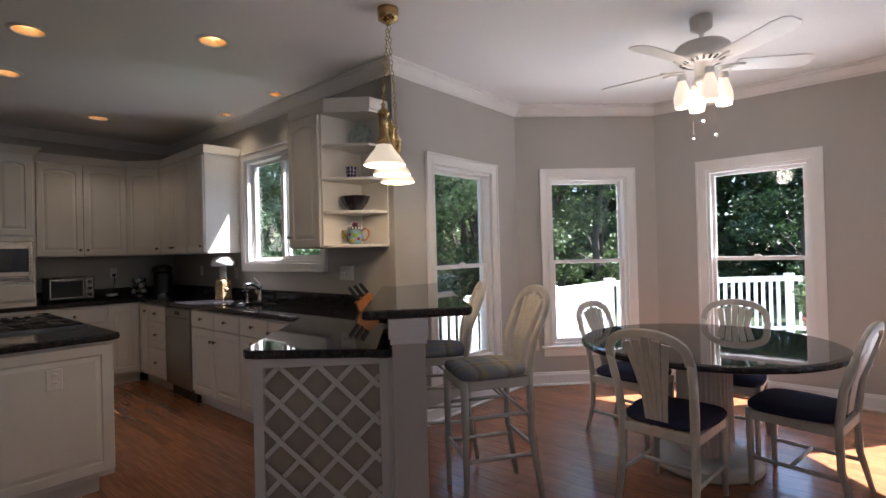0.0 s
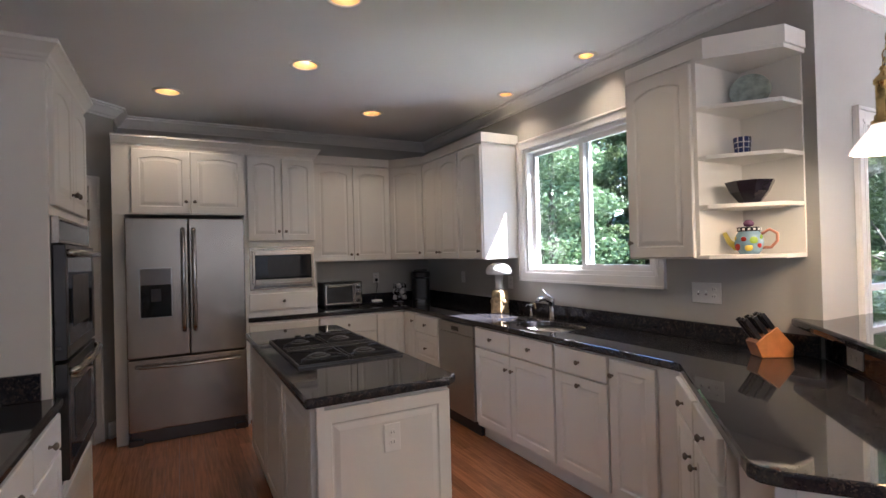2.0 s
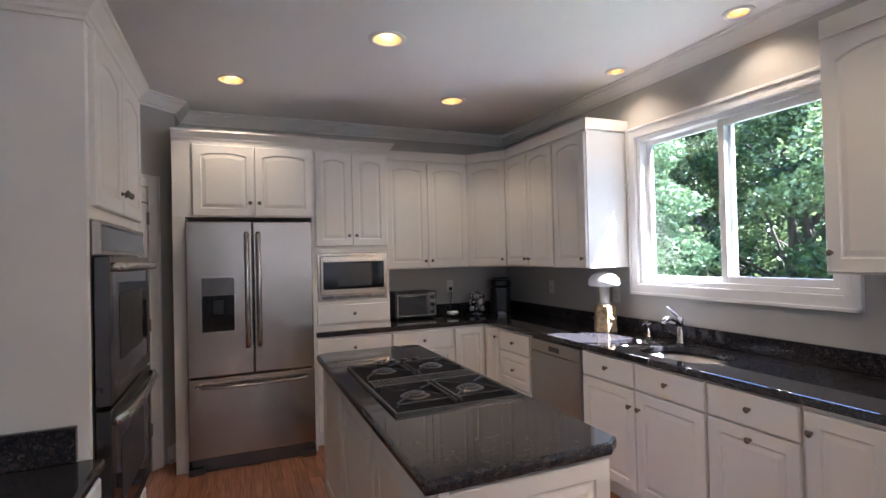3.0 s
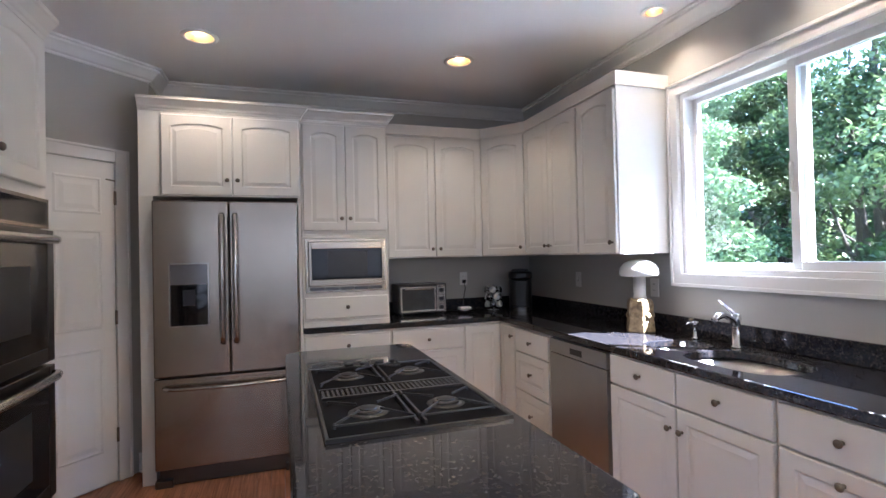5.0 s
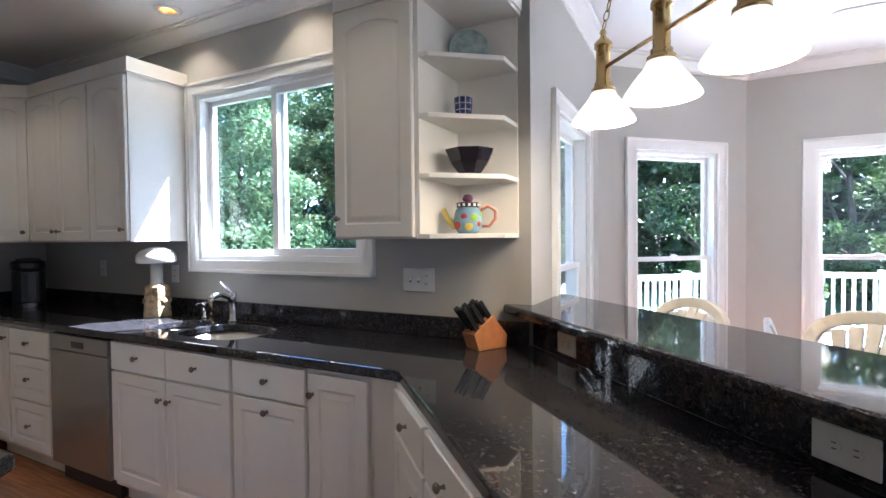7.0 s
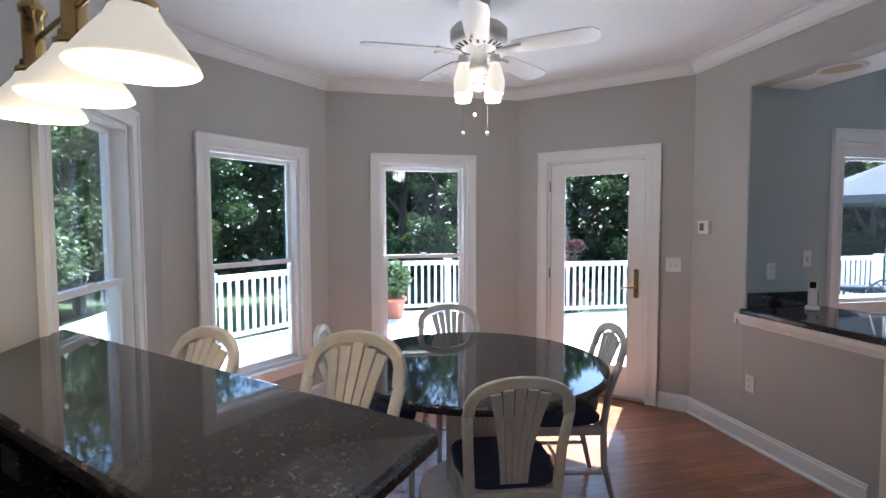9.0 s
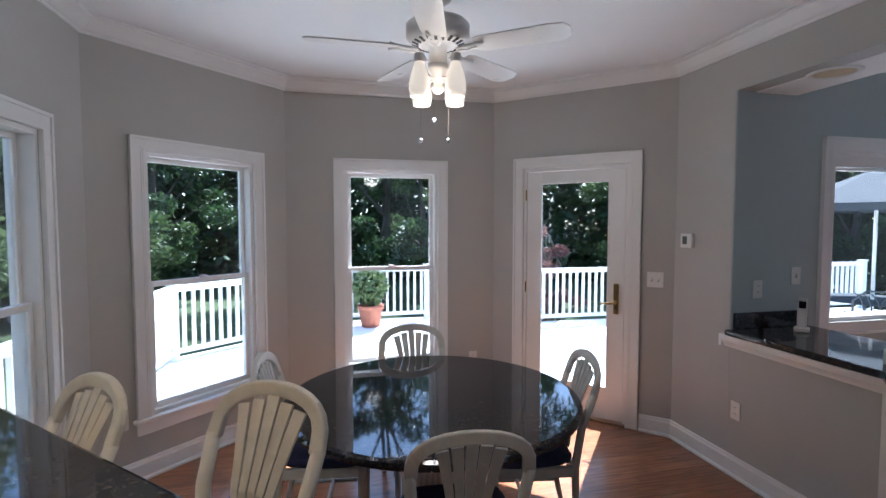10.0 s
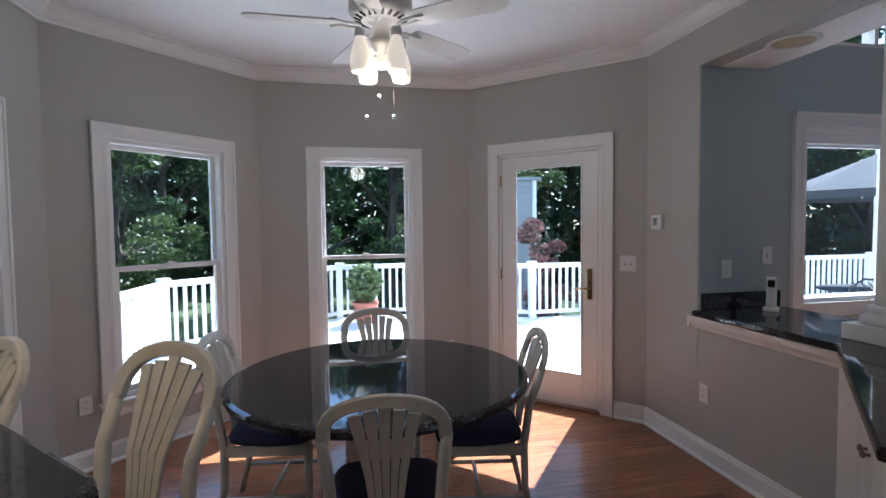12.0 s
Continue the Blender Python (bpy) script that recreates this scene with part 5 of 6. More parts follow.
# ---- chairs ----
def chair(name, m, seat_h, back_h, seat_mat, label, stool=False):
    """A whitewashed chair that faces +y, its feet on z = 0."""
    ob = thing(name, m, label, "bar stool" if stool else "dining chair", "bar stools" if stool else "chairs round the table")
    w, d = (0.19, 0.20) if stool else (0.212, 0.215)
    top = seat_h - 0.05
    # back posts rise and rake
    for sx in (-1, 1):
        x0, x1 = sx * (w - 0.03), sx * (w - 0.012)
        bend = [(sx * (w - 0.02), -d - 0.05, 0.0), (sx * (w - 0.028), -d, top * 0.5), (sx * (w - 0.03), -d + 0.005, top), (sx * (w - 0.02), -d - 0.02, seat_h + 0.14), (sx * (w - 0.008), -d - 0.075, back_h - 0.16)]
        part("back_leg", tube(bend, 0.021, 10, flat=0.85, radii=[0.015, 0.02, 0.023, 0.022, 0.021]), CHAIRW, ob, smooth=True)
        part("front_leg", tube([(sx * (w - 0.03), d - 0.03, 0.0), (sx * (w - 0.03), d - 0.03, top * 0.8), (sx * (w - 0.03), d - 0.03, top)], 0.02, 8, radii=[0.014, 0.021, 0.023]), CHAIRW, ob, smooth=True)
        part("floor_glide", lathe([(0, 0), (0.013, 0), (0.013, 0.006), (0, 0.006)], 8, m=pose(sx * (w - 0.03), d - 0.03, 0)), BLACKP, ob)
        zs = (0.13, 0.30) if not stool else (0.22, 0.42)
        part("side_stretcher", tube([(sx * (w - 0.028), -d, zs[0] + 0.03), (sx * (w - 0.03), d - 0.03, zs[0] + 0.03)], 0.011, 6), CHAIRW, ob, smooth=True)
        if stool:
            part("side_stretcher", tube([(sx * (w - 0.028), -d, 0.47), (sx * (w - 0.03), d - 0.03, 0.47)], 0.011, 6), CHAIRW, ob, smooth=True)
            part("brace", tube([(sx * (w - 0.03), -d, top - 0.22), (sx * (w - 0.03), -d + 0.2, top - 0.03)], 0.009, 6), CHAIRW, ob, smooth=True)
    zc = 0.17 if not stool else 0.27
    part("cross_stretcher", tube([(-w + 0.03, 0.0, zc - 0.01), (w - 0.03, 0.0, zc - 0.01)] if not stool else [(-w + 0.03, d - 0.03, zc), (w - 0.03, d - 0.03, zc)], 0.011, 6), CHAIRW, ob, smooth=True)
    if stool:
        part("cross_stretcher", tube([(-w + 0.03, -d, 0.30), (w - 0.03, -d, 0.30)], 0.011, 6), CHAIRW, ob, smooth=True)
    # seat rails
    part("seat_frame", boxes((-w + 0.03, d - 0.045, top - 0.045, w - 0.03, d - 0.015, top + 0.005), (-w + 0.03, -d - 0.01, top - 0.045, w - 0.03, -d + 0.015, top + 0.005), (-w + 0.012, -d + 0.015, top - 0.045, -w + 0.042, d - 0.045, top + 0.005), (w - 0.042, -d + 0.015, top - 0.045, w - 0.012, d - 0.045, top + 0.005)), CHAIRW, ob, bevel=0.005)
    # cushion
    bm = bmesh.new()
    rows = []
    for f, z in ((0.93, 0.0), (1.0, 0.012), (1.02, 0.03), (0.97, 0.045), (0.8, 0.056), (0.4, 0.062), (0.0, 0.064)):
        if f == 0:
            rows.append([bm.verts.new((0, 0, top + 0.006 + z))])
        else:
            rows.append([bm.verts.new((x * (1 - 0.09 * (y < 0)), y, top + 0.006 + z)) for x, y in ring(0, 0, (w + 0.004) * f, (d - 0.005) * f, 28, 5.0)])
    for a, b in zip(rows, rows[1:]):
        for i in range(28):
            if len(b) == 1:
                bm.faces.new((a[i], a[(i + 1) % 28], b[0]))
            else:
                bm.faces.new((a[i], a[(i + 1) % 28], b[(i + 1) % 28], b[i]))
    bm.faces.new(rows[0][::-1])
    part("seat", bm, seat_mat, ob, "padded cloth seat", smooth=True)
    # arched top board in the raked plane of the back
    yb = lambda z: -d - 0.02 - 0.055 * (z - seat_h - 0.14) / max(back_h - 0.16 - seat_h - 0.14, 0.05)
    arc = []
    for k in range(15):
        a = math.pi * k / 14
        z = back_h - 0.17 + 0.145 * math.sin(a) ** 0.62
        arc.append(((w - 0.012) * math.cos(a), yb(z), z))
    part("top_rail", board(arc, [0.044] * 15, 0.026), CHAIRW, ob, bevel=0.006)
    low = seat_h - 0.01
    for k in range(5):
        s = (k - 2) / 2
        pts, ws = [], []
        for q in range(6):
            t = q / 5
            z = low + (back_h - 0.045 - 0.03 * abs(s) - low) * t
            x = s * (0.046 + 0.052 * t ** 1.6)
            pts.append((x, (yb(z) if z > seat_h + 0.14 else -d - 0.02 * (z - low) / 0.15), z))
            ws.append(0.021 + 0.021 * t ** 1.5)
        part("back_slat", board(pts, ws, 0.011), CHAIRW, ob, bevel=0.002)
    return ob


def plaid():
    m = mat("plaid_cloth", (0.2, 0.2, 0.2), rough=0.9, bump=0.4, bump_scale=400)
    nt = m.node_tree
    b = nt.nodes["Principled BSDF"]
    tc = nt.nodes["Texture Coordinate"]
    cols = ((0.22, 0.24, 0.29, 1), (0.34, 0.30, 0.13, 1), (0.17, 0.13, 0.15, 1), (0.33, 0.31, 0.28, 1))
    outs = []
    for axis in ("X", "Y"):
        sep = nt.nodes.new("ShaderNodeSeparateXYZ")
        nt.links.new(tc.outputs["Object"], sep.inputs[0])
        w = nt.nodes.new("ShaderNodeMath")
        w.operation = "MULTIPLY"
        w.inputs[1].default_value = 6.0
        nt.links.new(sep.outputs[axis], w.inputs[0])
        f = nt.nodes.new("ShaderNodeMath")
        f.operation = "FRACT"
        nt.links.new(w.outputs[0], f.inputs[0])
        cr = nt.nodes.new("ShaderNodeValToRGB")
        cr.color_ramp.interpolation = "CONSTANT"
        cr.color_ramp.elements[0].color = cols[0]
        cr.color_ramp.elements[1].position, cr.color_ramp.elements[1].color = 0.3, cols[1]
        for p, c in ((0.5, cols[2]), (0.62, cols[3]), (0.85, cols[0])):
            cr.color_ramp.elements.new(p).color = c
        nt.links.new(f.outputs[0], cr.inputs[0])
        outs.append(cr.outputs[0])
    mx = nt.nodes.new("ShaderNodeMix")
    mx.data_type = "RGBA"
    mx.inputs["Factor"].default_value = 0.5
    nt.links.new(outs[0], mx.inputs["A"])
    nt.links.new(outs[1], mx.inputs["B"])
    nt.links.new(mx.outputs["Result"], b.inputs["Base Color"])
    return m


PLAID = plaid()
dc = "whitewashed dining chair with navy seat"
ch1 = chair("dining_chair", pose(0.31, -1.80, 0, 0, 0, -96), 0.465, 0.935, NAVY, dc + ", tucked under the table")
c2 = copy_thing(ch1, pose(1.06, -1.31, 0, 0, 0, 172))
c2["label"] = dc + ", by the corner window"
c3 = copy_thing(ch1, pose(1.34, -1.86, 0, 0, 0, 92))
c3["label"] = dc + ", before the bay window"
c4 = copy_thing(ch1, pose(0.83, -2.30, 0, 0, 0, -10))
c4["label"] = dc + ", pulled up from the door side"
c5 = copy_thing(ch1, pose(-3.25, 0.16, 0, 0, 0, 85))
c5["label"] = dc + ", at the desk counter"
st = "whitewashed bar stool with plaid cushion"
s1 = chair("bar_stool", pose(-0.28, -0.985, 0, 0, 0, 57), 0.71, 1.135, PLAID, st + ", near the bar end", True)
s2_ = copy_thing(s1, pose(-0.04, -0.40, 0, 0, 0, 45))
s2_["label"] = st + ", by the bay side window"


# ---- pass-through counter and second peninsula ----
pc_ = thing("pass_through_counter", pose(0, 0, 0), "dark granite counter on the half wall of the pass-through", "countertop")
part("slab", prism([(1.088, -3.755), (1.088, -4.40), (-0.05, -4.40), (-1.12, -3.345), (-0.65, -2.875), (0.18, -3.755)][::-1], 0.886, 0.924), GRANITE, pc_, bevel=0.011)
part("upstand", boxes((1.066, -4.39, 0.925, 1.087, -3.82, 1.025)), GRANITE, pc_, bevel=0.003)
part("shelf_moulding", moulding([(0.16, -3.80, 0.885), (1.12, -3.80, 0.885)], [(0, 0), (0, -0.075), (0.008, -0.075), (0.012, -0.06), (0.03, -0.035), (0.036, -0.012), (0.036, 0)]), TRIM, pc_)
part("return_moulding", boxes((1.13, -3.80, 0.81, 1.15, -3.775, 0.885)), TRIM, pc_)
part("corner_trim", prism([(0.20, -3.80), (0.09, -3.80), (0.055, -3.765), (0.055, -3.755), (0.17, -3.785)], 0.0, 0.885), CAB, pc_)
for i in range(2):
    q = 0.05 + i * 0.62
    cabinet("far_peninsula_cabinet", pose(0.075 - (q + 0.6) / s2, -3.765 + (q + 0.6) / s2, 0, 0, 0, 0) @ pose(0, 0, 0, 0, 0, -45) @ pose(0.6, 0, 0, 0, 0, 180), 0.6, 0.55, 0, 0.88, "cream base cabinet with drawers under the pass-through counter", [("drawer", 0.01, 0.72, 0.59, 0.865, [(0.3, 0.79)], 0), ("door", 0.01, 0.13, 0.298, 0.71, [(0.27, 0.62)], 0), ("door", 0.302, 0.13, 0.59, 0.71, [(0.33, 0.62)], 0)])
col = thing("column", pose(0.12, -4.03, 0.925), "round white column with stepped base on the counter", "column")
part("plinth", boxes((-0.145, -0.145, 0.0, 0.145, 0.145, 0.075)), TRIM, col, bevel=0.004)
part("base_rings", lathe([(0, 0.075), (0.135, 0.075), (0.145, 0.09), (0.135, 0.11), (0.115, 0.118), (0.112, 0.13), (0.122, 0.14), (0.112, 0.155), (0.095, 0.162), (0, 0.165)], 32), TRIM, col, smooth=True)
part("shaft", lathe([(0, 0.16), (0.092, 0.16), (0.088, 0.2), (0.08, 1.46), (0.095, 1.47), (0.095, 1.483), (0, 1.484)], 32), TRIM, col, smooth=True)
ph = thing("cordless_phone", pose(0.92, -4.17, 0.925, 0, 0, 218), "silver cordless phone standing in its cradle", "phone")
part("cradle", boxes((-0.04, -0.035, 0, 0.04, 0.04, 0.025)), PLATE, ph, bevel=0.006)
hsx = part("handset", boxes((-0.026, -0.012, 0.02, 0.026, 0.012, 0.205)), mat("silver_plastic", (0.68, 0.69, 0.7), rough=0.3, vary=0.02), ph, bevel=0.006)
part("screen", boxes((-0.018, -0.0135, 0.145, 0.018, -0.012, 0.188)), BLACKG, hsx)
for r in range(5):
    for c in range(3):
        part("key", boxes((-0.015 + c * 0.0115, -0.0142, 0.04 + r * 0.016, -0.007 + c * 0.0115, -0.012, 0.05 + r * 0.016)), PLATE, hsx)

# ---- counter clutter ----
FLOWER = mat("painted_blue_ceramic", (0.22, 0.36, 0.46), rough=0.15, vary=0.25, scale=30)
tp = thing("teapot", pose(-0.19, 0.215, 1.4055, 0, 0, -72), "hand-painted blue teapot with yellow spout and pink handle", "teapot")
body_ = part("body", lathe([(0, 0), (0.04, 0), (0.055, 0.02), (0.062, 0.05), (0.057, 0.085), (0.044, 0.11), (0, 0.112)], 28), FLOWER, tp, "blue painted body", smooth=True)
part("checked_rim", lathe([(0.044, 0.108), (0.05, 0.11), (0.05, 0.128), (0.042, 0.13), (0, 0.131)], 28), BLACKP, tp)
for k in range(14):
    a = 2 * math.pi * k / 14
    part("rim_check", boxes((-0.005, -0.002, 0.113, 0.005, 0.001, 0.124)), PLATE, tp, m=pose(0.0505 * math.cos(a), 0.0505 * math.sin(a), 0, 0, 0, math.degrees(a) + 90))
part("lid_knob", lathe([(0, 0.13), (0.02, 0.135), (0.024, 0.148), (0.015, 0.162), (0, 0.165)], 16), mat("purple_glaze", (0.16, 0.07, 0.13), rough=0.15, vary=0.1), tp, smooth=True)
part("spout", tube([(-0.05, 0, 0.03), (-0.085, 0, 0.06), (-0.105, 0, 0.105)], 0.012, 10, radii=[0.018, 0.013, 0.01]), mat("yellow_glaze", (0.62, 0.5, 0.1), rough=0.15, vary=0.1), tp, smooth=True)
part("handle", tube([(0.052, 0, 0.095), (0.085, 0, 0.115), (0.115, 0, 0.095), (0.115, 0, 0.06), (0.09, 0, 0.03), (0.057, 0, 0.03)], 0.007, 8), mat("pink_glaze", (0.55, 0.25, 0.17), rough=0.15, vary=0.1), tp, smooth=True)
SPOT = [mat("red_glaze", (0.35, 0.04, 0.03), rough=0.15, vary=0.1), mat("green_glaze", (0.25, 0.42, 0.06), rough=0.15, vary=0.1), mat("yellow_dab", (0.6, 0.48, 0.08), rough=0.15, vary=0.1)]
for a, z, k, r in ((-130, 0.035, 0, 0.018), (-100, 0.07, 0, 0.013), (-80, 0.03, 2, 0.017), (-60, 0.065, 1, 0.018), (-35, 0.04, 0, 0.012), (-150, 0.075, 2, 0.01), (-20, 0.08, 1, 0.012)):
    R = 0.0605 if 0.03 < z < 0.07 else 0.058
    part("painted_spot", lathe([(0, 0.0035), (r * 0.7, 0.0025), (r, 0)], 14, m=pose(R * math.cos(radians(a)), R * math.sin(radians(a)), z, 90, 0, a + 90) ), SPOT[k], body_, smooth=True)
bw = thing("black_bowl", pose(-0.19, 0.205, 1.6475), "wide dark glazed bowl on the shelf", "bowl")
part("body", lathe([(0, 0), (0.045, 0), (0.05, 0.008), (0.085, 0.055), (0.108, 0.105), (0.102, 0.105), (0.078, 0.055), (0.045, 0.015), (0, 0.012)], 8), mat("dark_glaze", (0.018, 0.015, 0.022), rough=0.12, vary=0.3), bw)
mg = thing("mug", pose(-0.205, 0.225, 1.8855), "small blue and white chequered cup", "cup")
part("body", lathe([(0, 0), (0.026, 0), (0.03, 0.01), (0.036, 0.08), (0.032, 0.08), (0.027, 0.012), (0, 0.01)], 20), PLATE, mg, smooth=True)
for k in range(9):
    for j in range(3):
        a = 40 * k
        part("check", boxes((-0.0095, -0.0022, -0.0115, 0.0095, 0.0005, 0.0115)), mat("cobalt_glaze", (0.03, 0.04, 0.12), rough=0.15) if k + j == 0 else bpy.data.materials["cobalt_glaze"], mg, m=pose((0.031 + 0.002 * j) * math.cos(radians(a)), (0.031 + 0.002 * j) * math.sin(radians(a)), 0.018 + 0.026 * j, 0, 0, a + 90))
pt_ = thing("decorative_plate", pose(-0.10, 0.24, 2.1255, -12, 0, -60), "round pale green glass plate standing on edge", "plate")
part("disc", lathe([(0, 0.0), (0.07, 0.0), (0.088, 0.006), (0.09, 0.01), (0.07, 0.005), (0, 0.005)], 36, m=pose(0, 0, 0.092, 90, 0, 0)), mat("celadon_glaze", (0.36, 0.43, 0.40), rough=0.1, vary=0.35, scale=25), pt_, smooth=True)
part("painted_band", lathe([(0.088, 0.0102), (0.074, 0.0075), (0.074, 0.0085), (0.088, 0.0112)], 36, m=pose(0, 0, 0.092, 90, 0, 0)), bpy.data.materials["celadon_glaze"], pt_)

kb = thing("knife_block", pose(-0.125, 0.16, 0.9155, 0, 0, 150), "slanted wooden block full of black-handled knives", "knife block")
bm = bmesh.new()
v = [bm.verts.new((x, y, z)) for y in (-0.045, 0.045) for x, z in ((-0.07, 0), (0.075, 0), (0.10, 0.07), (0.0, 0.145), (-0.075, 0.055))]
bm.faces.new(v[:5])
bm.faces.new(v[5:][::-1])
for i in range(5):
    j = (i + 1) % 5
    bm.faces.new((v[i], v[j], v[5 + j], v[5 + i]))
part("block", bm, KNIFEWOOD, kb, "slanted wooden block", bevel=0.003)
for r in range(3):
    for c in range(3):
        x0 = 0.075 - r * 0.032
        z0 = 0.088 + r * 0.024
        d = Vector((0.58, 0.0, 0.81))
        p = Vector((x0, -0.03 + c * 0.03, z0))
        part("knife_handle", bar(p, p + d * (0.115 - 0.015 * r), 0.014, 0.022, across=(0, 1, 0)), BLACKP, kb, bevel=0.003)

lm = thing("mushroom_table_lamp", pose(-0.17, 2.36, 0.9155), "white mushroom-shaped lamp on an ornate stone-look base", "table lamp")
part("base", lathe([(0, 0), (0.085, 0), (0.088, 0.01), (0.078, 0.1), (0.082, 0.16), (0.075, 0.19), (0.06, 0.20), (0, 0.2)], 6), mat("carved_resin", (0.3, 0.22, 0.12), rough=0.4, vary=0.55, scale=30, bump=1.0, bump_scale=60), lm, bevel=0.004)
for k in range(6):
    a = radians(30 + 60 * k)
    part("carved_leaf", lathe([(0, 0.006), (0.012, 0.012), (0.02, 0.002), (0.022, 0)], 10, m=pose(0.068 * math.cos(a), 0.068 * math.sin(a), 0.10, 90, 0, math.degrees(a) + 90) @ pose(0, 0, 0) ), bpy.data.materials["carved_resin"], lm, smooth=True)
part("stem", lathe([(0, 0.2), (0.04, 0.2), (0.035, 0.22), (0.036, 0.34), (0, 0.34)], 20), PLATE, lm, smooth=True)
part("shade", lathe([(0.105, 0.335), (0.115, 0.35), (0.11, 0.385), (0.085, 0.415), (0.045, 0.432), (0, 0.437)], 28), PLATE, lm, "white domed shade", smooth=True)

to = thing("toaster_oven", pose(-1.33, 3.80, 0.9155), "black and silver toaster oven with glass door", "toaster oven")
part("case", boxes((0, 0.0, 0.015, 0.41, 0.235, 0.255)), BLACKP, to, bevel=0.006)
dr = part("door", frame_of(0.30, 0.03, 0.235, -0.014, -0.001, 0.014, x=0.165), STEEL_H, to, "silver door frame")
part("glass", boxes((0.03, -0.010, 0.044, 0.30, -0.002, 0.221)), mat("smoked_glass", (0.06, 0.065, 0.07), rough=0.05, vary=0.1), dr)
part("handle", tube([(0.05, -0.014, 0.212), (0.05, -0.035, 0.214), (0.28, -0.035, 0.214), (0.28, -0.014, 0.212)], 0.006), STEEL_H, dr, smooth=True)
part("control_panel", boxes((0.325, -0.006, 0.025, 0.40, -0.0005, 0.245)), STEEL_H, to, "silver control panel", bevel=0.002)
for k in range(3):
    part("dial", lathe([(0.02, 0), (0.018, 0.016), (0, 0.018)], 16, m=pose(0.362, -0.0062, 0.062 + k * 0.07, 90, 0, 0)), BLACKP, to)
for x in (0.03, 0.38):
    part("foot", lathe([(0, 0), (0.012, 0), (0.012, 0.015), (0, 0.015)], 10, m=pose(x, 0.03, 0)), BLACKP, to)
    part("foot", lathe([(0, 0), (0.012, 0), (0.012, 0.015), (0, 0.015)], 10, m=pose(x, 0.2, 0)), BLACKP, to)
kr = thing("coffee_pod_carousel", pose(-0.47, 3.85, 0.9155), "chrome carousel holding three tiers of coffee pods", "pod holder")
part("stand", lathe([(0, 0), (0.06, 0), (0.06, 0.01), (0.01, 0.014), (0.008, 0.22), (0, 0.225)], 20), CHROME, kr, smooth=True)
for t_ in range(3):
    for k in range(6):
        a = 60 * k + 30 * t_
        part("pod", lathe([(0.0, 0), (0.02, 0), (0.026, 0.034), (0.029, 0.037), (0.0, 0.038)], 12, m=pose(0, 0, 0.05 + 0.062 * t_, 0, 0, a) @ pose(0.035, 0, 0, 0, 75, 0)), PLATE if (k + t_) % 2 else CHROME, kr, smooth=True)
cm = thing("coffee_maker", pose(-0.22, 3.83, 0.9155, 0, 0, -25), "black single-serve coffee maker", "coffee maker")
part("body", prism(ring(0, 0.03, 0.10, 0.13, 28, 3.5), 0.0, 0.26), BLACKP, cm, bevel=0.01)
part("head", prism(ring(0, -0.01, 0.105, 0.145, 28, 3.0), 0.262, 0.335), BLACKP, cm, bevel=0.02)
part("handle", lathe([(0, 0.336), (0.075, 0.336), (0.07, 0.35), (0, 0.355)], 28), mat("grey_lid", (0.1, 0.1, 0.11), rough=0.25), cm, smooth=True)
part("drip_tray", prism(ring(0, -0.13, 0.07, 0.05, 20, 3), 0.0, 0.03), STEEL_DARK, cm)
gs = thing("glass_dish", pose(-0.76, 3.80, 0.9155), "small clear dish and papers beside the socket", "dish")
part("dish", lathe([(0, 0), (0.04, 0), (0.07, 0.03), (0.066, 0.032), (0.038, 0.006), (0, 0.006)], 20), CHROME, gs, smooth=True)
part("folded_cloth", boxes((-0.05, -0.03, 0.033, 0.05, 0.03, 0.05)), PLATE, gs, bevel=0.006)
cd = thing("power_cord", pose(0, 0, 0), "black plug and cord hanging from the wall socket", "cord")
part("plug", boxes((-0.685, 4.025, 1.15, -0.655, 4.05, 1.18)), BLACKP, cd, bevel=0.004)
part("cord", tube([(-0.67, 4.03, 1.155), (-0.668, 4.018, 1.10), (-0.685, 4.015, 1.03), (-0.70, 4.00, 0.95), (-0.74, 3.96, 0.92), (-0.86, 3.95, 0.92)], 0.004, 6), BLACKP, cd, smooth=True)


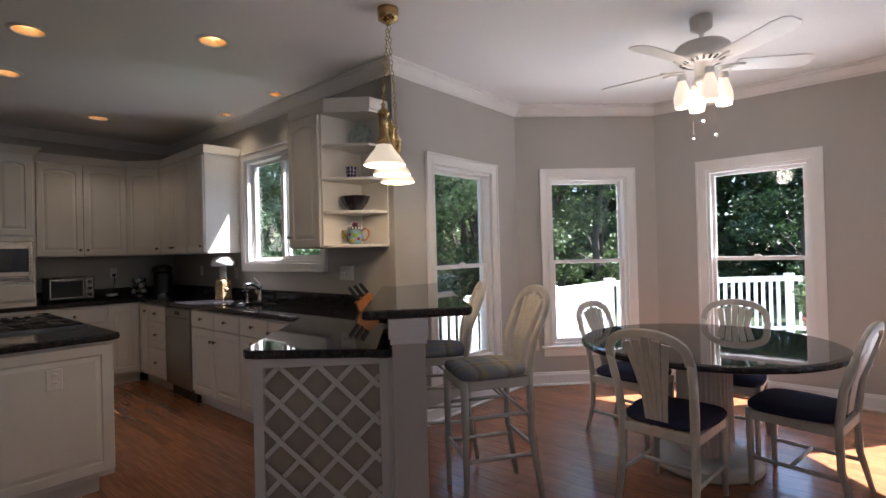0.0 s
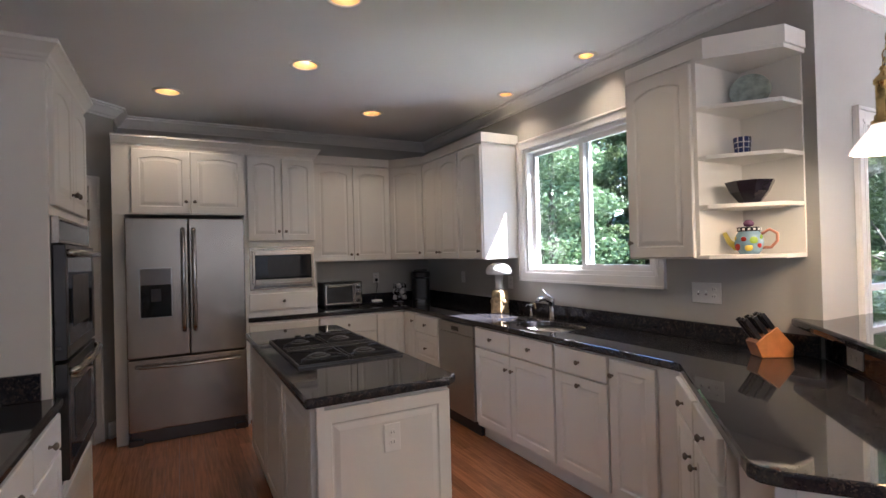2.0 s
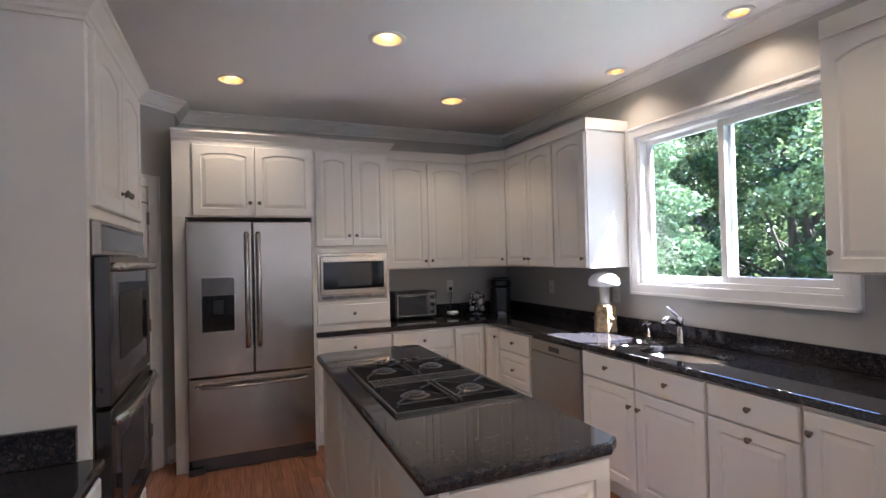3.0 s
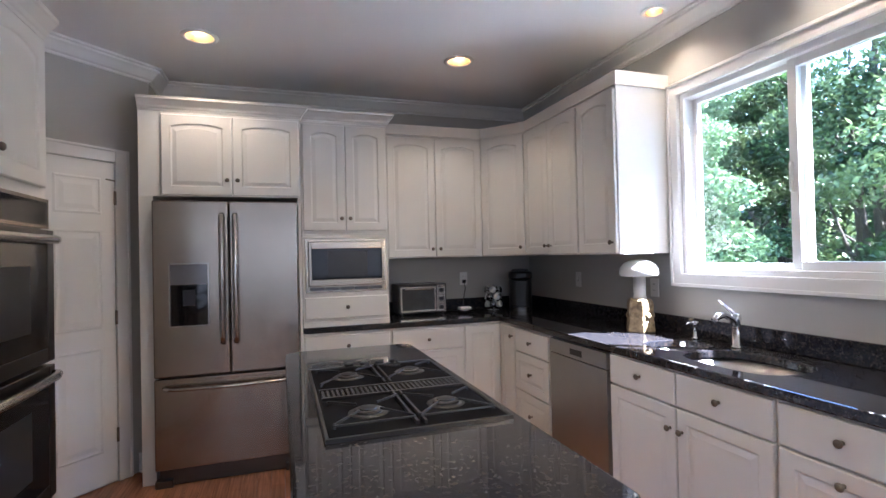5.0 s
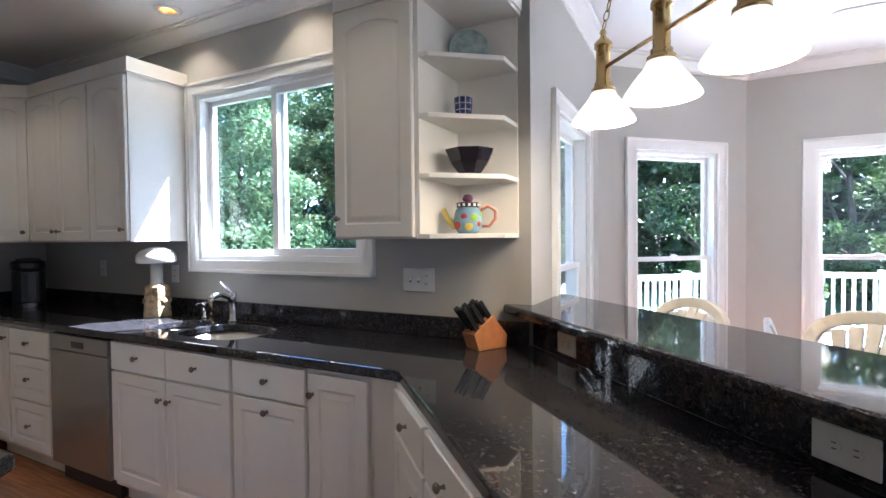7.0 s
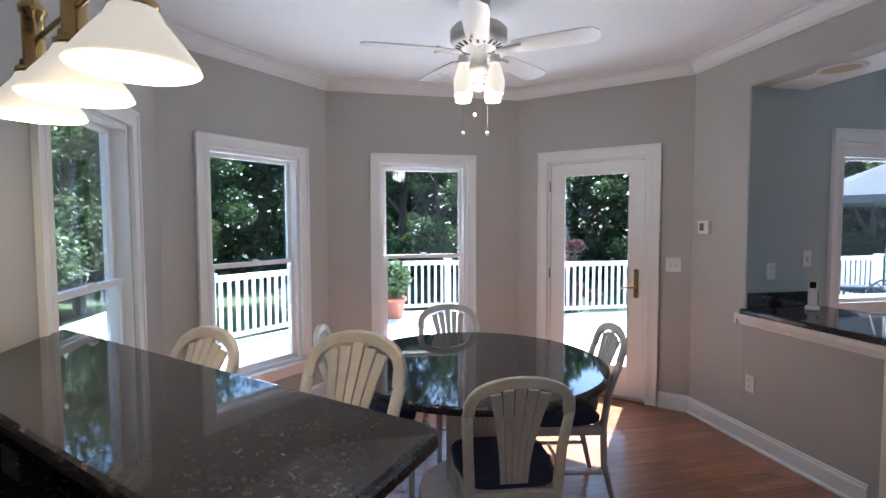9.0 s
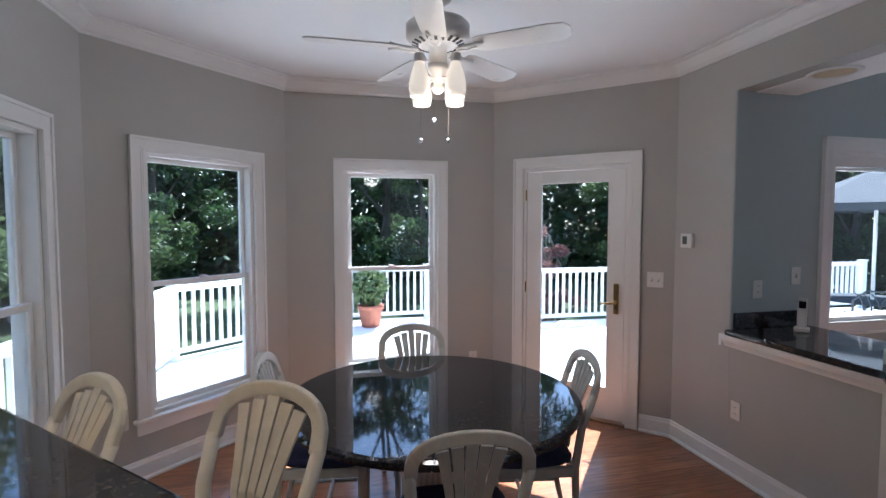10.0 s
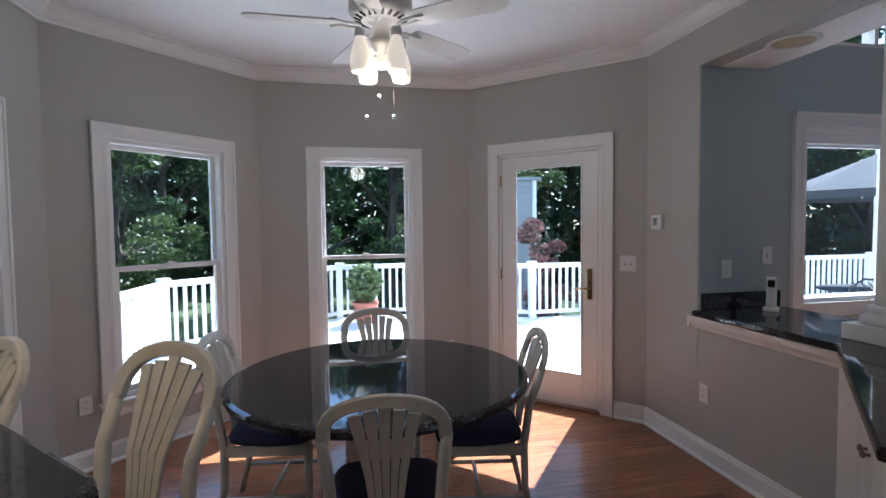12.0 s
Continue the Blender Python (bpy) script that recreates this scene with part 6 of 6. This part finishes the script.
# ---- floor boards ----
def floor_boards():
    rnd = random.Random(4)
    outline = [(1.09, -6.9), (1.09, -3.85), (1.63, -3.85), (2.68, -2.78), (2.68, -0.98), (1.66, 0.03), (0.03, 0.03), (0.03, 4.08), (-4.3, 4.08), (-4.3, 2.14), (-3.75, 2.14), (-3.75, -6.9)]
    W = 0.083

    def inside(x, y):
        c = False
        n = len(outline)
        for i in range(n):
            (xa, ya), (xb, yb) = outline[i], outline[(i + 1) % n]
            if (ya > y) != (yb > y) and x < (xb - xa) * (y - ya) / (yb - ya) + xa:
                c = not c
        return c

    rest = bmesh.new()
    near = []
    fl = part("floor", boxes((-4.35, -6.95, -0.05, 1.0, 4.1, -0.013), (1.0, -3.85, -0.05, 2.68, 0.02, -0.013)), SLOT, kind="structure")
    x = -4.3
    while x < 2.7:
        y = -6.95 - rnd.random()
        while y < 4.1:
            L = rnd.choice((0.6, 0.9, 1.2, 1.5, 1.8))
            a, b = x + 0.0006, x + W - 0.0006
            ya, yb = y + 0.0006, y + L - 0.0006
            y += L
            ya, yb = max(ya, -6.95), min(yb, 4.08)
            if yb - ya < 0.05:
                continue
            if not (inside((a + b) / 2, (ya + yb) / 2) or inside((a + b) / 2, ya) or inside((a + b) / 2, yb)):
                continue
            # trim against the outline in short steps
            cut = [ya + (yb - ya) * i / 24 for i in range(25)]
            ok = [c for c in cut if inside((a + b) / 2, c)]
            if len(ok) < 3:
                continue
            near.append((a, ok[0], b, ok[-1]))
        x += W
    near.sort(key=lambda r: abs((r[0] + r[2]) / 2 - 0.3) + abs((r[1] + r[3]) / 2 + 1.4))
    for i, (a, ya, b, yb) in enumerate(near):
        if i < 300:
            bm = bmesh.new()
            box(bm, a, ya, -0.012, b, yb, 0.0)
            part("floor_board", bm, FLOOR, fl)
        else:
            box(rest, a, ya, -0.012, b, yb, 0.0)
    part("floor_boards_rest", rest, FLOOR, fl, kind="stuff")


# ---- outdoors ----
part("ground", boxes((-150, -150, -1.6, 150, 150, -1.5)), GRASS, kind="structure")
RAIL = [(0.16, 0.85), (5.26, 0.58), (7.25, -1.6), (7.3, -3.1), (6.4, -4.85), (6.3, -12.0)]
DZ = -0.13
dk = part("deck", prism([(1.30, -12.0), (1.30, -4.2), (1.62, -4.0), (2.85, -2.85), (2.85, -0.92), (1.72, 0.2), (0.16, 0.2), *[(x + 0.05, y + (0.1 if i < 2 else 0)) for i, (x, y) in enumerate(RAIL)]], DZ - 0.2, DZ - 0.012), DECK, kind="structure")


def railing(points):
    ob = thing("deck_railing", pose(0, 0, 0), "white vinyl deck railing with square balusters", "railing")
    for i, p in enumerate(points):
        bm = boxes((p[0] - 0.055, p[1] - 0.055, DZ - 0.012, p[0] + 0.055, p[1] + 0.055, 0.81), (p[0] - 0.07, p[1] - 0.07, 0.81, p[0] + 0.07, p[1] + 0.07, 0.84))
        part("post", bm, VINYL, ob, bevel=0.004)
    for p, q in zip(points, points[1:]):
        v = Vector(q) - Vector(p)
        L = v.length
        n = max(1, round(L / 1.7))
        ang = math.degrees(math.atan2(v.y, v.x))
        m = pose(p[0], p[1], 0, 0, 0, ang)
        bm = bmesh.new()
        box(bm, 0.05, -0.045, 0.76, L - 0.05, 0.045, 0.80, m)
        box(bm, 0.05, -0.02, 0.72, L - 0.05, 0.02, 0.76, m)
        box(bm, 0.05, -0.025, DZ + 0.06, L - 0.05, 0.025, DZ + 0.12, m)
        part("rail", bm, VINYL, ob)
        for k in range(1, n):
            u = L * k / n
            bm = bmesh.new()
            box(bm, u - 0.05, -0.05, DZ - 0.012, u + 0.05, 0.05, 0.84, m)
            part("post", bm, VINYL, ob, bevel=0.004)
        u = 0.14
        shared = None
        while u < L - 0.1:
            if min(abs(u - L * k / n) for k in range(n + 1)) > 0.075:
                if shared is None:
                    shared = boxes((-0.02, -0.02, DZ + 0.12, 0.02, 0.02, 0.72))
                    one = part("baluster", shared, VINYL, ob, m=m @ pose(u, 0, 0))
                    shared = one.data
                else:
                    o = new("baluster", shared)
                    o.parent = ob
                    o.matrix_basis = m @ pose(u, 0, 0)
            u += 0.125


railing(RAIL)

def crown_mesh(name, n, size, shape, seed, material):
    """Many small leaf blades; shape gives a random place."""
    rnd = random.Random(seed)
    verts, faces = [], []
    for i in range(n):
        c = Vector(shape(rnd))
        a = Vector((rnd.gauss(0, 1), rnd.gauss(0, 1), rnd.gauss(0, 0.7))).normalized()
        b = a.cross(Vector((rnd.gauss(0, 1), rnd.gauss(0, 1), rnd.gauss(0, 1)))).normalized()
        s = size * rnd.uniform(0.6, 1.4)
        k = len(verts)
        verts += [c - a * s, c + b * s * 0.45, c + a * s, c - b * s * 0.45]
        faces.append((k, k + 1, k + 2, k + 3))
    me = bpy.data.meshes.new(name)
    me.from_pydata(verts, [], faces)
    me.materials.append(material)
    return me


def blobs(seed, h, r, n=26, z0=0.3):
    rnd = random.Random(seed)
    cs = []
    for i in range(n):
        z = rnd.uniform(z0, 1.0)
        rr = r * math.sqrt(max(0.05, 1 - ((z - 0.6) / 0.48) ** 2)) * rnd.uniform(0.2, 1)
        a = rnd.uniform(0, 6.3)
        cs.append((rr * math.cos(a), rr * math.sin(a), z * h, rnd.uniform(0.16, 0.34) * r))

    def f(q):
        c = q.choice(cs)
        v = Vector((q.gauss(0, 1), q.gauss(0, 1), q.gauss(0, 1))).normalized() * c[3] * q.uniform(0.5, 1.05)
        return (c[0] + v.x, c[1] + v.y, c[2] + v.z * 0.7)
    return f, cs


def limbs(h, cs, seed, r=0.16):
    rnd = random.Random(seed)
    bm = bmesh.new()
    tube([(0, 0, 0), (rnd.uniform(-.2, .2), rnd.uniform(-.2, .2), h * 0.35), (rnd.uniform(-.4, .4), rnd.uniform(-.4, .4), h * 0.7), (0, 0, h * 0.95)], r, 8, bm, radii=[r, r * 0.8, r * 0.45, 0.02])
    for c in cs[:12]:
        zb = max(h * 0.25, c[2] - 0.25 * h)
        tube([(0, 0, zb), (c[0] * 0.5, c[1] * 0.5, (zb + c[2]) / 2), (c[0], c[1], c[2])], 0.05, 5, bm, radii=[r * 0.4, r * 0.22, 0.015])
    return bm


KINDS = []
for s in range(4):
    f, cs = blobs(s, 9.0 + s, 2.8, 34, 0.12)
    KINDS.append((crown_mesh("tree_crown", 12000, 0.09, f, s, LEAF if s % 2 else LEAF_DARK), limbs(9.0 + s, cs, s)))
f, cs = blobs(7, 11.0, 3.0, 30, 0.15)
KINDS.append((crown_mesh("tree_crown", 9000, 0.085, f, 7, LEAF_LIGHT), limbs(11.0, cs, 7)))
TRUNKS = []
for me, bm in KINDS:
    t = bpy.data.meshes.new("tree_trunk")
    bm.to_mesh(t)
    t.materials.append(BARK)
    TRUNKS.append((me, t))


def tree(x, y, k, s, rz):
    ob = thing("tree", pose(x, y, -1.5, 0, 0, rz), "tall leafy green tree at the edge of the yard", "tree", "trees round the yard")
    a = new("trunk", TRUNKS[k][1])
    a.parent = ob
    b = new("crown", TRUNKS[k][0])
    b.parent = ob
    ob.scale = (s, s, s)
    return ob


rnd = random.Random(11)
spots = []
for i in range(44):
    a = radians(-75 + 165 * (i + rnd.uniform(-0.3, 0.3)) / 44)
    R = rnd.choice((11.5, 14, 17, 20))
    spots.append((1.0 + R * math.cos(a), -1.0 + R * math.sin(a) * 1.25))
for i, (x, y) in enumerate(spots):
    if x < 0.9 or (x < 7.5 and -14 < y < 2.2):
        continue
    if any(0 < (x - px) * 0.78 - (y - py) * 0.62 < 13 and abs((x - px) * 0.62 + (y - py) * 0.78) < 4.0 for px, py in ((4.0, -1.5), (4.5, -4.5), (3.6, 6.0))):
        continue
    tree(x, y, (4 if i % 3 else 0) if y > 7 else i % 4, rnd.uniform(0.8, 1.25), rnd.uniform(0, 360))

# tall conifer by the sink window


def cone(q):
    t = q.random() ** 0.75
    z = 5.6 * (1 - t)
    lay = 0.82 + 0.18 * math.sin(z * 9)
    r = (0.12 + 1.35 * t) * lay * q.uniform(0.72, 1.05)
    a = q.uniform(0, 6.2832)
    r *= 1 + 0.14 * math.sin(3 * a + z * 2.2) + 0.08 * math.sin(7 * a - z * 5)
    return (r * math.cos(a), r * math.sin(a), z + 0.25)


def conifer(x, y, s, rz):
    ob = thing("conifer", pose(x, y, -1.5, 0, 0, rz), "bright green layered conifer outside the kitchen window", "tree", "conifers")
    part("trunk", tube([(0, 0, 0), (0, 0, 5.0)], 0.09, 8, radii=[0.1, 0.02]), BARK, ob)
    c = new("crown", CONE_MESH)
    c.parent = ob
    ob.scale = (s, s, s)


CONE_MESH = crown_mesh("conifer_crown", 42000, 0.032, cone, 5, CONIFER)
conifer(5.5, 8.2, 1.6, 0)
conifer(3.4, 9.6, 1.5, 80)
conifer(8.2, 10.6, 1.7, 200)
tree(11.5, 10.2, 0, 0.85, 40)
tree(9.5, 5.2, 4, 0.8, 150)

# far woods close the view
def woods(q):
    a = radians(q.uniform(-100, 110))
    R = q.uniform(24, 30)
    return (1 + R * math.cos(a), R * math.sin(a), -1.5 + (11.5 if a < 0.75 else 5.0) * q.random() * (0.9 + 0.1 * math.sin(a * 23) * math.sin(a * 7)))


o = new("far_woods", crown_mesh("far_woods", 150000, 0.27, woods, 8, LEAF_DARK))
tagged(o, "dense dark green woods behind the yard", "woods", kind="stuff")

# potted plant on the deck
pp = thing("potted_plant", pose(6.75, -2.02, DZ - 0.012) @ pose(0, 0, 0), "bushy green plant in a terracotta pot on the deck", "potted plant")
part("pot", lathe([(0, 0), (0.15, 0), (0.2, 0.3), (0.225, 0.3), (0.225, 0.36), (0.19, 0.36), (0.18, 0.30), (0, 0.30)], 24), TERRA, pp, "terracotta pot", smooth=True)


def bush(q):
    v = Vector((q.gauss(0, 1), q.gauss(0, 1), q.gauss(0, 1))).normalized() * q.uniform(0.4, 1)
    return (v.x * 0.30, v.y * 0.30, 0.68 + v.z * 0.34)


me = crown_mesh("foliage", 1100, 0.062, bush, 3, LEAF_LIGHT)
fo = new("foliage", me)
fo.parent = pp
part("stems", tube([(0, 0, 0.28), (0.01, 0, 0.8)], 0.012, 6), BARK, pp)

# neighbouring wing with lap siding, and a plum tree
hs = thing("house_wing", pose(9.6, -6.25, 0, 0, 0, 0), "grey house wing with lap siding seen through the trees", "house")
bm = bmesh.new()
for i in range(26):
    box(bm, 0, 0, -1.5 + i * 0.155, 1.5, 0.62 - 0.008 * (i % 2), -1.5 + i * 0.155 + 0.15)
part("wall", bm, SIDING, hs)
bm = bmesh.new()
for x, y in ((-0.03, 2.95),):
    box(bm, -0.03, 0.0, -1.5, 0.05, 0.09, 2.53)
part("corner_board", bm, VINYL, hs)
part("roof", prism([(-0.1, -0.1), (1.6, -0.1), (1.6, 0.72), (-0.1, 0.72)], 2.53, 2.6), SIDING, hs)
pm = thing("plum_tree", pose(7.3, -5.5, -1.5), "small red-leaved tree beyond the deck rail", "tree")
f, cs = blobs(31, 3.0, 0.75, 14, 0.45)
pc = new("crown", crown_mesh("plum_crown", 3500, 0.06, f, 9, RED_LEAF))
pc.parent = pm
part("trunk", limbs(3.0, cs, 4, 0.06), BARK, pm)

# patio umbrella and table
ub = thing("patio_umbrella", pose(3.53, -8.4, DZ - 0.012), "open grey patio umbrella over the deck table", "umbrella")
bm = bmesh.new()
top = bm.verts.new((0, 0, 2.46))
rim = [bm.verts.new((1.15 * math.cos(2 * math.pi * i / 8), 1.15 * math.sin(2 * math.pi * i / 8), 1.98)) for i in range(8)]
low = [bm.verts.new((1.15 * math.cos(2 * math.pi * i / 8), 1.15 * math.sin(2 * math.pi * i / 8), 1.88)) for i in range(8)]
for i in range(8):
    j = (i + 1) % 8
    bm.faces.new((top, rim[i], rim[j]))
    bm.faces.new((rim[i], low[i], low[j], rim[j]))
part("canopy", bm, UMB, ub, "grey cloth canopy")
part("pole", tube([(0, 0, 0), (0, 0, 2.54)], 0.022, 8), VINYL, ub)
for i in range(8):
    a = 2 * math.pi * i / 8
    part("rib", tube([(0, 0, 2.44), (1.12 * math.cos(a), 1.12 * math.sin(a), 1.945)], 0.008, 4), VINYL, ub)
pt = thing("patio_table", pose(3.53, -8.4, DZ - 0.012), "round glass patio table on the deck", "patio table")
part("top", lathe([(0.03, 0.70), (0.6, 0.70), (0.6, 0.715), (0.03, 0.715)], 32), UMB, pt)
for k in range(4):
    a = radians(45 + 90 * k)
    part("leg", tube([(0.5 * math.cos(a), 0.5 * math.sin(a), 0), (0.45 * math.cos(a), 0.45 * math.sin(a), 0.70)], 0.015, 6), WROUGHT, pt)


def iron_chair(m):
    ob = thing("wrought_iron_chair", m, "black wrought iron patio chair with scrolled back", "patio chair", "patio chairs")
    for sx in (-1, 1):
        part("side_frame", tube([(sx * 0.25, 0.22, 0), (sx * 0.24, 0.2, 0.42), (sx * 0.24, -0.2, 0.42), (sx * 0.25, -0.25, 0.0)], 0.012, 6), WROUGHT, ob)
        part("arm", tube([(sx * 0.27, 0.2, 0.42), (sx * 0.29, 0.18, 0.64), (sx * 0.28, -0.2, 0.66), (sx * 0.24, -0.24, 0.7)], 0.012, 6), WROUGHT, ob)
        bm = bmesh.new()
        for c in range(3):
            pts = [(sx * (0.05 + 0.07 * c + 0.05 * math.cos(t / 2.2)), -0.24 - 0.03 * t / 12, 0.5 + 0.035 * t + 0.03 * math.sin(t / 1.3)) for t in range(13)]
            tube(pts, 0.008, 5, bm)
        part("scroll", bm, WROUGHT, ob)
    part("back_frame", tube([(-0.24, -0.2, 0.42), (-0.24, -0.28, 0.85), (-0.12, -0.30, 0.96), (0.12, -0.30, 0.96), (0.24, -0.28, 0.85), (0.24, -0.2, 0.42)], 0.013, 6), WROUGHT, ob)
    part("seat", lathe([(0, 0.42), (0.24, 0.42), (0.25, 0.45), (0.2, 0.48), (0, 0.485)], 20), NAVY, ob)
    return ob


ic = iron_chair(pose(2.9, -7.6, DZ - 0.012, 0, 0, -140))
copy_thing(ic, pose(2.7, -9.0, DZ - 0.012, 0, 0, -50))
copy_thing(ic, pose(4.3, -7.6, DZ - 0.012, 0, 0, 150))

floor_boards()
